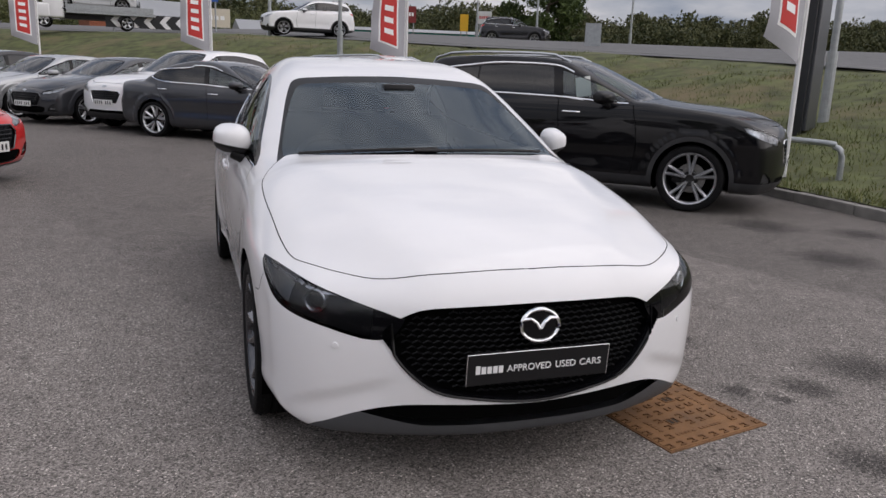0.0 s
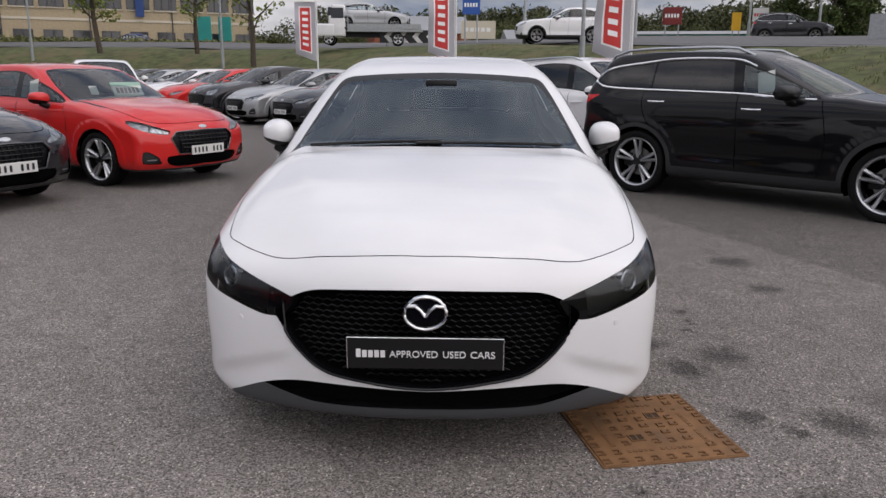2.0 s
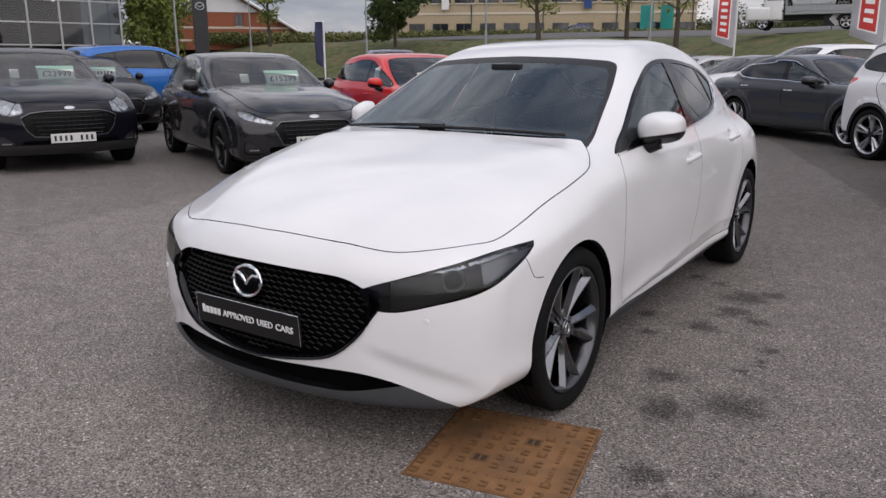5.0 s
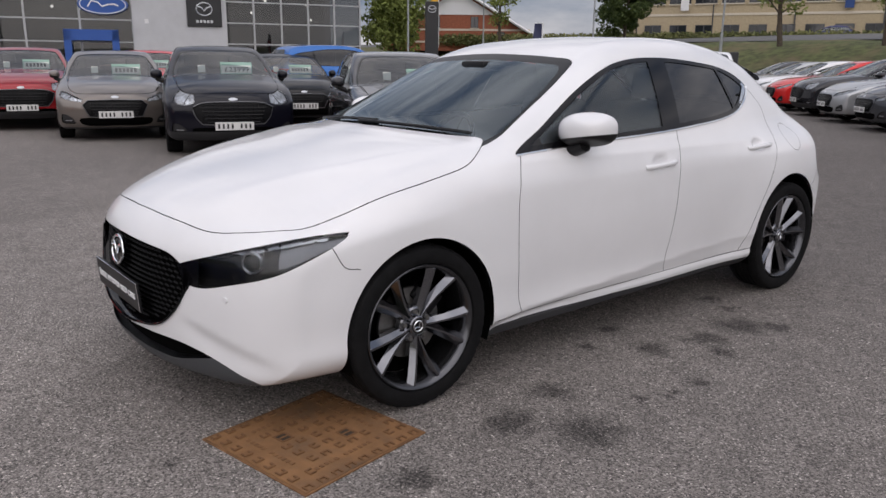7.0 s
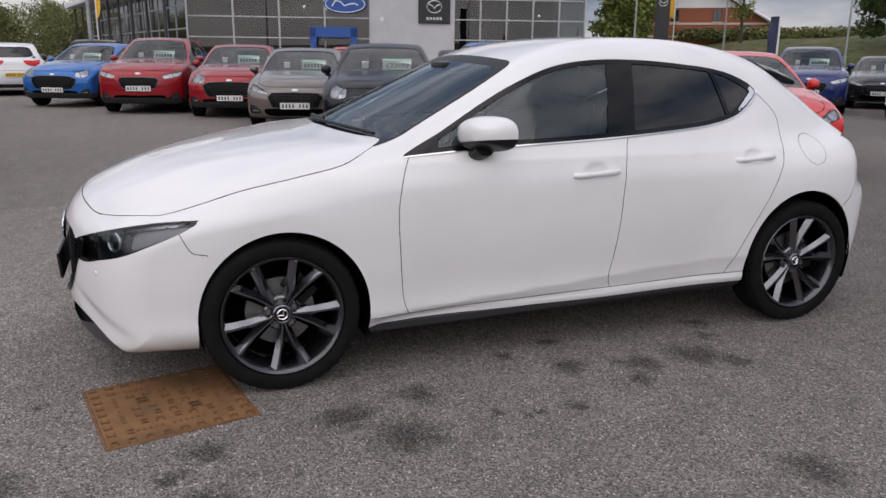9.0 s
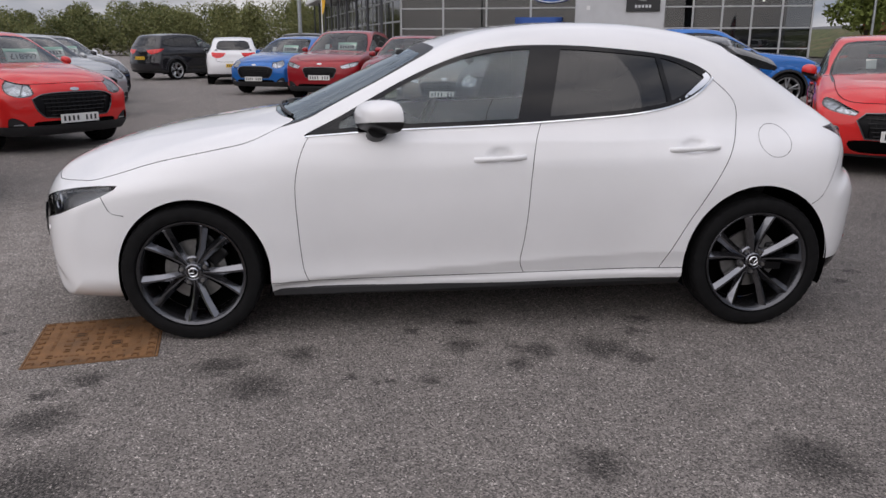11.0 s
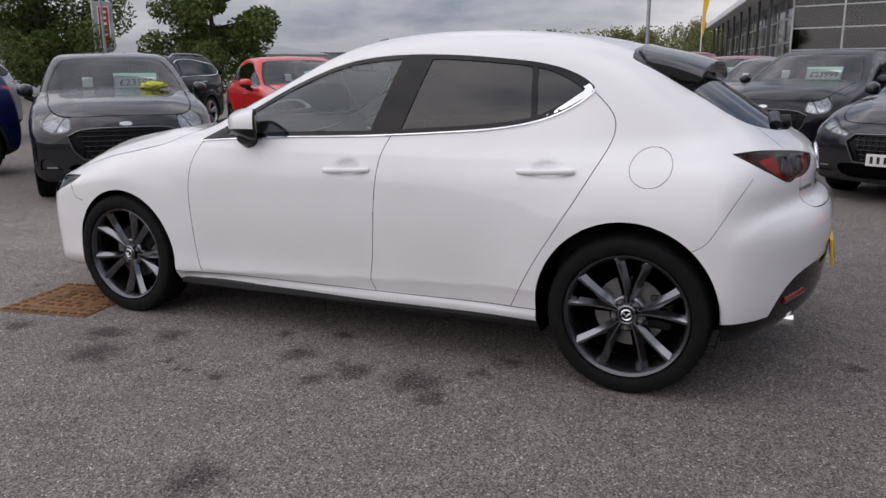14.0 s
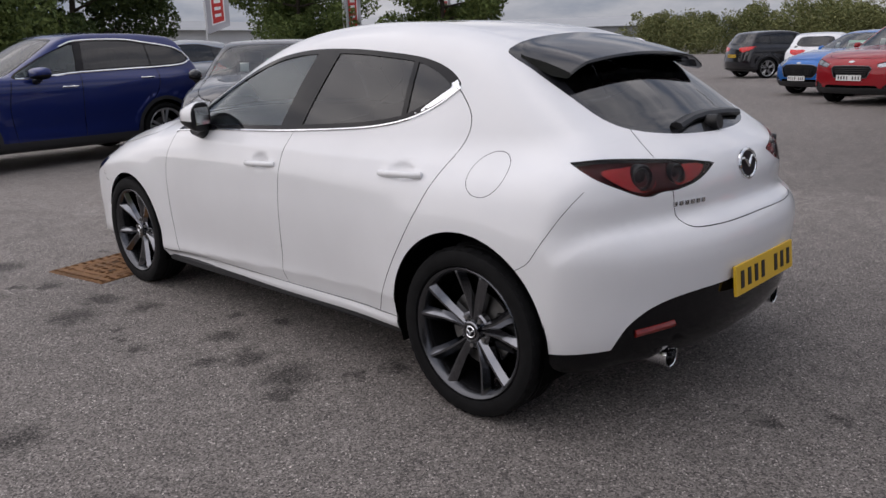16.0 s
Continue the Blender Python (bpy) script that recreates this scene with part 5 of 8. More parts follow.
def parked_model(kind, name, paint_mat, rim_mat, plate_rear, chrome_windows=False, grille_mat="grille", price=None, detail=0.042):
    """Builds one parked car at the origin, its nose to -y."""
    S = MODELS[kind]
    car = thing(name, pose(0, 0, 0), "", "car")
    sh = Shell(S, 0.034 if kind in ("hatch", "crossover") else detail)
    H, wt, rt, rb, rbz = S["H"], S["wt"], S["rt"], S["rb"], S["rbz"]
    b0, b1, cowl, wb = S["belt0"], S["belt1"], S["cowl"], S["wb"]
    for yc, zc, r in S["arches"]:
        v = sh.body[0]
        d = np.where(v[:, 0] > 0.55, np.hypot(v[:, 1] - yc, v[:, 2] - zc) - r, 1.0)
        d = np.where((v[:, 0] > 0.55) & (v[:, 2] < zc - 0.03), np.maximum(np.abs(v[:, 1] - yc) - r, -0.2), d)
        _, sh.body = split(sh.body, d)
    v = sh.body[0]
    clad = v[:, 2] - (S["clr"] + (0.13 if S.get("clad") else 0.03))
    if S.get("clad"):
        for yc, zc, r in S["arches"]:
            clad = np.minimum(clad, np.where(v[:, 0] > 0.5, np.hypot(v[:, 1] - yc, v[:, 2] - zc) - r - 0.05, 1.0))
    dark, sh.body = split(sh.body, clad)
    solid("lower_trim", both(dark), M["plastic"], car)
    # bonnet
    f = S["front"]
    hood = rounded([(-0.3, f + 0.11, 1), (0.0, f + 0.11), (0.35, f + 0.14), (0.58, f + 0.27), (0.68, f + 0.48), (0.70, cowl - 0.3), (0.69, cowl + 0.12), (0.5, cowl + 0.04), (0.0, cowl - 0.02), (-0.3, cowl - 0.02, 1)], 3)
    bonnet = sh.take("top", hood, gap=0.008, low=0.5)
    # windscreen
    zt = H - 0.085
    ws = rounded([(-0.3, b0 - 0.10, 1), (0.68, b0 - 0.10), (0.745, b0 + 0.01), (0.605, zt - 0.06), (0.545, zt - 0.016), (0.0, zt + 0.012), (-0.3, zt + 0.012, 1)], 4)
    got = sh.take("front", ws, low=b0 - 0.06)
    clear, edge = split(got, sdf(ws, got[0][:, 0], got[0][:, 2]) + 0.022)
    solid("windscreen", both(clear), M["glass_car"], car)
    solid("windscreen_edge", both(edge), M["black_gloss"], car)
    # side windows
    e1 = rb - 0.12 if not S.get("clad") and kind != "saloon" else rb - 0.22
    if kind == "saloon":
        e1 = rb - 0.32
    top_z = H - 0.125
    dlo = rounded([(cowl + 0.20, b0 - 0.005), (cowl + 0.5, b0 + 0.0), (wb / 2 + 0.2, (b0 + b1) / 2), (e1 - 0.35, b1 - 0.005), (e1 - 0.06, b1 + 0.05), (e1 - 0.03, b1 + 0.10), (e1 - 0.20, (b1 + top_z) / 2 + 0.06), (rt - 0.55, top_z - 0.03), ((wt + rt) / 2, top_z + 0.012), (wt + 0.30, top_z), (wt + 0.05, top_z - 0.075), ((cowl + wt) / 2 + 0.12, (b0 + top_z) / 2 - 0.01)], 4)
    got = sh.take("side", dlo, low=b0 - 0.08)
    glass, frame_ = split(got, sdf(dlo, got[0][:, 1], got[0][:, 2]) + 0.018)
    yb = wb / 2 + 0.19
    pil, glass = split(glass, np.abs(glass[0][:, 1] - yb - 0.2 * (glass[0][:, 2] - b0)) - 0.055)
    bar, glass = split(glass, np.abs(glass[0][:, 1] - (wb - 0.10)) - 0.014)
    fg, rg = split(glass, glass[0][:, 1] - yb - 0.03)
    rear_tint = M["glass_dark"] if kind not in ("hatch",) else M["glass"]
    for fl in (lambda q: q, mirrored):
        solid("front_side_window", fl(fg), M["glass"], car)
        solid("rear_side_window", fl(rg), rear_tint, car)
        solid("window_frame", fl(joined(frame_, pil, bar)), M["black_gloss"], car)
    rgp = rounded([(-0.3, rbz + 0.02, 1), (0.45, rbz + 0.03), (0.54, rbz + 0.09), (0.50, H - 0.22), (0.44, H - 0.145), (0.0, H - 0.125), (-0.3, H - 0.125, 1)], 4)
    got = sh.take("rear", rgp, low=rbz - 0.03)
    solid("rear_window", both(got), M["glass_dark"], car)
    # lamps
    q0, z0, q1, z1, th = S["lamp"]
    lamp = rounded(S.get("lamp_shape", [(q0, z0 + th * 0.35, 1), ((q0 + q1) / 2, (z0 + z1) / 2 + th * 0.55), (q1, z1 + th * 0.45, 1), (q1 - 0.07, z1 - th * 0.30), ((q0 + q1) / 2 + 0.03, (z0 + z1) / 2 - th * 0.55), (q0 + 0.04, z0 - th * 0.5, 1)]), 4)
    got = sh.take("nose_wrap", lamp)
    qv = got[0][:, 0] + got[0][:, 1] - f
    inset = sdf(lamp, qv, got[0][:, 2]) + th * 0.12
    qm = q0 + 0.46 * (q1 - q0)
    for fl in (lambda q: q, mirrored):
        hl = solid("headlamp", fl(sunk(got, 0.022)), M["lamp_dim"], car)
        solid("lamp_lens", fl(got), M["lens"], hl)
        for near, mat in ((True, "lamp_clear"), (False, "lamp_clear")):
            cell = np.maximum(inset, (qv - qm + 0.012) if near else (qm + 0.012 - qv))
            bit, _ = split(sunk(got, 0.014), cell)
            if len(bit[2]):
                solid("lamp_bowl", fl(bit), M[mat], hl)
        eye, _ = split(sunk(got, 0.010), np.hypot(qv - (q0 + 0.26 * (q1 - q0)), got[0][:, 2] - (z0 + 0.26 * (z1 - z0)) - th * 0.05) - th * 0.17)
        if len(eye[2]) and kind != "crossover":
            solid("lamp_projector", fl(eye), M["black_gloss"], hl)
    lz = b1 - 0.17
    tl = rounded([(0.36, lz + 0.03), (0.7, lz + 0.05), (0.98, lz + 0.07, 1), (0.86, lz - 0.06), (0.66, lz - 0.12), (0.42, lz - 0.07)], 4) if kind not in ("suv", "big_suv", "small_suv") else rounded([(0.40, lz + 0.02), (0.7, lz + 0.06), (1.32, lz + 0.085, 1), (1.10, lz - 0.02), (0.86, lz - 0.08), (0.55, lz - 0.10)], 4)
    got = sh.take("tail_wrap", tl)
    for fl in (lambda q: q, mirrored):
        solid("tail_lamp", fl(got), M["red_lamp"], car)
    # grille and lower intake
    gw, g0, g1 = S["grille"]
    gp = rounded(S.get("grille_shape", [(-0.3, g1, 1), (0.0, g1), (gw * 0.88, g1 - 0.01, 1), (gw, g1 - 0.06, 1), (gw * 0.80, g0, 1), (0.0, g0 - 0.005), (-0.3, g0, 1)]), 4)
    got = sh.take("nose", gp)
    gb = solid("grille", both(sunk(got, 0.02)), M[grille_mat], car)
    bm = bmesh.new()
    nrow = 6
    for j in range(nrow):
        z = g0 + (j + 0.6) * (g1 - g0) / nrow
        wq = gw * (0.68 + 0.26 * (z - g0) / (g1 - g0))
        tube(bm, [(x, sh.y_at(abs(x), z) + 0.006, z) for x in np.linspace(-wq, wq, 15)], 0.006, 5)
    for i in range(-6, 7):
        x = i * gw / 7.5
        tube(bm, [(x, sh.y_at(abs(x), z) + 0.008, z) for z in np.linspace(g0 + 0.015, g1 - 0.015, 5)], 0.005, 5)
    part("grille_insert", bm, M["black_gloss"], gb)
    rim_pts = [p for p in gp if p[0] > -0.01]
    bm = bmesh.new()
    line = [(x, sh.y_at(abs(x), z) - 0.001, z) for x, z in rim_pts]
    tube(bm, line + [(-x, y, z) for x, y, z in line[::-1]] + line[:1], 0.008, 5)
    smooth(part("grille_rim", bm, M["lamp_dim"] if not chrome_windows else M["chrome"], gb))
    ip = rounded([(-0.3, S["clr"] + 0.18, 1), (0.0, S["clr"] + 0.18), (0.50, S["clr"] + 0.18), (0.56, S["clr"] + 0.16), (0.50, S["clr"] + 0.07), (0.0, S["clr"] + 0.055), (-0.3, S["clr"] + 0.055, 1)], 4)
    got = sh.take("nose", ip)
    if len(got[2]):
        # near-black sheet holds the shade inside the opening
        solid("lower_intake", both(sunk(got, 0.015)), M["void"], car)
    fz = S["clr"] + 0.06
    fog = rounded([(0.60, fz + 0.03, 1), (0.64, fz + 0.11, 1), (0.74, fz + 0.175), (0.81, fz + 0.185, 1), (0.815, fz + 0.06), (0.76, fz + 0.03, 1)], 3)
    got = sh.take("nose", fog)
    if len(got[2]):
        for fl in (lambda q: q, mirrored):
            fo = solid("fog_recess", fl(sunk(got, 0.02)), M["plastic"], car)
            eye, _ = split(sunk(got, 0.008), np.maximum(np.abs(got[0][:, 0] - 0.715) - 0.055, np.abs(got[0][:, 2] - fz - 0.085) - 0.012))
            if len(eye[2]):
                solid("fog_lamp", fl(eye), M["lamp_silver"], fo)
    # joints
    ok = lambda x, y, z: x > 0.5
    y1 = cowl + 0.13
    for line in (openline([(y1 + 0.05, b0 - 0.03), (y1 - 0.02, 0.75), (y1 + 0.02, S["clr"] + 0.15)]), openline([(yb, b0), (yb - 0.03, 0.75), (yb - 0.04, S["clr"] + 0.15)]), openline([(wb - 0.02, b1 - 0.02), (wb - 0.06, 0.95), (wb - 0.22, 0.72), (wb - 0.42, 0.5), (wb - 0.47, S["clr"] + 0.15)])):
        sh.seam("side", line, 0.009, ok)
    sh.seam("rear", openline([(0.0, rbz - 0.36), (0.45, rbz - 0.36), (0.55, rbz - 0.30), (0.56, rbz - 0.2)]), 0.009, lambda x, y, z: y > wb)
    strips = joined(*[s for s in sh.seams if len(s[2])])
    solid("panel_gap", both(sunk(strips, 0.008)), M["void"], car)
    solid("bonnet", both(bonnet), paint_mat, car)
    solid("body_shell", both(sh.body), paint_mat, car)
    lining = sunk(split(sh.body, b0 - 0.2 - sh.body[0][:, 2])[0], 0.02)
    solid("cabin_lining", both((lining[0], -lining[1], lining[2][:, ::-1])), M["cabin"], car)
    for side in (1, -1):
        mx = sh.x_at(cowl + 0.55, b0 - 0.03) + 0.09
        mirror_housing(car, (mx, cowl + 0.50, b0 + 0.045), side, paint_mat, 0.022)
        for yq, zq in ((yb - 0.17, b0 - 0.13), (wb - 0.22, b1 - 0.15)):
            pts = [(sh.x_at(yq + 0.1 * s, zq) + 0.022 * (1 - s**4), yq + 0.1 * s, zq) for s in np.linspace(-1, 1, 7)]
            tube_part("door_handle", pts, 0.011, M["chrome"] if chrome_windows else paint_mat, car, side, 6)
        for yc, zc, r in S["arches"]:
            arch_liner(car, yc, zc, r, r, side)
        if chrome_windows:
            line = openline([(cowl + 0.24, b0 - 0.012), (cowl + 0.5, b0 - 0.008), (wb / 2 + 0.2, (b0 + b1) / 2 - 0.006), (e1 - 0.35, b1 - 0.012), (e1 - 0.05, b1 + 0.045), (e1 - 0.025, b1 + 0.10), (e1 - 0.20, (b1 + top_z) / 2 + 0.065), (rt - 0.55, top_z - 0.02), ((wt + rt) / 2, top_z + 0.022), (wt + 0.30, top_z + 0.01), (wt + 0.05, top_z - 0.065)], 4)
            tube_part("window_strip", surface_line(sh, line, 0.003), 0.013, M["chrome"], car, side, 6)
        if S.get("rails"):
            pts = [(0.60 - 0.02 * abs(s), (wt + rt) / 2 + 0.15 + s * (rt - wt) * 0.5, sh.z_at(0.60, (wt + rt) / 2 + 0.15 + s * (rt - wt) * 0.5) + (0.045 if abs(s) < 0.95 else 0.0)) for s in np.linspace(-1, 1, 11)]
            tube_part("roof_rail", pts, 0.016, M["lamp_silver"], car, side, 8)
        for y in (0.0, wb):
            wheel(car, (side * (S["half"] - 0.115), y, S["r"]), side, S["r"], 0.21, rim_mat, *S["spokes"], seg=36, fine=False)
    cabin(car, S)
    plate(car, (0, f - 0.016, {"crossover": 0.425, "hatch": 0.435, "saloon": 0.47}.get(kind, 0.56)), 0, 0, M["plate_white"])
    zr = 0.80 if kind != "crossover" else 0.62
    plate(car, (0, sh.y_at(0, zr, False) + 0.012, zr), math.pi, 0, plate_rear)
    bm = bmesh.new()
    lathe(bm, [(-0.01, 0.062), (-0.004, 0.062), (0.0, 0.05), (0.0, 0.001)], 28, "z")
    zb = max(S["hz0"] - 0.07, g1 + 0.045)
    bm.transform(Matrix.Translation((0, sh.y_at(0, zb) - 0.006, zb)) @ Matrix.Rotation(radians(60), 4, "X") @ Matrix.Diagonal((1, 0.42, 1, 1)))
    part("front_badge", bm, M["lamp_silver"], car)
    if price is not None:
        zc = b0 + 0.14
        yc = cowl + (wt - cowl) * (zc - S["hz1"]) / (H - 0.075 - S["hz1"]) + 0.09
        mp = Matrix.Translation((0.22, yc, zc)) @ Matrix.Rotation(radians(-28), 4, "X")
        bm = boxed(-0.24, -0.004, -0.10, 0.24, 0.004, 0.10)
        bm.transform(mp)
        card = part("price_card", bm, M["price_green"], car, "pale green price card behind the windscreen")
        bm = boxed(-0.225, -0.0065, -0.085, 0.225, -0.0045, 0.045)
        bm.transform(mp)
        part("card_panel", bm, M["paper"], card)
        if price:
            text_part(price, 0.115, mp @ Matrix.Translation((-0.185, -0.0085, -0.062)), M["ink"], card, 0.37)
        else:
            bm = bmesh.new()
            for i in range(6):
                box(bm, -0.185 + i * 0.063, -0.0085, -0.06, -0.185 + i * 0.063 + 0.045, -0.0068, 0.018)
            bm.transform(mp)
            part("card_bars", bm, M["ink"], card)
        bm = boxed(-0.055, -0.004, -0.06, 0.055, 0.004, 0.06)
        bm.transform(Matrix.Translation((-0.30, yc - 0.01, zc - 0.01)) @ Matrix.Rotation(radians(-28), 4, "X"))
        part("sales_sheet", bm, M["paper"], car)
    if kind in ("hatch", "big_suv"):
        ys, zs = yb - 0.26, b0 + 0.15
        xs = sh.x_at(ys, zs) - 0.014
        bm = boxed(-0.004, -0.085, -0.115, 0.0, 0.085, 0.115)
        bm.transform(Matrix.Translation((-xs, ys, zs)) @ Matrix.Rotation(radians(17), 4, "Y") @ Matrix.Rotation(radians(-12), 4, "X"))
        part("window_sheet", bm, M["paper"], car)
    return car


def repaint(car, old, fresh):
    for o in car.children_recursive:
        if o.type == "MESH":
            for s in o.material_slots:
                if s.material == old:
                    s.link = "OBJECT"
                    s.material = fresh


BUILT = {}


def parked(kind, paint_key, x, y, yaw, name, label, price=None, rim="alloy_light", chrome=False, group=""):
    key = (kind, rim, chrome, price)
    if key not in BUILT:
        car = parked_model(kind, name, M[paint_key], M[rim], M["plate_yellow"], chrome, price=price)
        BUILT[key] = (car, M[paint_key])
        car.matrix_basis = pose(x, y, 0, 0, 0, yaw)
    else:
        src, old = BUILT[key]
        car = copy_thing(src, pose(x, y, 0, 0, 0, yaw))
        car.name = name
        if M[paint_key] != old:
            repaint(car, old, M[paint_key])
    return tagged(car, label, "car", group)


LOT = "cars parked on the sales lot"
parked("big_suv", "black_paint", 4.75, 4.63, 46.6, "black_suv", "black seven-seat suv with chrome window trim and silver roof rails", None, "alloy_light", True)
parked("small_suv", "white", 3.4, 8.4, 46, "white_compact_suv", "white compact suv with black lower cladding", None, "alloy_light", False)
parked("saloon", "slate", 1.1, 11.6, 52, "grey_saloon", "dark grey saloon car with silver alloy wheels", None, "alloy_light", True)
parked("hatch", "red", -3.84, 6.64, 62, "red_hatchback", "bright red hatchback with a price card in the windscreen", "", "alloy_light", False, LOT)
parked("hatch", "grey", -5.08, 4.44, 65.8, "dark_grey_hatchback", "dark grey hatchback with a price card in the windscreen", "£15299", "alloy_dark", False, LOT)
parked("crossover", "navy", -7.9, 3.0, 72, "black_crossover", "blue-black crossover with a price card in the windscreen", "£23999", "alloy_dark", False, LOT)
parked("hatch", "brown", -10.9, 2.25, 74, "bronze_hatchback", "warm grey hatchback with a mesh grille", "", "alloy_light", False, LOT)
parked("crossover", "ruby", -13.6, 1.35, 76, "dark_red_crossover", "dark red crossover with a price card", "", "alloy_dark", False, LOT)
parked("suv", "ruby", -15.2, -0.4, 76, "dark_red_suv", "dark red suv with a price card", "", "alloy_light", False, LOT)
parked("crossover", "blue", -17.6, -2.2, 66, "blue_crossover", "bright blue crossover with a price card", "", "alloy_dark", False, LOT)
parked("crossover", "white", -25.4, -4.6, -80, "white_crossover", "white crossover seen from behind", "", "alloy_dark", False, LOT)
parked("suv", "black_paint", -26.0, -1.6, -95, "black_estate", "black suv seen from behind with a yellow plate", "", "alloy_light", False, LOT)
parked("suv", "grey", -28.5, -6.0, 235, "grey_suv", "dark grey suv parked tail towards the lane", "", "alloy_light", False, LOT)
parked("suv", "blue", -13.1, 9.9, 170, "blue_suv", "bright blue suv parked side on", "", "alloy_light", False, LOT)
parked("hatch", "black_paint", -11.6, 6.1, 72, "black_hatchback", "black hatchback in the second row", "", "alloy_light", False, LOT)
parked("crossover", "red", -16.2, 4.6, 72, "red_crossover", "red crossover in the second row", "", "alloy_dark", False, LOT)
parked("crossover", "red", -6.56, -3.72, 142, "bright_red_crossover", "bright red crossover with a price card reading £18999", "£18999", "alloy_dark", False, LOT)
parked("crossover", "grey", -2.39, -3.51, 140, "dark_grey_crossover", "dark grey crossover with a yellow cloth by its price card", "£23595", "alloy_dark", False, LOT)
parked("crossover", "silver", -10.75, -5.0, 142, "silver_crossover", "silver crossover with a price card", "", "alloy_dark", False, LOT)
parked("crossover", "grey", -14.15, -6.0, 142, "slate_crossover", "dark grey crossover with a price card", "", "alloy_dark", False, LOT)
parked("crossover", "white", -17.35, -7.1, 142, "pale_crossover", "white crossover with a price card", "", "alloy_dark", False, LOT)
parked("crossover", "ruby", -19.95, -8.7, 142, "ruby_crossover", "dark red crossover with a price card", "", "alloy_dark", False, LOT)
parked("suv", "deep_blue", 0.4, -6.6, 96, "deep_blue_suv", "deep blue suv with silver alloy wheels", None, "alloy_light", True)
parked("big_suv", "black_paint", -7.2, -9.2, 106, "dark_people_carrier", "black suv with chrome window trim in the back row", None, "alloy_light", True)
parked("suv", "silver", -3.6, -11.5, 104, "pale_estate", "silver suv in the back row", None, "alloy_light", True)
parked("suv", "white", -1.9, 14.4, -46, "white_suv", "white suv with a dark grille, nose to the lane", None, "alloy_light", True)
for k, (kind, col, nm, lb) in enumerate((("hatch", "slate", "grey_hatchback", "mid grey hatchback with dark alloys"), ("hatch", "silver", "silver_estate", "silver estate car"), ("crossover", "grey", "charcoal_crossover", "charcoal crossover"), ("hatch", "red", "small_red_hatchback", "small red hatchback"), ("hatch", "white", "small_white_hatchback", "small white hatchback"), ("saloon", "silver", "silver_saloon", "silver saloon car"), ("hatch", "slate", "slate_hatchback", "slate grey hatchback"))):
    parked(kind, col, -3.6 - 1.68 * k, 16.0 + 1.78 * k, -46, nm, lb + " in the row below the bank", None, "alloy_light", False, "cars in the row below the bank")
parked("suv", "white", -8.8, 16.35, 30, "white_family_suv", "white suv facing the lane with a price card", "", "alloy_light", False, LOT)
parked("suv", "deep_blue", -11.6, 15.4, 45, "navy_suv", "dark blue suv with a price card", "", "alloy_light", False, LOT)
parked("hatch", "grey", -12.6, 19.2, 40, "charcoal_hatchback", "charcoal hatchback with a card in its windscreen", "", "alloy_light", False, LOT)

# ---- ground, bank, road ----
TARMAC = (0.200, 0.180, 0.166)
STAINS = [(0.73, -0.95, 0.03), (1.31, -0.35, 0.08), (1.2, 0.18, 0.10), (1.43, 0.37, 0.12), (1.1, 0.51, 0.08), (1.36, 0.75, 0.035), (1.41, 0.93, 0.03), (1.41, 1.08, 0.055), (1.05, 1.26, 0.085), (1.08, 1.51, 0.04), (1.27, 1.48, 0.06), (0.75, 2.18, 0.06), (1.12, 1.9, 0.12), (1.25, 2.03, 0.07), (0.92, 2.12, 0.05), (1.73, 1.68, 0.018), (2.12, 1.62, 0.10), (0.73, 1.3, 0.05), (0.84, 1.03, 0.04), (1.42, 0.85, 0.03), (1.13, 1.6, 0.075),
          (0.21, 3.6, 0.045), (0.02, 3.77, 0.04), (1.67, -0.4, 0.11), (1.45, -0.47, 0.045), (2.15, 2.36, 0.14), (2.14, -0.24, 0.20), (1.35, -1.06, 0.12), (4.03, 1.77, 0.30), (4.46, 3.14, 0.32), (5.18, 2.62, 0.24)]


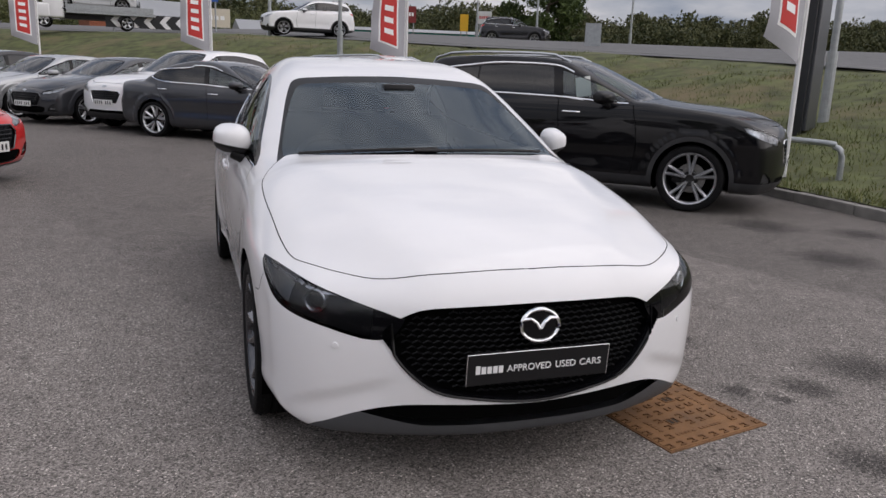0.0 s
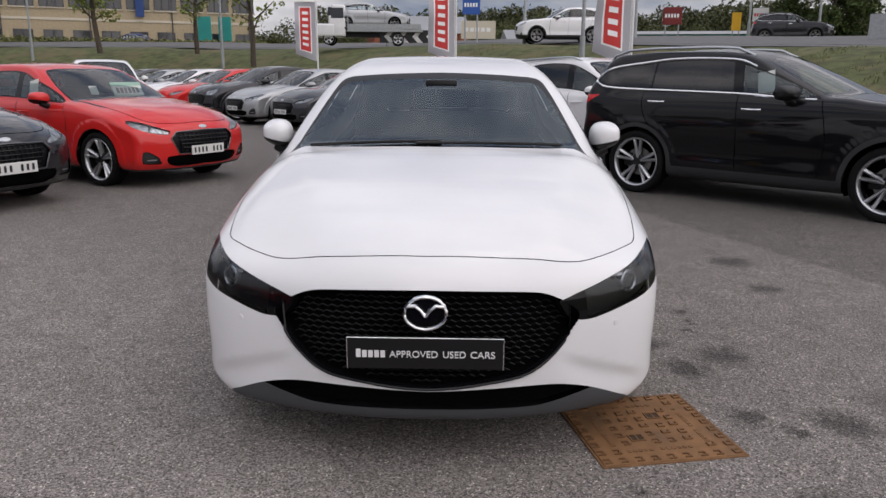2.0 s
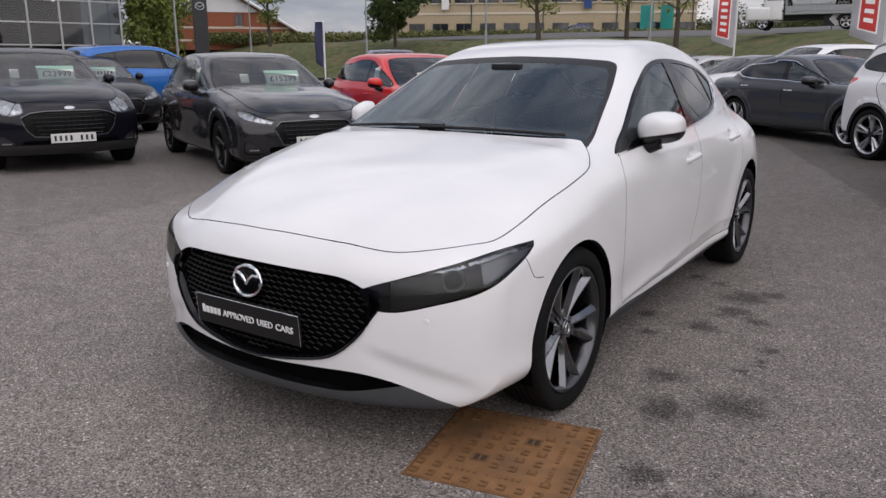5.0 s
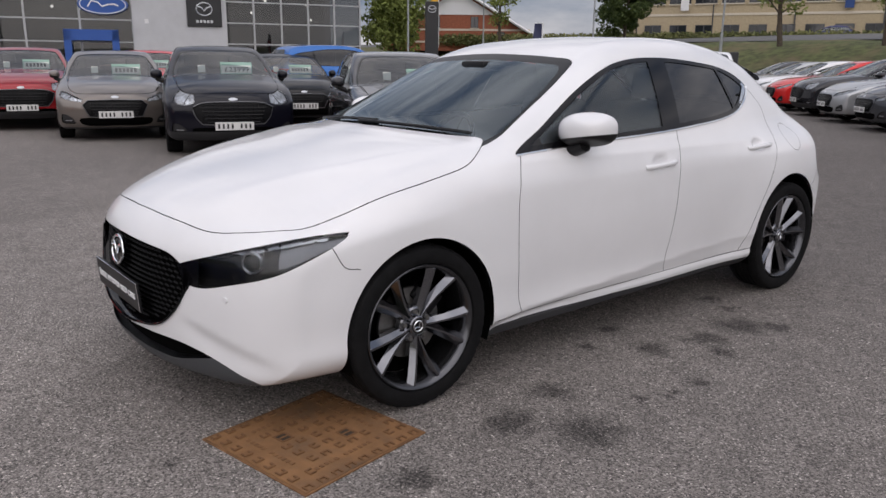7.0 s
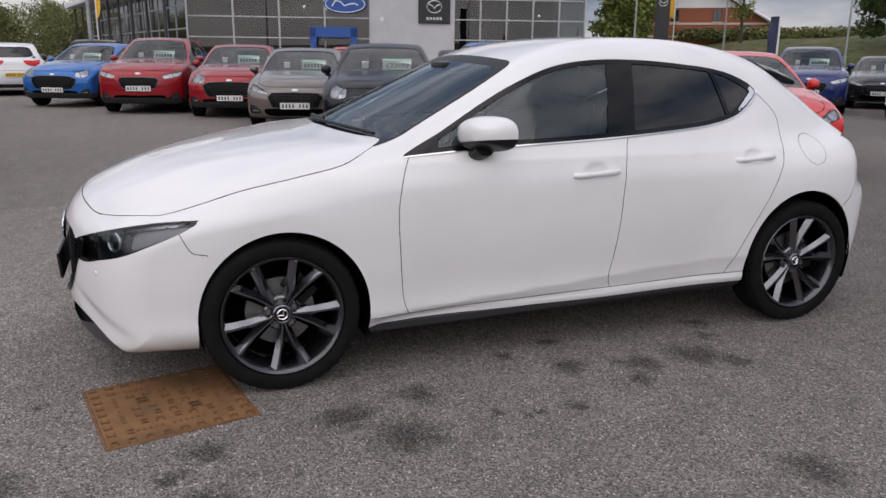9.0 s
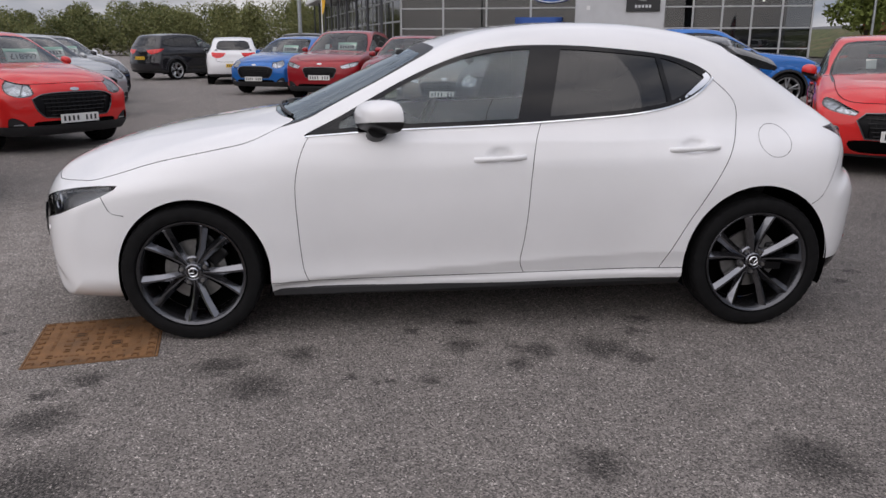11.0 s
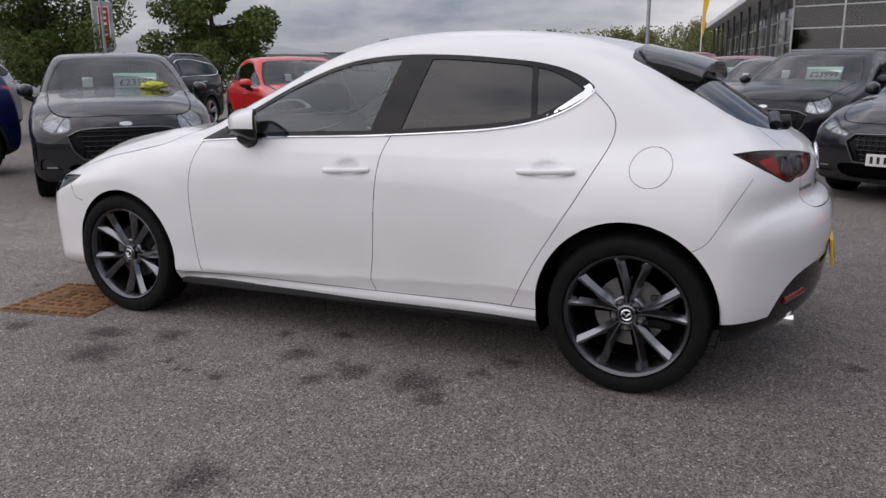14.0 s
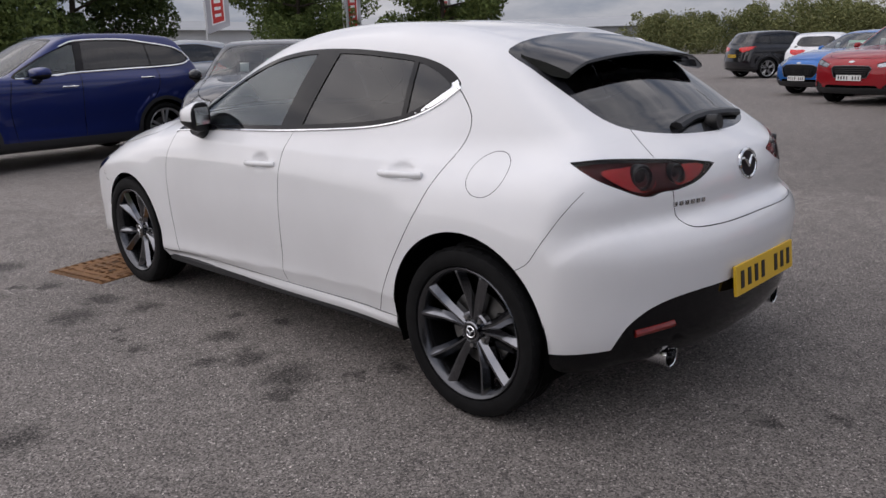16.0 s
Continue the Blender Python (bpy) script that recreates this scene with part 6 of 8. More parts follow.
def asphalt():
    m = bpy.data.materials.new("worn_tarmac")
    m.use_nodes = True
    nt = m.node_tree
    b = nt.nodes["Principled BSDF"]
    b.inputs["Roughness"].default_value = 0.85
    b.inputs["Specular IOR Level"].default_value = 0.35
    co = nt.nodes.new("ShaderNodeTexCoord")

    def noise_(scale, detail=4, rough=0.5):
        n = nt.nodes.new("ShaderNodeTexNoise")
        n.inputs["Scale"].default_value, n.inputs["Detail"].default_value, n.inputs["Roughness"].default_value = scale, detail, rough
        nt.links.new(co.outputs["Object"], n.inputs["Vector"])
        return n.outputs["Fac"]

    def ranged(v, a, c, d, e):
        r = nt.nodes.new("ShaderNodeMapRange")
        for k, x in zip(("From Min", "From Max", "To Min", "To Max"), (a, c, d, e)):
            r.inputs[k].default_value = x
        nt.links.new(v, r.inputs["Value"])
        return r.outputs["Result"]

    def maths(op, p, q):
        n = nt.nodes.new("ShaderNodeMath")
        n.operation = op
        for i, v in enumerate((p, q)):
            if isinstance(v, (int, float)):
                n.inputs[i].default_value = v
            else:
                nt.links.new(v, n.inputs[i])
        return n.outputs[0]

    vo = nt.nodes.new("ShaderNodeTexVoronoi")
    vo.inputs["Scale"].default_value = 165
    nt.links.new(co.outputs["Object"], vo.inputs["Vector"])
    sep = nt.nodes.new("ShaderNodeSeparateColor")
    nt.links.new(vo.outputs["Color"], sep.inputs["Color"])
    pale = ranged(sep.outputs["Green"], 0.90, 0.97, 1.0, 2.2)
    grain = maths("MULTIPLY", ranged(sep.outputs["Red"], 0.0, 1.0, 0.28, 1.62), pale)
    grit = ranged(noise_(420, 3), 0.3, 0.7, 0.5, 1.5)
    mid = ranged(noise_(5.0, 8, 0.7), 0.25, 0.75, 0.78, 1.2)
    big = ranged(noise_(0.22, 3), 0.3, 0.7, 0.88, 1.12)
    tone = maths("MULTIPLY", maths("MULTIPLY", grain, grit), maths("MULTIPLY", mid, big))
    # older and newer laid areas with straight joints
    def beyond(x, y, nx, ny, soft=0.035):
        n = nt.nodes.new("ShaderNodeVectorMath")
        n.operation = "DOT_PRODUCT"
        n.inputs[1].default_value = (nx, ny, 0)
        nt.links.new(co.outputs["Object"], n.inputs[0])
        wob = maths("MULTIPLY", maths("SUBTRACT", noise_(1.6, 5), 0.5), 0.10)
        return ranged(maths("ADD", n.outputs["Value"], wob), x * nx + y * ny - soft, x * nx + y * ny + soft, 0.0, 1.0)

    # two straight joints: pale old tarmac, a middle strip, and the newest, darkest strip by the bank
    middle = beyond(-1.15, 1.6, 0.943, 0.332)
    east = beyond(1.9, 4.6, 0.938, 0.347)
    lane = beyond(-4.45, 2.2, -0.98, -0.19)
    tone = maths("MULTIPLY", tone, maths("MULTIPLY", ranged(middle, 0.0, 1.0, 1.16, 1.02), maths("MULTIPLY", ranged(east, 0.0, 1.0, 1.0, 0.74), ranged(lane, 0.0, 1.0, 1.0, 0.86))))
    # shade towards the car's rear, put into the tarmac colour as a soft gradient
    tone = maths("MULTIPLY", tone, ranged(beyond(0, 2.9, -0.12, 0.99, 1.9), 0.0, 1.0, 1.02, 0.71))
    # oily spots
    spots = None
    warp = nt.nodes.new("ShaderNodeTexNoise")
    warp.inputs["Scale"].default_value = 14.0
    warp.inputs["Detail"].default_value = 9
    warp.inputs["Roughness"].default_value = 0.68
    nt.links.new(co.outputs["Object"], warp.inputs["Vector"])
    off = nt.nodes.new("ShaderNodeVectorMath")
    off.operation = "SUBTRACT"
    off.inputs[1].default_value = (0.5, 0.5, 0.5)
    nt.links.new(warp.outputs["Color"], off.inputs[0])
    sc = nt.nodes.new("ShaderNodeVectorMath")
    sc.operation = "SCALE"
    sc.inputs["Scale"].default_value = 0.26
    nt.links.new(off.outputs["Vector"], sc.inputs[0])
    add = nt.nodes.new("ShaderNodeVectorMath")
    nt.links.new(co.outputs["Object"], add.inputs[0])
    nt.links.new(sc.outputs["Vector"], add.inputs[1])
    flat = nt.nodes.new("ShaderNodeVectorMath")
    flat.operation = "MULTIPLY"
    flat.inputs[1].default_value = (1, 1, 0)
    nt.links.new(add.outputs["Vector"], flat.inputs[0])
    for x, y, r in STAINS:
        d = nt.nodes.new("ShaderNodeVectorMath")
        d.operation = "DISTANCE"
        d.inputs[1].default_value = (x, y, 0)
        nt.links.new(flat.outputs["Vector"], d.inputs[0])
        s = ranged(d.outputs["Value"], r * 0.45, r * 1.45, 1.0, 0.0)
        spots = s if spots is None else maths("MAXIMUM", spots, s)
    # the oil lies in the pores: bare chippings show through, and specks stray round each spot
    pores = ranged(noise_(85, 5, 0.65), 0.36, 0.62, 0.25, 1.25)
    oily = maths("MINIMUM", maths("MULTIPLY", spots, pores), 1.0)
    tone = maths("MULTIPLY", tone, ranged(oily, 0.0, 1.0, 1.0, 0.20))
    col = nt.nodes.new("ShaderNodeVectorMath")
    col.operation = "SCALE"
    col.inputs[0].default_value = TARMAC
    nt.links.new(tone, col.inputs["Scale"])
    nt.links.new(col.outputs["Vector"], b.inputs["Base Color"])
    bp = nt.nodes.new("ShaderNodeBump")
    bp.inputs["Strength"].default_value = 0.5
    bp.inputs["Distance"].default_value = 0.006
    nt.links.new(maths("ADD", grain, grit), bp.inputs["Height"])
    nt.links.new(bp.outputs["Normal"], b.inputs["Normal"])
    return m


def foliage(name, dark, light, scale=0.6):
    """Leaves: tone differs from clump to clump."""
    m = bpy.data.materials.new(name)
    m.use_nodes = True
    nt = m.node_tree
    b = nt.nodes["Principled BSDF"]
    b.inputs["Roughness"].default_value = 0.7
    b.inputs["Specular IOR Level"].default_value = 0.25
    g = nt.nodes.new("ShaderNodeNewGeometry")
    co = nt.nodes.new("ShaderNodeTexCoord")
    n = nt.nodes.new("ShaderNodeTexNoise")
    n.inputs["Scale"].default_value = scale
    nt.links.new(co.outputs["Object"], n.inputs["Vector"])
    a = nt.nodes.new("ShaderNodeMath")
    a.operation = "ADD"
    nt.links.new(g.outputs["Random Per Island"], a.inputs[0])
    nt.links.new(n.outputs["Fac"], a.inputs[1])
    r = nt.nodes.new("ShaderNodeMapRange")
    r.inputs["From Min"].default_value, r.inputs["From Max"].default_value = 0.35, 1.3
    nt.links.new(a.outputs[0], r.inputs["Value"])
    mx = nt.nodes.new("ShaderNodeMix")
    mx.data_type = "RGBA"
    mx.inputs["A"].default_value, mx.inputs["B"].default_value = (*dark, 1), (*light, 1)
    nt.links.new(r.outputs["Result"], mx.inputs["Factor"])
    nt.links.new(mx.outputs["Result"], b.inputs["Base Color"])
    return m


M.update({
    "tarmac": asphalt(),
    "road": material("road_tarmac", (0.12, 0.12, 0.12), rough=0.9, vary=0.15, scale=3, bump=0.2, bump_scale=120),
    "grass": material("rough_grass", (0.072, 0.082, 0.026), rough=0.95, vary=0.5, scale=2.2, bump=0.9, bump_scale=14, stain=(0.135, 0.105, 0.052), stain_scale=0.5),
    "blade": foliage("grass_blades", (0.060, 0.085, 0.022), (0.16, 0.165, 0.06), 0.8),
    "kerb": material("kerb_concrete", (0.20, 0.19, 0.175), rough=0.9, vary=0.2, scale=5, per_piece=0.15),
    "leaf_dark": foliage("dark_leaves", (0.022, 0.040, 0.014), (0.075, 0.105, 0.030)),
    "leaf_mid": foliage("green_leaves", (0.045, 0.075, 0.020), (0.14, 0.18, 0.05)),
    "leaf_young": foliage("pale_leaves", (0.09, 0.12, 0.025), (0.20, 0.24, 0.06)),
    "leaf_wood": foliage("far_wood_leaves", (0.028, 0.040, 0.018), (0.092, 0.095, 0.040), 0.05),
    "bark": material("bark", (0.07, 0.055, 0.04), rough=0.95, vary=0.3, scale=8, bump=0.5, bump_scale=30),
    "rust": material("rusted_iron", (0.225, 0.112, 0.045), rough=0.85, vary=0.22, scale=9, bump=0.25, bump_scale=160, stain=(0.13, 0.075, 0.04), stain_scale=5),
    "galv": material("galvanised_steel", (0.36, 0.38, 0.39), rough=0.45, metal=0.6, vary=0.12, scale=9),
    "cloth_grey": material("pale_grey_flag_cloth", (0.40, 0.40, 0.43), rough=0.85, vary=0.06, scale=3),
    "cloth_red": material("red_flag_print", (0.55, 0.045, 0.04), rough=0.8),
    "cloth_yellow": material("yellow_flag_cloth", (0.75, 0.42, 0.03), rough=0.8),
    "cloth_navy": material("navy_flag_cloth", (0.03, 0.035, 0.08), rough=0.8),
    "white_sign": material("white_sign_paint", (0.75, 0.75, 0.75), rough=0.5, vary=0.05, scale=2),
    "black_sign": material("black_sign_panel", (0.015, 0.016, 0.018), rough=0.35, vary=0.1, scale=1),
    "blue_sign": material("blue_sign_enamel", (0.02, 0.09, 0.36), rough=0.4),
    "teal": material("teal_banner", (0.02, 0.30, 0.27), rough=0.6, vary=0.1, scale=1),
    "clad_white": material("white_wall_cladding", (0.72, 0.73, 0.74), rough=0.5, vary=0.05, scale=0.7),
    "clad_grey": material("grey_roof_cladding", (0.28, 0.29, 0.30), rough=0.5, vary=0.08, scale=0.4),
    "frame_grey": material("grey_window_frames", (0.42, 0.43, 0.44), rough=0.4, metal=0.4),
    "shop_glass": material("dark_shop_glass", (0.016, 0.018, 0.019), rough=0.06, spec=0.8),
    "pane_dark": material("dark_window_pane", (0.02, 0.023, 0.028), rough=0.08, spec=0.8),
    "tan_brick": material("tan_brick_wall", (0.44, 0.36, 0.24), rough=0.9, vary=0.1, scale=6, bump=0.2, bump_scale=30),
    "red_brick": material("red_brick_wall", (0.30, 0.10, 0.055), rough=0.9, vary=0.15, scale=6, bump=0.2, bump_scale=30),
    "slate_roof": material("grey_slate_roof", (0.10, 0.105, 0.115), rough=0.8, vary=0.15, scale=3),
    "cream": material("cream_band", (0.62, 0.56, 0.46), rough=0.8),
    "yellow_cloth": material("yellow_cloth", (0.52, 0.52, 0.07), rough=0.9, vary=0.15, scale=20),
    "lamp_glow": None,
})
glow = bpy.data.materials.new("showroom_lamp")
glow.use_nodes = True
gb_ = glow.node_tree.nodes["Principled BSDF"]
gb_.inputs["Emission Color"].default_value = (1.0, 0.93, 0.82, 1)
gb_.inputs["Emission Strength"].default_value = 6.0
M["lamp_glow"] = glow

# The lot's edge, where the grass begins.
EDGE = openline([(6.05, -90), (6.05, -40), (6.05, -10), (6.05, 4), (5.9, 11), (4.4, 16.6), (-0.6, 22.0), (-9.0, 31.5), (-16.5, 38.0), (-26.0, 39.5), (-42.0, 38.5), (-70, 40), (-110, 45)], 6)


def edge_frame():
    p = EDGE
    d = np.gradient(p, axis=0)
    d /= np.linalg.norm(d, axis=1, keepdims=True)
    n = np.stack([d[:, 1], -d[:, 0]], 1)
    return p, n


def bank_top(p):
    return float(np.interp(p[1], [-20, 3, 9, 18, 30], [0.9, 1.05, 1.35, 2.2, 2.65])) if p[0] > -20 else 2.75


def bank_z(p, d):
    t = min(max(d / 10.5, 0), 1)
    z = 0.13 + bank_top(p) * (t * t * (3 - 2 * t))
    return z + 0.09 * min(max(d - 12.6, 0), 7.0) + max(d - 60, 0) * 0.02


def strip(name, ds, lift, mat, rough=0.0, s0=0, s1=None):
    p, n = edge_frame()
    bm = bmesh.new()
    rows = []
    for i in range(len(p))[s0:s1]:
        row = []
        for d in ds:
            q = p[i] + n[i] * d
            if d > 30:
                q = p[i] + (n[i] * 0.75 + np.array((0.35, 0.55)) * 0.4) * d
            z = bank_z(p[i], d) + lift + (rough * noise.noise(Vector((q[0] * 0.35, q[1] * 0.35, 0))) * min(1, d) if rough else 0)
            row.append(bm.verts.new((q[0], q[1], z)))
        rows.append(row)
    for u, w in zip(rows, rows[1:]):
        for k in range(len(ds) - 1):
            bm.faces.new((u[k], u[k + 1], w[k + 1], w[k]))
    bmesh.ops.recalc_face_normals(bm, faces=bm.faces)
    return smooth(part(name, bm, mat, None), 60)


bm = bmesh.new()
bmesh.ops.create_grid(bm, x_segments=2, y_segments=2, size=1500)
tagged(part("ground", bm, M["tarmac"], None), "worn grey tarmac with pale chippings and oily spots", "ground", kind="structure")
tagged(strip("grass_bank", [0.14, 0.5, 1, 1.6, 2.4, 3.4, 4.6, 6, 7.4, 8.8, 10.2, 11.8, 14, 18, 22, 30, 60, 140, 400, 900], 0.0, M["grass"], 0.16), "rough green and straw-coloured grass bank above the lot", "grass", kind="structure")
tagged(strip("road", [12.6, 14.5, 17, 19.6], 0.10, M["road"]), "grey tarmac road along the top of the bank", "road", kind="structure")
tagged(strip("road_kerb", [12.25, 12.3, 12.58, 12.6], 0.17, M["kerb"]), "pale concrete kerb beside the road", "kerb", kind="structure")


def kerb_line():
    p, n = edge_frame()
    keep = (p[:, 1] > -14) & (p[:, 1] < 24)
    p, n = p[keep], n[keep]
    seg = np.linalg.norm(np.diff(p, axis=0), axis=1)
    s = np.r_[0, np.cumsum(seg)]
    base = thing("kerb", pose(0, 0, 0), "worn concrete kerb stones between tarmac and grass", "kerb", kind="structure")
    bm = boxed(-0.452, -0.065, -0.1, 0.452, 0.065, 0.115, 0.018)
    me = bpy.data.meshes.new("kerb_stone")
    bm.to_mesh(me)
    bm.free()
    me.materials.append(M["kerb"])
    for k in range(int(s[-1] / 0.915)):
        a = (k + 0.5) * 0.915
        x, y = np.interp(a, s, p[:, 0]), np.interp(a, s, p[:, 1])
        x2, y2 = np.interp(a + 0.1, s, p[:, 0]), np.interp(a + 0.1, s, p[:, 1])
        o = new("kerb_stone", me)
        o.parent = base
        yaw = math.degrees(math.atan2(y2 - y, x2 - x))
        o.matrix_basis = pose(x + 0.07 * math.sin(radians(yaw)), y - 0.07 * math.cos(radians(yaw)), random.uniform(-0.006, 0.006), 0, 0, yaw + random.uniform(-0.5, 0.5))


kerb_line()


def grass_tufts():
    """Blades on the near part of the bank."""
    rng = np.random.RandomState(3)
    p, n = edge_frame()
    v, f = [], []
    ok = np.where((p[:, 1] > -4) & (p[:, 1] < 30))[0]
    for _ in range(42000):
        i = rng.randint(ok[0], ok[-1])
        t = rng.rand()
        d = 0.16 + rng.rand() ** 1.6 * 9.5
        q = (p[i] * (1 - t) + p[i + 1] * t) + n[i] * d
        z = bank_z(p[i], d) + 0.16 * noise.noise(Vector((q[0] * 0.35, q[1] * 0.35, 0))) * min(1, d) - 0.01
        h = rng.uniform(0.04, 0.13)
        a = rng.rand() * 6.28
        w = rng.uniform(0.006, 0.014)
        lean_ = rng.uniform(-0.6, 0.6, 2) * h
        k = len(v)
        v += [(q[0] - w * math.cos(a), q[1] - w * math.sin(a), z), (q[0] + w * math.cos(a), q[1] + w * math.sin(a), z), (q[0] + lean_[0], q[1] + lean_[1], z + h)]
        f.append((k, k + 1, k + 2))
    me = bpy.data.meshes.new("grass_tufts")
    me.from_pydata(v, [], f)
    me.materials.append(M["blade"])
    tagged(new("grass_tufts", me), "short uneven grass blades on the bank", "grass", kind="stuff")


grass_tufts()


# ---- the iron cover ----
def drain_cover():
    ob = thing("drain_cover", pose(0.853, -0.462, 0.0, 0, 0, 11.5), "rusty square iron drain cover let into the tarmac", "drain cover")
    part("cover_plate", boxed(-0.272, -0.272, -0.02, 0.272, 0.272, 0.006, 0.003), M["rust"], ob)
    for x0, y0, x1, y1 in ((-0.284, -0.284, 0.284, -0.275), (-0.284, 0.275, 0.284, 0.284), (-0.284, -0.275, -0.275, 0.275), (0.275, -0.275, 0.284, 0.275)):
        part("cover_frame", boxed(x0, y0, -0.02, x1, y1, 0.005, 0.001), M["rust_dark"], ob)
    bm = bmesh.new()
    box(bm, -0.016, -0.008, 0.004, 0.016, -0.001, 0.0115)
    box(bm, -0.016, -0.001, 0.004, -0.010, 0.019, 0.0115)
    box(bm, 0.010, -0.001, 0.004, 0.016, 0.019, 0.0115)
    me = bpy.data.meshes.new("raised_tread")
    bm.to_mesh(me)
    bm.free()
    me.materials.append(M["rust_dark"])
    holes = ((-0.072, -0.087), (0.072, 0.087))
    for i in range(9):
        for j in range(9):
            x, y = -0.248 + i * 0.062, -0.248 + j * 0.062
            ring = i in (0, 8) or j in (0, 8)
            lettered = (i in (1, 7) and 2 <= j <= 6) or (j in (1, 7) and 2 <= i <= 6)
            if lettered or any(abs(x - a) < 0.05 and abs(y - b) < 0.05 for a, b in holes):
                continue
            o = new("raised_tread", me)
            o.parent = ob
            o.matrix_basis = pose(x, y, 0, 0, 0, (90 if x + y < 0 else -90) if ring or (i + j) % 2 else (90 if x + y < 0 else 0))
    for x, y in holes:
        bm = bmesh.new()
        for a, b, c, d in ((-0.030, -0.027, 0.030, -0.021), (-0.030, 0.021, 0.030, 0.027), (-0.030, -0.021, -0.024, 0.021), (0.024, -0.021, 0.030, 0.021), (-0.003, -0.021, 0.003, 0.021)):
            box(bm, x + a, y + b, 0.0062, x + c, y + d, 0.0095)
        part("key_rim", bm, M["rust_dark"], ob)
        part("key_hole", boxed(x - 0.022, y - 0.019, 0.0062, x + 0.022, y + 0.019, 0.0072), M["rust_hole"], ob)
    for x, y, w, turn in ((0, -0.186, 0.30, 0), (0, 0.186, 0.26, 0), (-0.186, 0, 0.28, 90), (0.186, 0, 0.32, 90)):
        for k in range(int(w / 0.022)):
            if k % 7 != 5:
                bm = boxed(-w / 2 + k * 0.022, -0.008, 0.006, -w / 2 + k * 0.022 + 0.013, 0.008, 0.0085)
                bm.transform(pose(x, y, 0, 0, 0, turn))
                part("cast_letter", bm, M["rust_dark"], ob)


M["rust_hole"] = material("dark_rust_recess", (0.045, 0.028, 0.016), rough=0.95, vary=0.4, scale=60)
M["rust_dark"] = material("dark_rusted_iron", (0.175, 0.086, 0.034), rough=0.85, vary=0.3, scale=20)
drain_cover()


# ---- flags, posts, signs ----
def flag(x, y, z, yaw, h=4.6, cloth="cloth_grey", w=0.86, ch=2.45, plain=False, name="feather_flag", label="pale grey advertising flag with red printed panel, white pole"):
    ob = thing(name, pose(x, y, z, 0, 0, yaw), label, "flag", "advertising flags")
    bm = bmesh.new()
    cyl(bm, (0, 0, 0), (0, 0, h), 0.038, 0.028, 12)
    part("pole", bm, M["white_sign"], ob)
    bm = bmesh.new()
    cyl(bm, (0, 0, h - 0.06), (-w, 0, h - 0.02), 0.014, 0.012, 8)
    cyl(bm, (-0.05, 0, h - ch), (-0.05, 0, h - 0.05), 0.012, 0.012, 8)
    part("arm", bm, M["white_sign"], ob)

    def wave(u, t):
        return 0.09 * math.sin(5.5 * t + 2.2 * u) * u + 0.05 * math.sin(11 * t + 1.0) * u

    def sheet(u0, u1, t0, t1, off, nm, mat, nu=10, nt_=22):
        bm = bmesh.new()
        rows = []
        for i in range(nu + 1):
            u = u0 + (u1 - u0) * i / nu
            rows.append([bm.verts.new((-0.06 - u * w, wave(u, t0 + (t1 - t0) * j / nt_) + off, h - 0.06 - (t0 + (t1 - t0) * j / nt_) * ch * (1 - 0.13 * u * (t0 + (t1 - t0) * j / nt_)))) for j in range(nt_ + 1)])
        for a, b in zip(rows, rows[1:]):
            for j in range(nt_):
                bm.faces.new((a[j], a[j + 1], b[j + 1], b[j]))
        return smooth(part(nm, bm, mat, ob))

    sheet(0, 1, 0, 1, 0, "cloth", M[cloth])
    if not plain:
        for off in (-0.006, 0.006):
            sheet(0.20, 0.80, 0.075, 0.885, off * 0.6, "printed_border", M["letter_white"], 5)
            sheet(0.25, 0.75, 0.095, 0.865, off, "printed_panel", M["cloth_red"], 5)
            for k in range(6):
                a = 0.16 + k * 0.112
                sheet(0.36, 0.64, a, a + 0.052, off * 2, "printed_bar", M["letter_white"], 3, 3)
    return ob


def bank_height(x, y):
    p, n = edge_frame()
    i = int(np.argmin(np.hypot(p[:, 0] - x, p[:, 1] - y)))
    d = float((np.array((x, y)) - p[i]) @ n[i])
    return bank_z(p[i], d) if d > 0.1 else 0.0


for x, y, yaw in ((7.1, 5.8, 20), (3.9, 14.6, 15), (-0.1, 22.7, 12), (-6.1, 30.6, 10)):
    flag(x, y, bank_height(x, y) - 0.05, yaw, 4.1)
for x, y, yaw in ((-13.0, -23.4, -40), (-23.5, -28.0, -40), (-34.5, -32.0, -45)):
    flag(x, y, 0, yaw)
flag(-43.5, -2.7, 0, 200, 6.0, "cloth_yellow", 0.8, 3.0, True, "yellow_flag", "yellow advertising flag on a pole beside the showroom")
flag(-47.5, 38.0, 2.4, 30, 4.4, "cloth_yellow", 0.6, 2.6, True, "yellow_flag", "narrow yellow flag on the far grass")
flag(-25.5, 27.5, 0.0, 30, 3.3, "cloth_navy", 0.42, 2.3, True, "navy_flag", "narrow navy flag standing among the cars")


def lamp_post(x, y, z, h=8.0, heads=1, r=0.07):
    ob = thing("lamp_post", pose(x, y, z, 0, 0, random.uniform(0, 360)), "galvanised steel street lamp post", "street lamp", "lamp posts")
    bm = bmesh.new()
    cyl(bm, (0, 0, 0), (0, 0, 1.4), r * 1.5, r * 1.4, 14)
    cyl(bm, (0, 0, 1.4), (0, 0, h), r, r * 0.6, 14)
    part("column", bm, M["galv"], ob)
    for k in range(heads):
        s = 1 if k == 0 else -1
        bm = boxed(s * 0.05, -0.12, h - 0.03, s * 0.65, 0.12, h + 0.07, 0.03)
        part("lamp_head", bm, M["galv"], ob)
    return ob


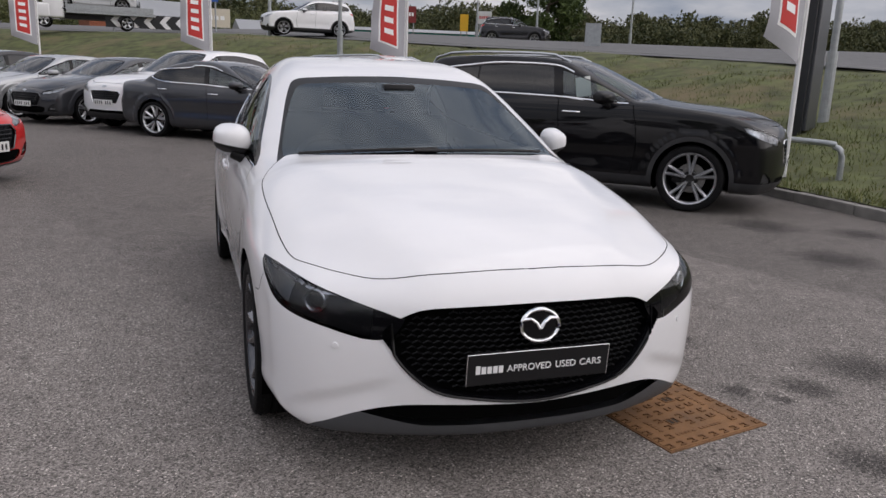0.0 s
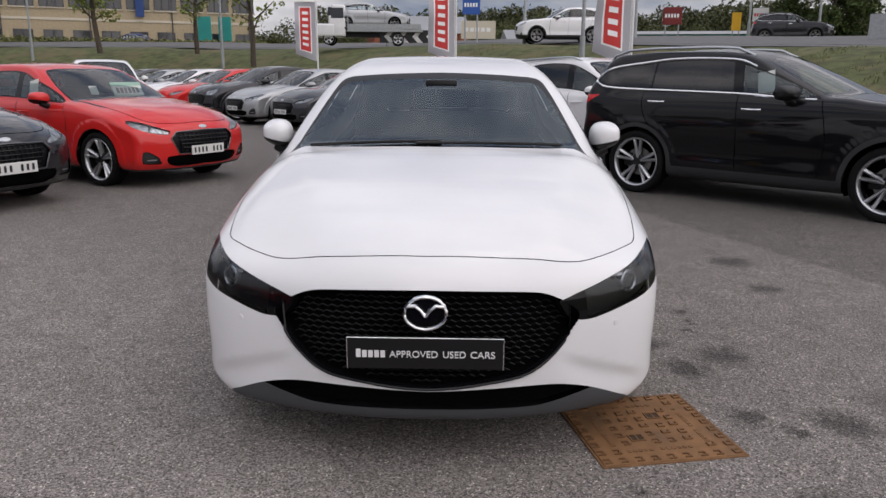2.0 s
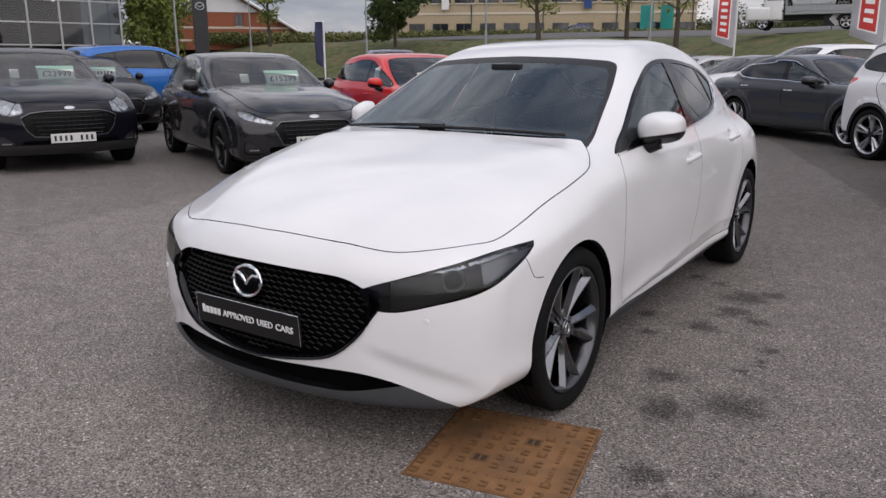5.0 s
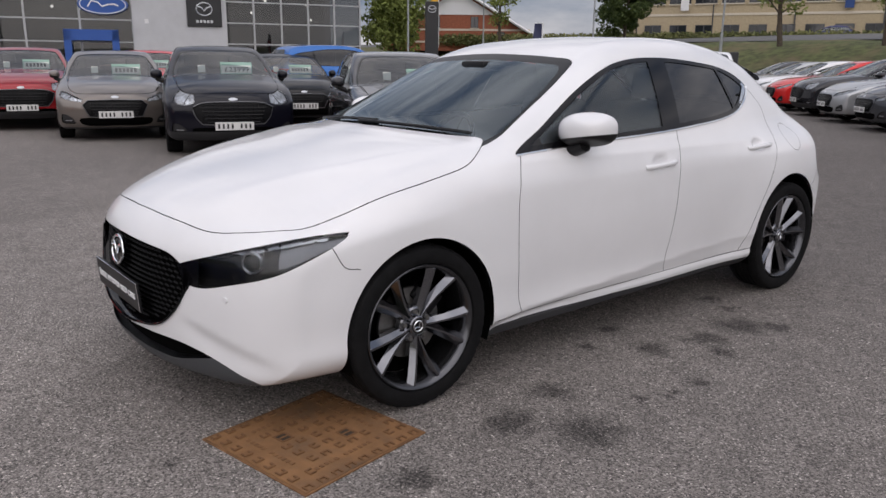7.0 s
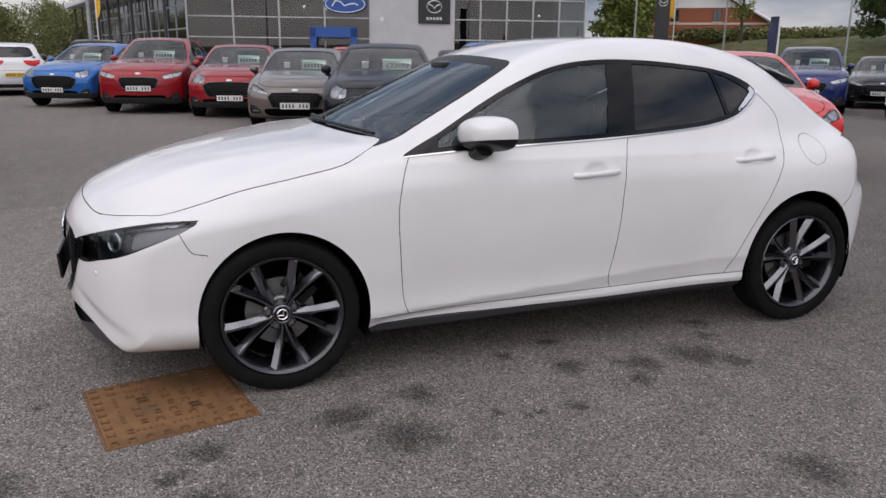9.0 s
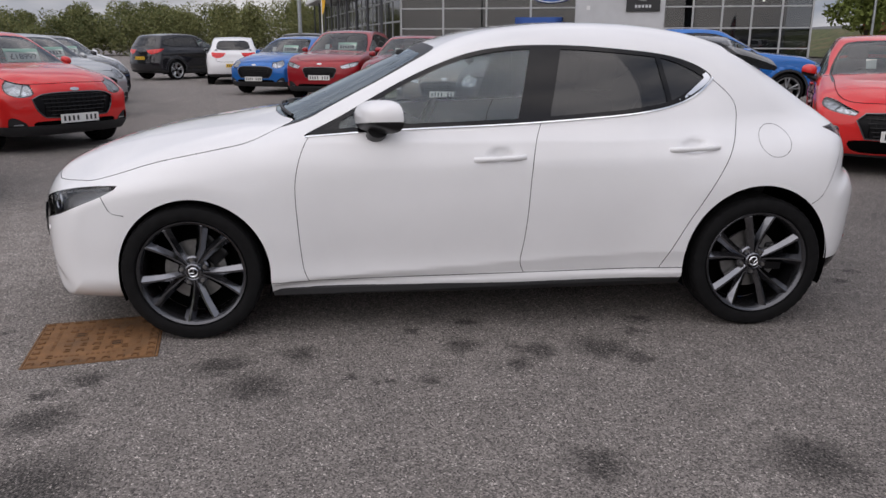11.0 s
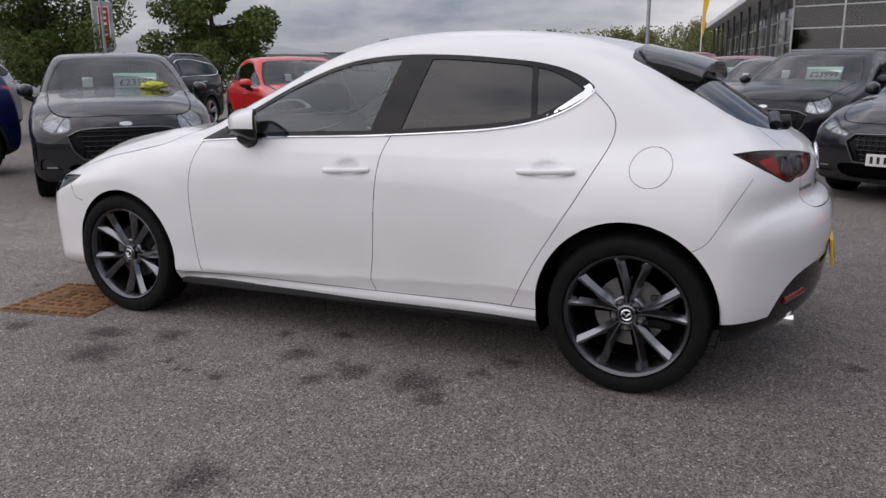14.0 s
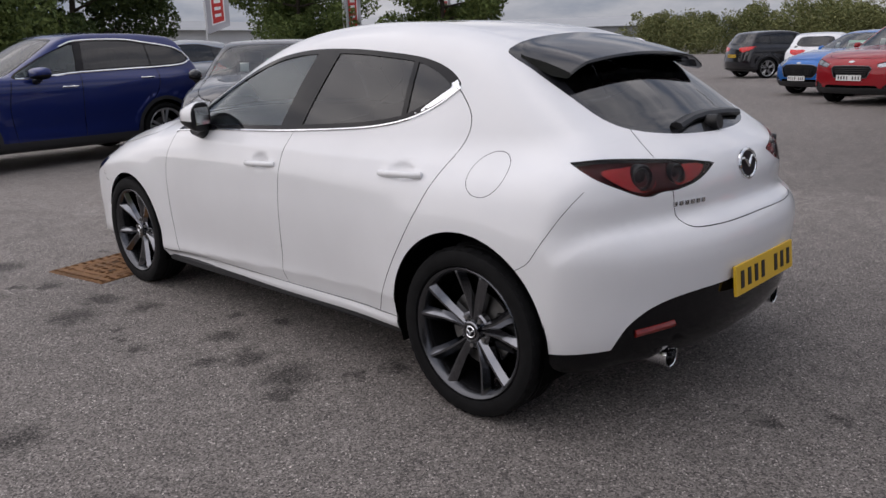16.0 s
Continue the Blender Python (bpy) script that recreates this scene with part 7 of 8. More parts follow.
for x, y, h in ((4.3, 24.5, 8), (3.2, 36.5, 9), (-24.0, -2.0, 8), (10.85, 9.0, 9), (-33, 40, 7), (-14, 43, 9), (18, 47, 9), (21, 44, 9), (-27, 46, 9), (-50, 45, 8), (28, 44, 9), (-36.5, 27, 8), (9, 38, 9), (-20.5, -24, 7)):
    lamp_post(x, y, bank_height(x, y) - 0.05 if y > 8 or x > 6 else 0.0, h)


def pylon():
    z = bank_height(9.9, 8.5)
    ob = thing("pylon_sign", pose(9.9, 8.5, z - 0.05, 0, 0, 35), "tall dark grey pylon sign standing on the grass", "sign")
    bm = boxed(-0.42, -0.13, 0.12, 0.42, 0.13, 6.2, 0.03)
    part("panel", bm, M["clad_dark"], ob)
    bm = boxed(-0.52, -0.07, 0.0, -0.43, 0.07, 6.2, 0.01)
    part("side_rail", bm, M["black_sign"], ob)
    bm = boxed(0.43, -0.09, 0.0, 0.47, 0.09, 6.2, 0.01)
    part("edge_strip", bm, M["white_sign"], ob)


M["clad_dark"] = material("dark_grey_sign_panel", (0.045, 0.048, 0.055), rough=0.35, vary=0.08, scale=0.8)
pylon()


def hoop_rail():
    ob = thing("hoop_barrier", pose(0, 0, 0), "grey tubular steel hoop barrier at the kerb", "barrier")
    z = -0.08
    pts = [(7.5, 5.2, z - 0.1), (7.5, 5.2, z + 0.55), (7.46, 5.32, z + 0.68), (7.36, 5.5, z + 0.72), (6.7, 7.4, z + 0.72), (6.6, 7.65, z + 0.66), (6.57, 7.72, z + 0.5), (6.57, 7.72, z - 0.3)]
    bm = bmesh.new()
    tube(bm, openline(pts, 4), 0.042, 12)
    smooth(part("rail", bm, M["galv"], ob))


hoop_rail()


def totem(x, y, z, h, w, yaw, label, badge=True):
    ob = thing("totem_sign", pose(x, y, z, 0, 0, yaw), label, "sign")
    part("panel", boxed(-w / 2, -0.12, 0, w / 2, 0.12, h, 0.02), M["black_sign"], ob)
    if badge:
        bm = bmesh.new()
        n, r = 24, w * 0.3
        tube(bm, [(r * math.cos(2 * math.pi * i / n), -0.13, h - w * 0.55 + 0.8 * r * math.sin(2 * math.pi * i / n)) for i in range(n + 1)], r * 0.1, 6)
        for q in (-1, 1):
            tube(bm, [(q * r * 0.9, -0.13, h - w * 0.55 + r * 0.35), (0, -0.13, h - w * 0.55 - r * 0.2)], r * 0.1, 6)
        part("badge", bm, M["lamp_silver"], ob)


totem(-37.5, 29.6, bank_height(-37.5, 29.6) + 0.02, 5.0, 0.85, 60, "tall black totem sign with a silver winged badge")
totem(-10.7, 20.9, 0.0, 1.7, 0.36, 30, "low black totem sign between parked cars", False)


def chevrons():
    ob = thing("chevron_board", pose(-2.6, 42.0, bank_height(-2.6, 42.0), 0, 0, 2), "black and white chevron board at the road's bend", "road sign")
    part("board", boxed(-2.0, -0.03, 0.25, 2.0, 0.03, 0.95), M["black_sign"], ob)
    for k in range(5):
        bm = bmesh.new()
        x = -1.75 + k * 0.8
        for s in (0, 1):
            z0, z1 = (0.6, 0.93) if s else (0.27, 0.6)
            xs = (x, x + 0.3) if s else (x + 0.3, x)
            vs = [bm.verts.new(c) for c in ((xs[0], -0.036, z0), (xs[0] + 0.3, -0.036, z0), (xs[1] + 0.3, -0.036, z1), (xs[1], -0.036, z1))]
            bm.faces.new(vs)
        part("chevron", bm, M["white_sign"], ob)
    for x in (-1.6, 1.6):
        bm = bmesh.new()
        cyl(bm, (x, 0.05, -0.1), (x, 0.05, 0.9), 0.04, 0.04, 8)
        part("post", bm, M["galv"], ob)


chevrons()


def small_sign(x, y, w, h, z0, mat, yaw, label, bars=None):
    z = bank_height(x, y)
    ob = thing("roadside_sign", pose(x, y, z, 0, 0, yaw), label, "sign")
    part("board", boxed(-w / 2, -0.03, z0, w / 2, 0.03, z0 + h), M[mat], ob)
    for s in (-0.35, 0.35):
        bm = bmesh.new()
        cyl(bm, (s * w, 0.05, -0.1), (s * w, 0.05, z0 + h * 0.9), 0.045, 0.045, 8)
        part("post", bm, M["galv"], ob)
    if bars:
        for k in range(5):
            part("lettering_bar", boxed(-w * 0.4 + k * w * 0.16, -0.04, z0 + h * 0.4, -w * 0.4 + k * w * 0.16 + w * 0.11, -0.032, z0 + h * 0.62), M[bars], ob)


M["cloth_red_dark"] = material("dark_red_sign", (0.20, 0.02, 0.02), rough=0.5)
small_sign(0.6, 42.5, 1.0, 1.0, 1.7, "blue_sign", 0, "blue direction arrow sign on posts by the road", "letter_white")
small_sign(20.5, 52, 1.0, 0.9, 1.6, "white_sign", -20, "white shop sign board beyond the road", "cloth_red")
small_sign(18.9, 52, 0.6, 1.2, 1.0, "cloth_yellow", -20, "yellow shop sign board beyond the road", None)
small_sign(14.0, 50, 1.2, 1.1, 1.2, "cloth_red_dark", -20, "dark red shop sign board beyond the road", "letter_white")
small_sign(16.5, 28.5, 0.7, 1.1, 0.0, "galv", -30, "grey roadside cabinet on the verge")

small_sign(-22.8, 67.0, 1.3, 2.1, 0.5, "teal", -12, "tall teal banner board beside the office block")
small_sign(-21.1, 67.4, 1.3, 2.1, 0.5, "teal", -16, "tall teal banner board beside the office block")
small_sign(1.3, 56.8, 2.6, 1.3, 0.5, "cream", -5, "tan sign board with pale lettering beyond the road", "letter_white")

# ---- trees and woods ----
M["leaf_hedge"] = foliage("dull_hedge_leaves", (0.035, 0.048, 0.020), (0.115, 0.125, 0.048), 0.10)
M["leaf_mid2"] = foliage("olive_leaves", (0.07, 0.09, 0.032), (0.21, 0.215, 0.085), 0.12)

def leaf_cloud(rng, centers, radii, count, size, v, f):
    """Small bent leaf clumps in and round some lumps."""
    unit = lambda q: q / (np.linalg.norm(q, axis=1, keepdims=True) + 1e-9)
    k = rng.randint(len(centers), size=count)
    c, r = np.array(centers)[k], np.array(radii)[k]
    p = c + unit(rng.normal(size=(count, 3))) * (r * rng.rand(count) ** 0.35)[:, None] * np.array((1, 1, 0.85))
    a = unit(rng.normal(size=(count, 3)))
    b = unit(np.cross(a, rng.normal(size=(count, 3))))
    s = (size * rng.uniform(0.55, 1.35, count))[:, None]
    n = np.cross(a, b)
    quad = np.stack([p - a * s, p + b * s * 0.55 + n * s * 0.25, p + a * s, p - b * s * 0.55 + n * s * 0.25], 1).reshape(-1, 3)
    base = len(v) + 4 * np.arange(count)
    v += quad.tolist()
    f += np.stack([np.stack([base, base + 1, base + 2], 1), np.stack([base, base + 2, base + 3], 1)], 1).reshape(-1, 3).tolist()


def tree(x, y, z, h, spread, leaf, seed, label, leaves=2600, size=0.2, bare=0.28, name="tree"):
    rng = np.random.RandomState(seed)
    ob = thing(name, pose(x, y, z, 0, 0, rng.rand() * 360), label, "tree", "trees round the lot")
    bm = bmesh.new()
    pts = [(0, 0, -0.2), (0.03 * h * rng.normal() * 0.3, 0.02 * h * rng.normal() * 0.3, h * 0.3), (0.03 * h * rng.normal() * 0.5, 0.03 * h * rng.normal() * 0.5, h * 0.62), (0, 0, h * 0.9)]
    line = openline(pts, 4)
    for i in range(len(line) - 1):
        r0, r1 = h * 0.022 * (1 - 0.85 * i / len(line)), h * 0.022 * (1 - 0.85 * (i + 1) / len(line))
        cyl(bm, line[i], line[i + 1], r0, r1, 8, False)
    centers, radii = [], []
    for k in range(16):
        t = bare + (1 - bare) * (k + rng.rand()) / 16
        base = line[min(int(t * 0.9 * (len(line) - 1)), len(line) - 2)]
        a = k * 2.4 + rng.rand()
        prof = math.sin(math.pi * min(1, (t - bare) / (1 - bare) * 0.78 + 0.18))
        reach = spread * prof * rng.uniform(0.55, 1.0)
        tip = base + np.array((math.cos(a) * reach, math.sin(a) * reach, h * rng.uniform(0.04, 0.16)))
        cyl(bm, base, tip, h * 0.008, h * 0.003, 6, False)
        for q in (0.55, 1.0):
            centers.append(base + (tip - base) * q + rng.normal(size=3) * spread * 0.1)
            radii.append(spread * rng.uniform(0.22, 0.40))
    part("trunk", bm, M["bark"], ob)
    v, f = [], []
    leaf_cloud(rng, centers, radii, leaves, size, v, f)
    me = bpy.data.meshes.new("crown")
    me.from_pydata(v, [], f)
    me.materials.append(M[leaf])
    c = new("crown", me)
    c.parent = ob
    return ob


tree(-34.5, 45.2, 2.5, 6.2, 2.6, "leaf_dark", 1, "dark leafy tree on the far grass", 12000, 0.13, 0.2)
tree(23.3, 47.5, 2.4, 8.2, 3.0, "leaf_dark", 2, "tall dark tree beyond the road", 12000, 0.15, 0.12)
tree(-10.5, -29.5, 0, 8.4, 4.2, "leaf_dark", 3, "broad green tree behind the parked cars", 38000, 0.105, 0.12)
tree(-5.0, -27.5, 0, 8.0, 4.4, "leaf_mid", 4, "broad green tree behind the parked cars", 36000, 0.105, 0.12)
tree(-22.8, -31.0, 0, 8.0, 3.7, "leaf_mid", 5, "round green tree behind the flags", 34000, 0.105, 0.12)
tree(-22.5, -19.8, 0, 6.6, 2.5, "leaf_mid", 6, "dark green tree behind the flags", 24000, 0.095, 0.14)
tree(-46.5, 33.0, 1.2, 6.2, 2.8, "leaf_young", 7, "pale green tree beside the showroom", 3200, 0.2, 0.25)
tree(-52.0, 37.0, 2.0, 6.8, 3.0, "leaf_mid", 8, "green tree beside the showroom", 3200, 0.22, 0.2)
tree(-21.5, 43.5, 2.6, 7.5, 1.5, "leaf_young", 9, "slim young tree with thin pale leaves", 1000, 0.14, 0.3, "young_tree")
tree(-16.0, 44.5, 2.6, 6.8, 1.4, "leaf_young", 10, "slim young tree with thin pale leaves", 500, 0.13, 0.35, "young_tree")
tree(-11.0, 38.5, 1.8, 7.0, 1.5, "leaf_young", 11, "slim young tree with sparse leaves", 420, 0.13, 0.35, "young_tree")
tree(-44.0, 41.5, 2.6, 6.5, 1.6, "leaf_young", 12, "slim young tree with pale leaves", 900, 0.14, 0.3, "young_tree")


def wood(name, label, seed, spots, leaf, size, per):
    """A far wood: many crowns of leaf clumps with trunks hidden in them."""
    rng = np.random.RandomState(seed)
    v, f = [], []
    for x, y, z, h, r in spots:
        n = 7
        cs = [np.array((x + rng.normal() * r * 0.35, y + rng.normal() * r * 0.35, z + h * (0.22 + 0.72 * k / n))) for k in range(n)]
        rs = [r * (0.95 - 0.62 * abs(k / n - 0.25)) * rng.uniform(0.6, 1.0) for k in range(n)]
        leaf_cloud(rng, cs, rs, per, size, v, f)
    me = bpy.data.meshes.new(name)
    me.from_pydata(v, [], f)
    me.materials.append(M[leaf])
    tagged(new(name, me), label, "trees", kind="stuff")


rw = np.random.RandomState(20)
spots = []
for k in range(150):
    a = rw.rand()
    x, y = -72 - 10 * rw.rand() - 30 * (1 - a) * 0.3, -46 + 62 * a
    tall = rw.uniform(3.0, 5.4) + 1.6 * a, rw.uniform(1.5, 2.6)
    if y < -9.5:
        spots.append((x, y, 0, *tall))
    else:
        spots.append((x - 22, y - 4, 0, tall[0] * 1.3, tall[1] * 1.2))
wood("tree_belt", "belt of green and olive trees beyond the lot", 21, spots, "leaf_mid2", 0.13, 1100)
spots = []
for k in range(110):
    a = rw.rand()
    x, y = -66 + 44 * a, 82 + 10 * rw.rand() - 8 * a
    spots.append((x, y, 2.6, rw.uniform(4.5, 8.5), rw.uniform(2, 3.4)))
for k in range(70):
    a = rw.rand()
    spots.append((-24 + 60 * a, 80 + 14 * rw.rand(), 2.6, rw.uniform(2.2, 4.8), rw.uniform(1.6, 2.8)))
wood("hedge_trees", "olive hedge and trees behind the road", 22, spots, "leaf_hedge", 0.14, 1000)
spots = []
for k in range(260):
    b = radians(rw.uniform(18, 100))
    d = rw.uniform(150, 260)
    x, y = d * math.cos(b), d * math.sin(b)
    hill = np.interp(math.degrees(b), [18, 40, 62, 80, 100], [4, 6, 8, 8, 6]) * (d - 130) / 130
    spots.append((x, y, 2 + hill, rw.uniform(7, 12), rw.uniform(4, 7)))
wood("hill_wood", "dark wooded hillside in the distance", 23, spots, "leaf_wood", 0.42, 1000)
spots = []
for k in range(110):
    b = radians(rw.uniform(5, 70))
    d = rw.uniform(85, 130)
    spots.append((d * math.cos(b), d * math.sin(b), 2.0, rw.uniform(0.9, 2.3), rw.uniform(1.2, 2.0)))
wood("verge_scrub", "scrubby trees beyond the road", 24, spots, "leaf_hedge", 0.16, 700)


def hedge(x0, y0, x1, y1, z, h, seed):
    rng = np.random.RandomState(seed)
    n = int(math.hypot(x1 - x0, y1 - y0) / 0.7)
    cs = [np.array((x0 + (x1 - x0) * k / n, y0 + (y1 - y0) * k / n, z + h * 0.45)) for k in range(n + 1)]
    v, f = [], []
    leaf_cloud(rng, cs, [h * 0.62] * len(cs), 230 * n, 0.15, v, f)
    me = bpy.data.meshes.new("hedge")
    me.from_pydata(v, [], f)
    me.materials.append(M["leaf_mid2"])
    tagged(new("hedge", me), "clipped olive green hedge along the road", "hedge", kind="stuff")


hedge(-40, 55, -17, 65, 2.9, 1.1, 31)
hedge(-58, 44, -40, 55, 2.8, 1.1, 32)


# ---- buildings ----
def showroom():
    A, B = Vector((-44.0, 2.0, 0)), Vector((-37.6, 24.2, 0))
    u = (B - A).normalized()
    L = (B - A).length
    yaw = math.degrees(math.atan2(u.y, u.x))
    ob = thing("car_showroom", pose(A.x, A.y, 0, 0, 0, yaw), "glass-fronted car showroom with a white wall and dealer signs", "building")
    # own frame: x along the front, -y out to the lot
    part("back_volume", boxed(-0.5, 9.0, 0, L + 0.5, 30, 7.6), M["clad_grey"], ob)
    part("roof", boxed(-1.2, -1.6, 7.6, L + 1.4, 30.5, 8.05, 0.05), M["clad_white"], ob)
    part("floor_slab", boxed(-0.3, 0.05, 0.0, L + 0.3, 9.0, 0.06), M["clad_grey"], ob)
    w0, w1 = 10.4, 15.3
    part("white_wall", boxed(w0, -0.25, 0, w1, 0.4, 7.6), M["clad_pale"], ob)
    zs = [0.1, 1.05, 2.15, 3.30, 4.45, 5.6, 6.75, 7.55]
    for x0, x1, step in ((0.0, w0, 2.62), (w1, L, 1.62)):
        n = max(1, round((x1 - x0) / step))
        for i in range(n + 1):
            x = x0 + (x1 - x0) * i / n
            part("mullion", boxed(x - 0.05, -0.06, 0.0, x + 0.05, 0.06, 7.6), M["frame_grey"], ob)
        for z in zs:
            part("transom", boxed(x0, -0.045, z - 0.035, x1, 0.045, z + 0.035), M["frame_grey"], ob)
        for i in range(n):
            xa, xb = x0 + (x1 - x0) * i / n, x0 + (x1 - x0) * (i + 1) / n
            for za, zb in zip(zs, zs[1:]):
                part("pane", boxed(xa + 0.05, -0.012, za + 0.035, xb - 0.05, 0.012, zb - 0.035), M["glass_shop"], ob)
    part("inner_wall", boxed(0, 8.7, 0, L, 8.9, 7.6), M["inner_wall"], ob)
    part("inner_ceiling", boxed(0, 0.3, 6.9, L, 8.7, 7.1), M["inner_wall"], ob)
    rng = np.random.RandomState(5)
    for k in range(16):
        x, y, z = rng.uniform(0.5, L - 0.5), rng.uniform(1.0, 7.5), rng.uniform(3.6, 5.4)
        if w0 < x < w1:
            continue
        bm = bmesh.new()
        bmesh.ops.create_icosphere(bm, subdivisions=2, radius=0.085, matrix=Matrix.Translation((x, y, z)))
        lamp = part("pendant_lamp", bm, M["lamp_glow"], ob)
        bm = bmesh.new()
        cyl(bm, (x, y, z + 0.08), (x, y, 6.9), 0.01, 0.01, 6)
        part("pendant_rod", bm, M["black_sign"], lamp)
    # blue entrance portal
    part("entrance_portal", boxed(7.0, -0.9, 0, 7.35, 0.2, 2.7), M["blue_sign"], ob)
    part("entrance_portal", boxed(9.3, -0.9, 0, 9.65, 0.2, 2.7), M["blue_sign"], ob)
    part("entrance_header", boxed(7.0, -0.9, 2.2, 9.65, 0.2, 2.75), M["blue_sign"], ob)
    # oval sign
    bm = bmesh.new()
    lathe(bm, [(-0.12, 0.001), (-0.12, 1.0), (0.0, 1.04), (0.0, 0.001)], 48, "y", (0, 0, 0))
    bm.transform(Matrix.Translation((9.0, -0.25, 4.05)) @ Matrix.Diagonal((1.2, 1, 0.5, 1)))
    oval = smooth(part("oval_sign", bm, M["blue_sign"], ob, "blue oval sign with a white rim"))
    bm = bmesh.new()
    tube(bm, [(9.0 + 1.12 * math.cos(2 * math.pi * i / 40), -0.38, 4.05 + 0.46 * math.sin(2 * math.pi * i / 40)) for i in range(41)], 0.028, 6)
    part("sign_rim", bm, M["letter_white"], oval)
    bm = bmesh.new()
    tube(bm, [(8.25, -0.38, 3.92), (8.45, -0.38, 4.22), (8.75, -0.38, 4.16), (8.95, -0.38, 3.95), (9.25, -0.38, 4.05), (9.55, -0.38, 4.08), (9.75, -0.38, 3.98)], 0.045, 6)
    part("sign_flourish", bm, M["letter_white"], oval)
    # black square sign
    sq = part("square_sign", boxed(13.2, -0.36, 3.05, 15.05, -0.26, 4.55, 0.02), M["black_sign"], ob, "black sign with a silver winged badge")
    bm = bmesh.new()
    cx, cz, r = 14.12, 3.98, 0.42
    tube(bm, [(cx + r * math.cos(2 * math.pi * i / 30), -0.38, cz + 0.8 * r * math.sin(2 * math.pi * i / 30)) for i in range(31)], 0.04, 6)
    for q in (-1, 1):
        tube(bm, [(cx + q * r * 0.9, -0.38, cz + r * 0.35), (cx + q * 0.12, -0.38, cz + 0.05), (cx, -0.38, cz - r * 0.25)], 0.04, 6)
    part("sign_badge", bm, M["lamp_silver"], sq)
    bm = bmesh.new()
    for k in range(5):
        box(bm, cx - 0.45 + k * 0.19, -0.37, 3.25, cx - 0.45 + k * 0.19 + 0.13, -0.355, 3.40)
    part("sign_bars", bm, M["lamp_silver"], sq)
    bm = boxed(11.0, -0.28, 3.15, 11.2, -0.25, 3.38)
    part("wall_lamp", bm, M["white_sign"], ob)
    # side wing, glazed, under a sloping white eave
    wing = thing("showroom_wing", pose(A.x - 0.1, A.y, 0, 0, 0, 190.5), "glazed side wing of the showroom under a white sloping eave", "building")
    zs2, bays, bay = [0.1, 1.3, 2.6, 3.9, 5.1], 16, 2.5
    for i in range(bays + 1):
        part("mullion", boxed(i * bay - 0.06, -0.06, 0, i * bay + 0.06, 0.06, 5.2), M["frame_grey"], wing)
    for z in zs2:
        part("transom", boxed(0, -0.045, z - 0.05, bays * bay, 0.045, z + 0.05), M["frame_grey"], wing)
    for i in range(bays):
        for za, zb in zip(zs2, zs2[1:]):
            part("pane", boxed(i * bay + 0.06, -0.012, za + 0.05, (i + 1) * bay - 0.06, 0.012, zb - 0.05), M["shop_glass"], wing)
    for i in range(0, bays + 1, 2):
        bm = bmesh.new()
        cyl(bm, (i * bay, 1.2, 0), (i * bay, 1.2, 5.2), 0.09, 0.09, 10)
        part("eave_post", bm, M["frame_dark"], wing)
    part("eave", boxed(-1.0, -0.6, 5.2, bays * bay + 1.2, 2.0, 5.65, 0.1), M["clad_white"], wing)
    part("wing_back", boxed(0.0, -9.0, 0, bays * bay, -0.4, 5.1), M["clad_grey"], wing)


M["frame_dark"] = material("dark_window_frames", (0.05, 0.052, 0.058), rough=0.5)
M["glass_shop"] = thin_glass("showroom_glass", (0.34, 0.36, 0.37), 1.6)
M["clad_pale"] = material("pale_grey_wall_panels", (0.52, 0.53, 0.545), rough=0.55, vary=0.06, scale=1.5)
M["inner_wall"] = material("showroom_inner_wall", (0.13, 0.13, 0.135), rough=0.8, vary=0.3, scale=0.6)
showroom()


def window_unit(ob, x0, z0, x1, z1, y=-0.02, rows=1, cols=2):
    w = part("window", boxed(x0, y - 0.05, z0, x1, y + 0.06, z1), M["frame_dark"], ob)
    for c in range(cols):
        a, b = x0 + (x1 - x0) * c / cols, x0 + (x1 - x0) * (c + 1) / cols
        part("pane", boxed(a + 0.05, y - 0.075, z0 + 0.06, b - 0.05, y - 0.052, z1 - 0.06), M["pane_dark"], w)
    part("sill", boxed(x0 - 0.05, y - 0.12, z0 - 0.1, x1 + 0.05, y + 0.02, z0), M["cream"], w)




def office():
    A, B = Vector((-44.5, 59.0, 2.4)), Vector((-19.5, 70.8, 2.4))
    u = B - A
    L = u.length
    ob = thing("office_block", pose(A.x, A.y, A.z, 0, 0, math.degrees(math.atan2(u.y, u.x))), "two-storey tan brick office block with dark windows", "building")
    part("wall", boxed(0, 0, 0, L, 12, 6.4), M["tan_brick"], ob)
    part("string_course", boxed(-0.03, -0.06, 3.15, L + 0.03, 0.02, 3.35), M["cream"], ob)
    part("roof", boxed(-0.8, -0.9, 6.4, L + 0.8, 12.9, 6.75, 0.05), M["slate_roof"], ob)
    bm = boxed(1.5, 2.5, 6.75, L - 1.5, 10, 7.5)
    part("roof_plant", bm, M["clad_grey"], ob)
    n = 12
    for k in range(n):
        x = 1.0 + k * (L - 2.6) / (n - 1)
        window_unit(ob, x, 0.8, x + 1.5, 2.35)
        window_unit(ob, x - 0.15, 4.2, x + 1.75, 5.9, cols=3)
    for k in range(5):
        x = 0.2 + k * (L - 0.6) / 4
        part("downpipe", boxed(x, -0.12, 0, x + 0.1, -0.02, 6.4), M["frame_dark"], ob)
    for k, x in enumerate((4.2, 17.5)):
        part("wall_banner", boxed(x, -0.4, 3.6, x + 0.7, -0.36, 6.0), M["cloth_blue" if k else "white_sign"], ob)


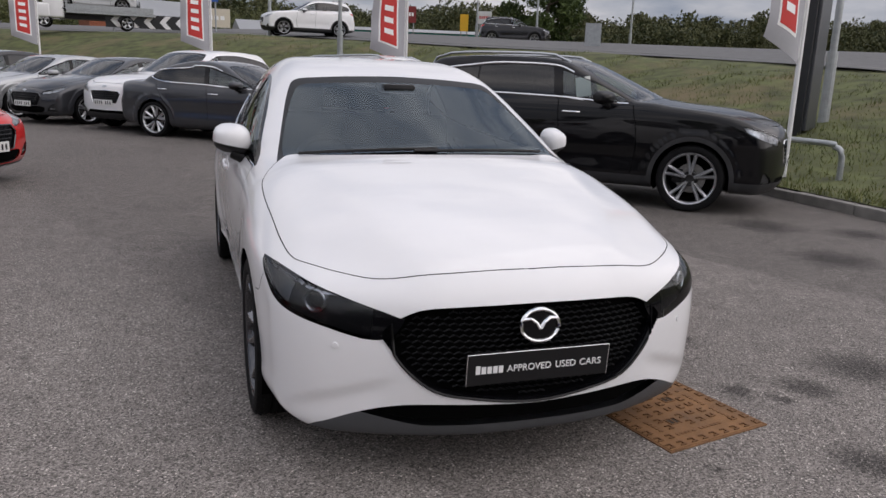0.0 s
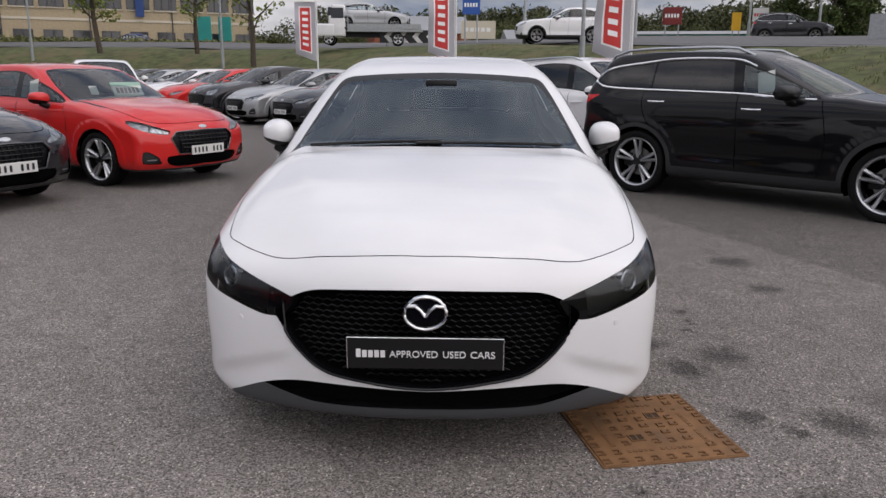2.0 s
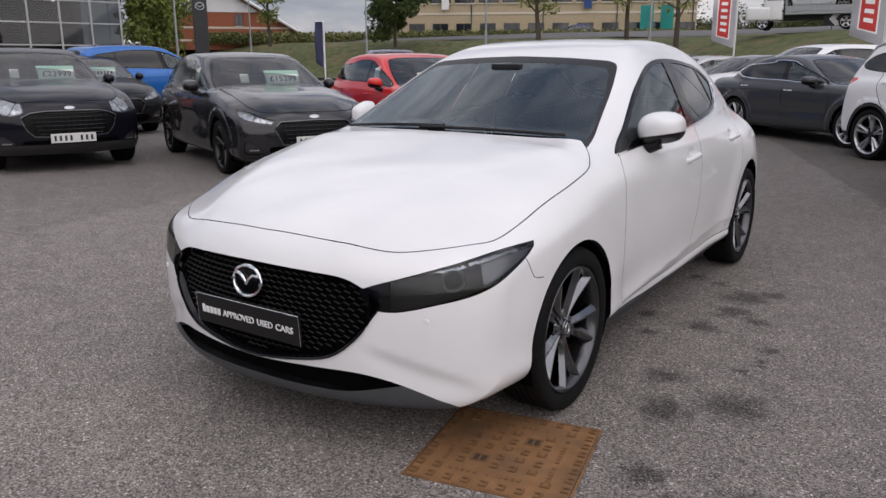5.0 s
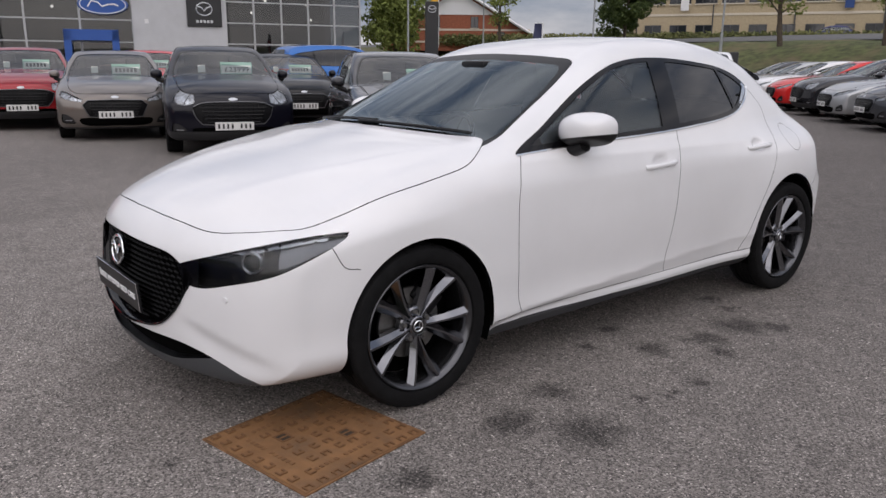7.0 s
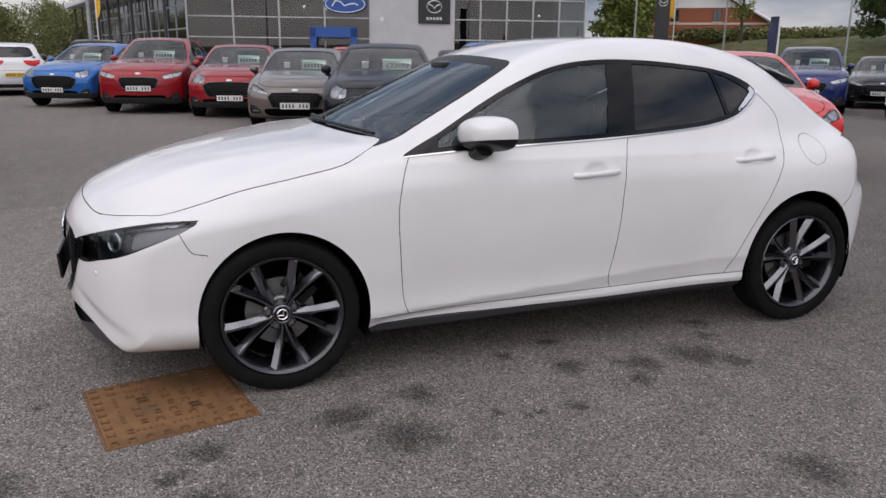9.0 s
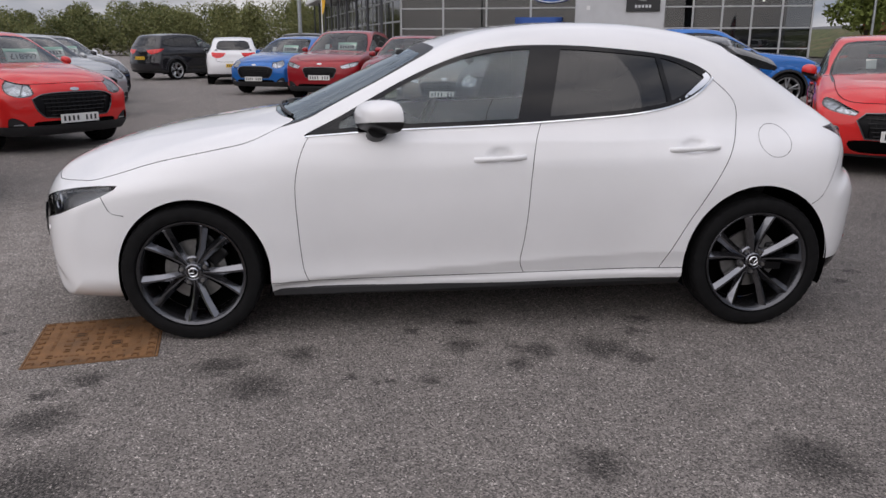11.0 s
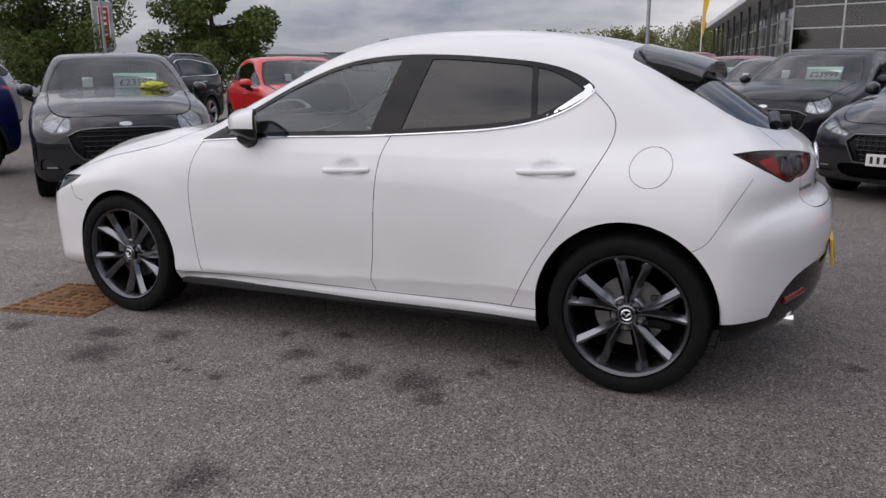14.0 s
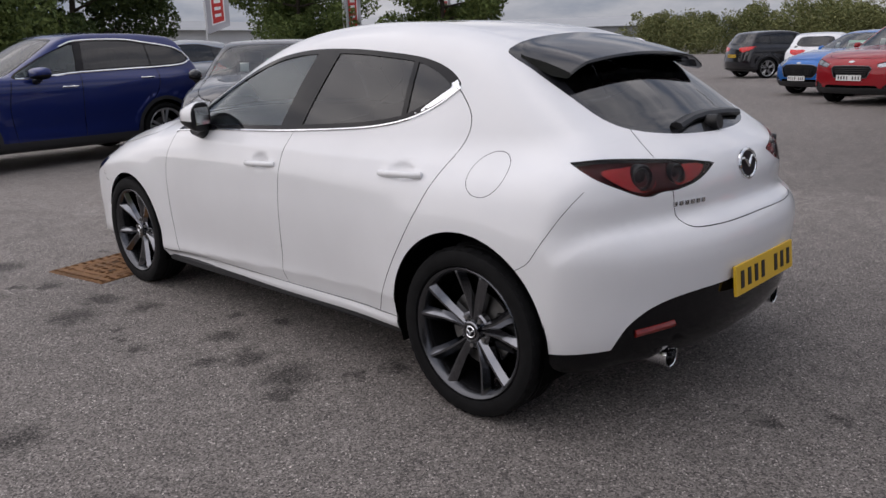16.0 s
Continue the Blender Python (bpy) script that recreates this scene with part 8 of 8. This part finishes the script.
M["cloth_blue"] = material("blue_banner", (0.03, 0.07, 0.22), rough=0.8)
office()


def brick_house():
    A, B = Vector((-59.5, 40.8, 2.3)), Vector((-50.6, 51.4, 2.3))
    u = B - A
    L = u.length
    ob = thing("brick_pub", pose(A.x, A.y, A.z, 0, 0, math.degrees(math.atan2(u.y, u.x))) @ Matrix.Diagonal((1, 1, 0.80, 1)), "red brick building with cream bands and a wide white-edged gable", "building")
    bm = bmesh.new()
    prof = [(0, 0), (L, 0), (L, 1.9), (L / 2, 6.9), (0, 1.9)]
    a = [bm.verts.new((x, 0, z)) for x, z in prof]
    b = [bm.verts.new((x, 14, z)) for x, z in prof]
    bm.faces.new(a), bm.faces.new(b[::-1])
    for i in range(5):
        bm.faces.new((a[i], b[i], b[(i + 1) % 5], a[(i + 1) % 5]))
    bmesh.ops.recalc_face_normals(bm, faces=bm.faces)
    part("wall", bm, M["red_brick"], ob)
    for s in (0, 1):
        bm = bmesh.new()
        x0, x1 = (-1.1, L / 2) if s == 0 else (L + 1.1, L / 2)
        z0, z1 = 1.35, 7.2
        vs = [bm.verts.new(c) for c in ((x0, -0.7, z0), (x1, -0.7, z1), (x1, 14.5, z1), (x0, 14.5, z0), (x0, -0.7, z0 - 0.28), (x1, -0.7, z1 - 0.28), (x1, 14.5, z1 - 0.28), (x0, 14.5, z0 - 0.28))]
        for q in ((0, 1, 2, 3), (4, 5, 1, 0), (5, 6, 2, 1), (7, 4, 0, 3), (6, 7, 3, 2), (7, 6, 5, 4)):
            bm.faces.new([vs[i] for i in q])
        bmesh.ops.recalc_face_normals(bm, faces=bm.faces)
        part("roof", bm, M["slate_roof"], ob)
        bm = bmesh.new()
        tube(bm, [(x0, -0.75, z0 - 0.12), (x1, -0.75, z1 - 0.12)], 0.16, 6)
        part("bargeboard", bm, M["white_sign"], ob)
    bm = bmesh.new()
    vs = [bm.verts.new(c) for c in ((L * 0.24, -0.06, 4.1), (L * 0.76, -0.06, 4.1), (L / 2, -0.06, 6.75))]
    bm.faces.new(vs)
    part("gable_panel", bm, M["clad_white"], ob)
    for z in (0.9, 2.3):
        part("brick_band", boxed(0.02, -0.04, z, L - 0.02, 0.02, z + 0.22), M["cream"], ob)
    for x in (L * 0.18, L * 0.36, L * 0.62, L * 0.8):
        window_unit(ob, x - 0.35, 2.6 if abs(x - L / 2) < 4 else 1.2, x + 0.35, 3.9 if abs(x - L / 2) < 4 else 2.2)


brick_house()


def shed(x, y, z, L, D, H, yaw, label, wall="clad_grey", ridge=1.4, name="industrial_shed"):
    ob = thing(name, pose(x, y, z, 0, 0, yaw), label, "building")
    part("wall", boxed(0, 0, 0, L, D, H), M[wall], ob)
    bm = bmesh.new()
    a = [bm.verts.new(c) for c in ((-0.4, -0.4, H), (L + 0.4, -0.4, H), (L + 0.4, D / 2, H + ridge), (-0.4, D / 2, H + ridge), (L + 0.4, D + 0.4, H), (-0.4, D + 0.4, H))]
    for q in ((0, 1, 2, 3), (3, 2, 4, 5), (0, 3, 5), (1, 4, 2), (0, 5, 4, 1)):
        bm.faces.new([a[i] for i in q])
    bmesh.ops.recalc_face_normals(bm, faces=bm.faces)
    part("roof", bm, M["clad_grey" if wall != "clad_grey" else "roof_pale"], ob)
    for k in range(4):
        xx = L * (0.12 + 0.22 * k)
        part("roller_door", boxed(xx, -0.06, 0.0, xx + L * 0.1, 0.02, H * 0.6), M["frame_grey"], ob)


M["roof_pale"] = material("pale_roof_sheet", (0.36, 0.37, 0.38), rough=0.5, vary=0.06, scale=0.5)
shed(-110, -58, 0, 40, 22, 3.6, -56, "low grey industrial shed beyond the trees", ridge=1.6)
shed(-58, -48, 0, 30, 14, 2.6, -20, "long white-walled industrial unit behind the trees", "clad_white", 0.9)
shed(-30, -56, 0, 26, 14, 2.8, 10, "white-walled industrial unit behind the trees", "clad_white", 0.9)
shed(10.0, 62, 2.4, 16, 10, 2.1, -12, "low teal-fronted shop beyond the road", "teal", 0.5, "shop_unit")
shed(4.5, 68, 2.6, 4, 5, 1.5, 5, "low white building beyond the road", "clad_white", 1.2, "roadside_house")
shed(-8, 70, 2.6, 9, 8, 2.4, 12, "brick house with a dark roof beyond the trees", "red_brick", 1.8, "brick_house")


# ---- vehicles on the road above ----
c = parked("suv", "white", 3.6, 35.8, 82, "white_road_suv", "white suv on the road above the bank", None, "alloy_light", True)
c.matrix_basis = pose(3.6, 35.7, bank_height(3.1, 35.7) + 0.1, 0, 0, -86)
c = parked("hatch", "deep_blue", 0, 0, 0, "blue_road_car", "blue car on the road in the distance", None, "alloy_light", False)
c.matrix_basis = pose(-29.5, 62.8, bank_height(-27.5, 51.0) + 0.1, 0, 0, -75)
c = parked("suv", "grey", 0, 0, 0, "grey_road_suv", "dark grey suv parked beyond the road", None, "alloy_light", True)
c.matrix_basis = pose(20.5, 43.0, bank_height(20.5, 43.0) + 0.1, 0, 0, 60)


def recovery_truck():
    x, y = -5.6, 42.4
    ob = thing("recovery_truck", pose(x, y, bank_height(x, y) + 0.12, 0, 0, 95), "white flatbed recovery truck carrying a silver car", "truck")
    # own frame: nose to +y
    bm = boxed(-0.95, 1.55, 0.45, 0.95, 2.75, 1.15, 0.12, 3)
    box(bm, -0.93, 0.95, 0.45, 0.93, 1.9, 1.6, 0.12, 3)
    box(bm, -0.88, 0.95, 1.5, 0.88, 1.75, 2.2, 0.15, 3)
    smooth(part("cab", bm, M["white"], ob))
    for s in (-1, 1):
        part("side_window", boxed(s * 0.885, 1.05, 1.45, s * 0.945, 1.75, 2.0), M["pane_dark"], ob)
    part("windscreen", boxed(-0.78, 1.74, 1.4, 0.78, 1.94, 2.05, 0.04), M["pane_dark"], ob)
    part("bed", boxed(-1.0, -3.4, 0.72, 1.0, 0.85, 0.88, 0.02), M["galv"], ob)
    for s in (-1, 1):
        part("bed_side", boxed(s * 0.98, -3.3, 0.88, s * 1.02, 0.8, 1.15), M["galv"], ob)
    part("headboard", boxed(-0.95, 0.78, 0.88, 0.95, 0.86, 1.9), M["galv"], ob)
    part("chassis", boxed(-0.4, -3.2, 0.45, 0.4, 1.2, 0.72), M["black_satin"], ob)
    for yy in (1.9, -2.0):
        for s in (-1, 1):
            wheel(ob, (s * 0.82, yy, 0.34), s, 0.34, 0.2, M["alloy_light"], 5, "wide", 28, False)


recovery_truck()
c = parked("hatch", "silver", 0, 0, 0, "silver_towed_car", "silver hatchback carried on the recovery truck", None, "alloy_light", False)
c.matrix_basis = pose(-4.2, 42.5, bank_height(-5.6, 42.4) + 1.0, 0, 0, 95) @ Matrix.Translation((0, -0.4, 0))


def cloth():
    ob = thing("cleaning_cloth", pose(-2.39, -3.51, 0, 0, 0, 140), "crumpled yellow cloth by the windscreen wiper", "cloth")
    bm = bmesh.new()
    bmesh.ops.create_icosphere(bm, subdivisions=4, radius=1.0)
    for v in bm.verts:
        k = 1 + 0.35 * noise.noise(v.co * 2.5) + 0.15 * noise.noise(v.co * 6)
        v.co = Vector((v.co.x * 0.14 * k + 0.40, v.co.y * 0.09 * k + 0.47, v.co.z * 0.045 * k + 1.135))
    smooth(part("folds", bm, M["yellow_cloth"], ob), 180)


cloth()
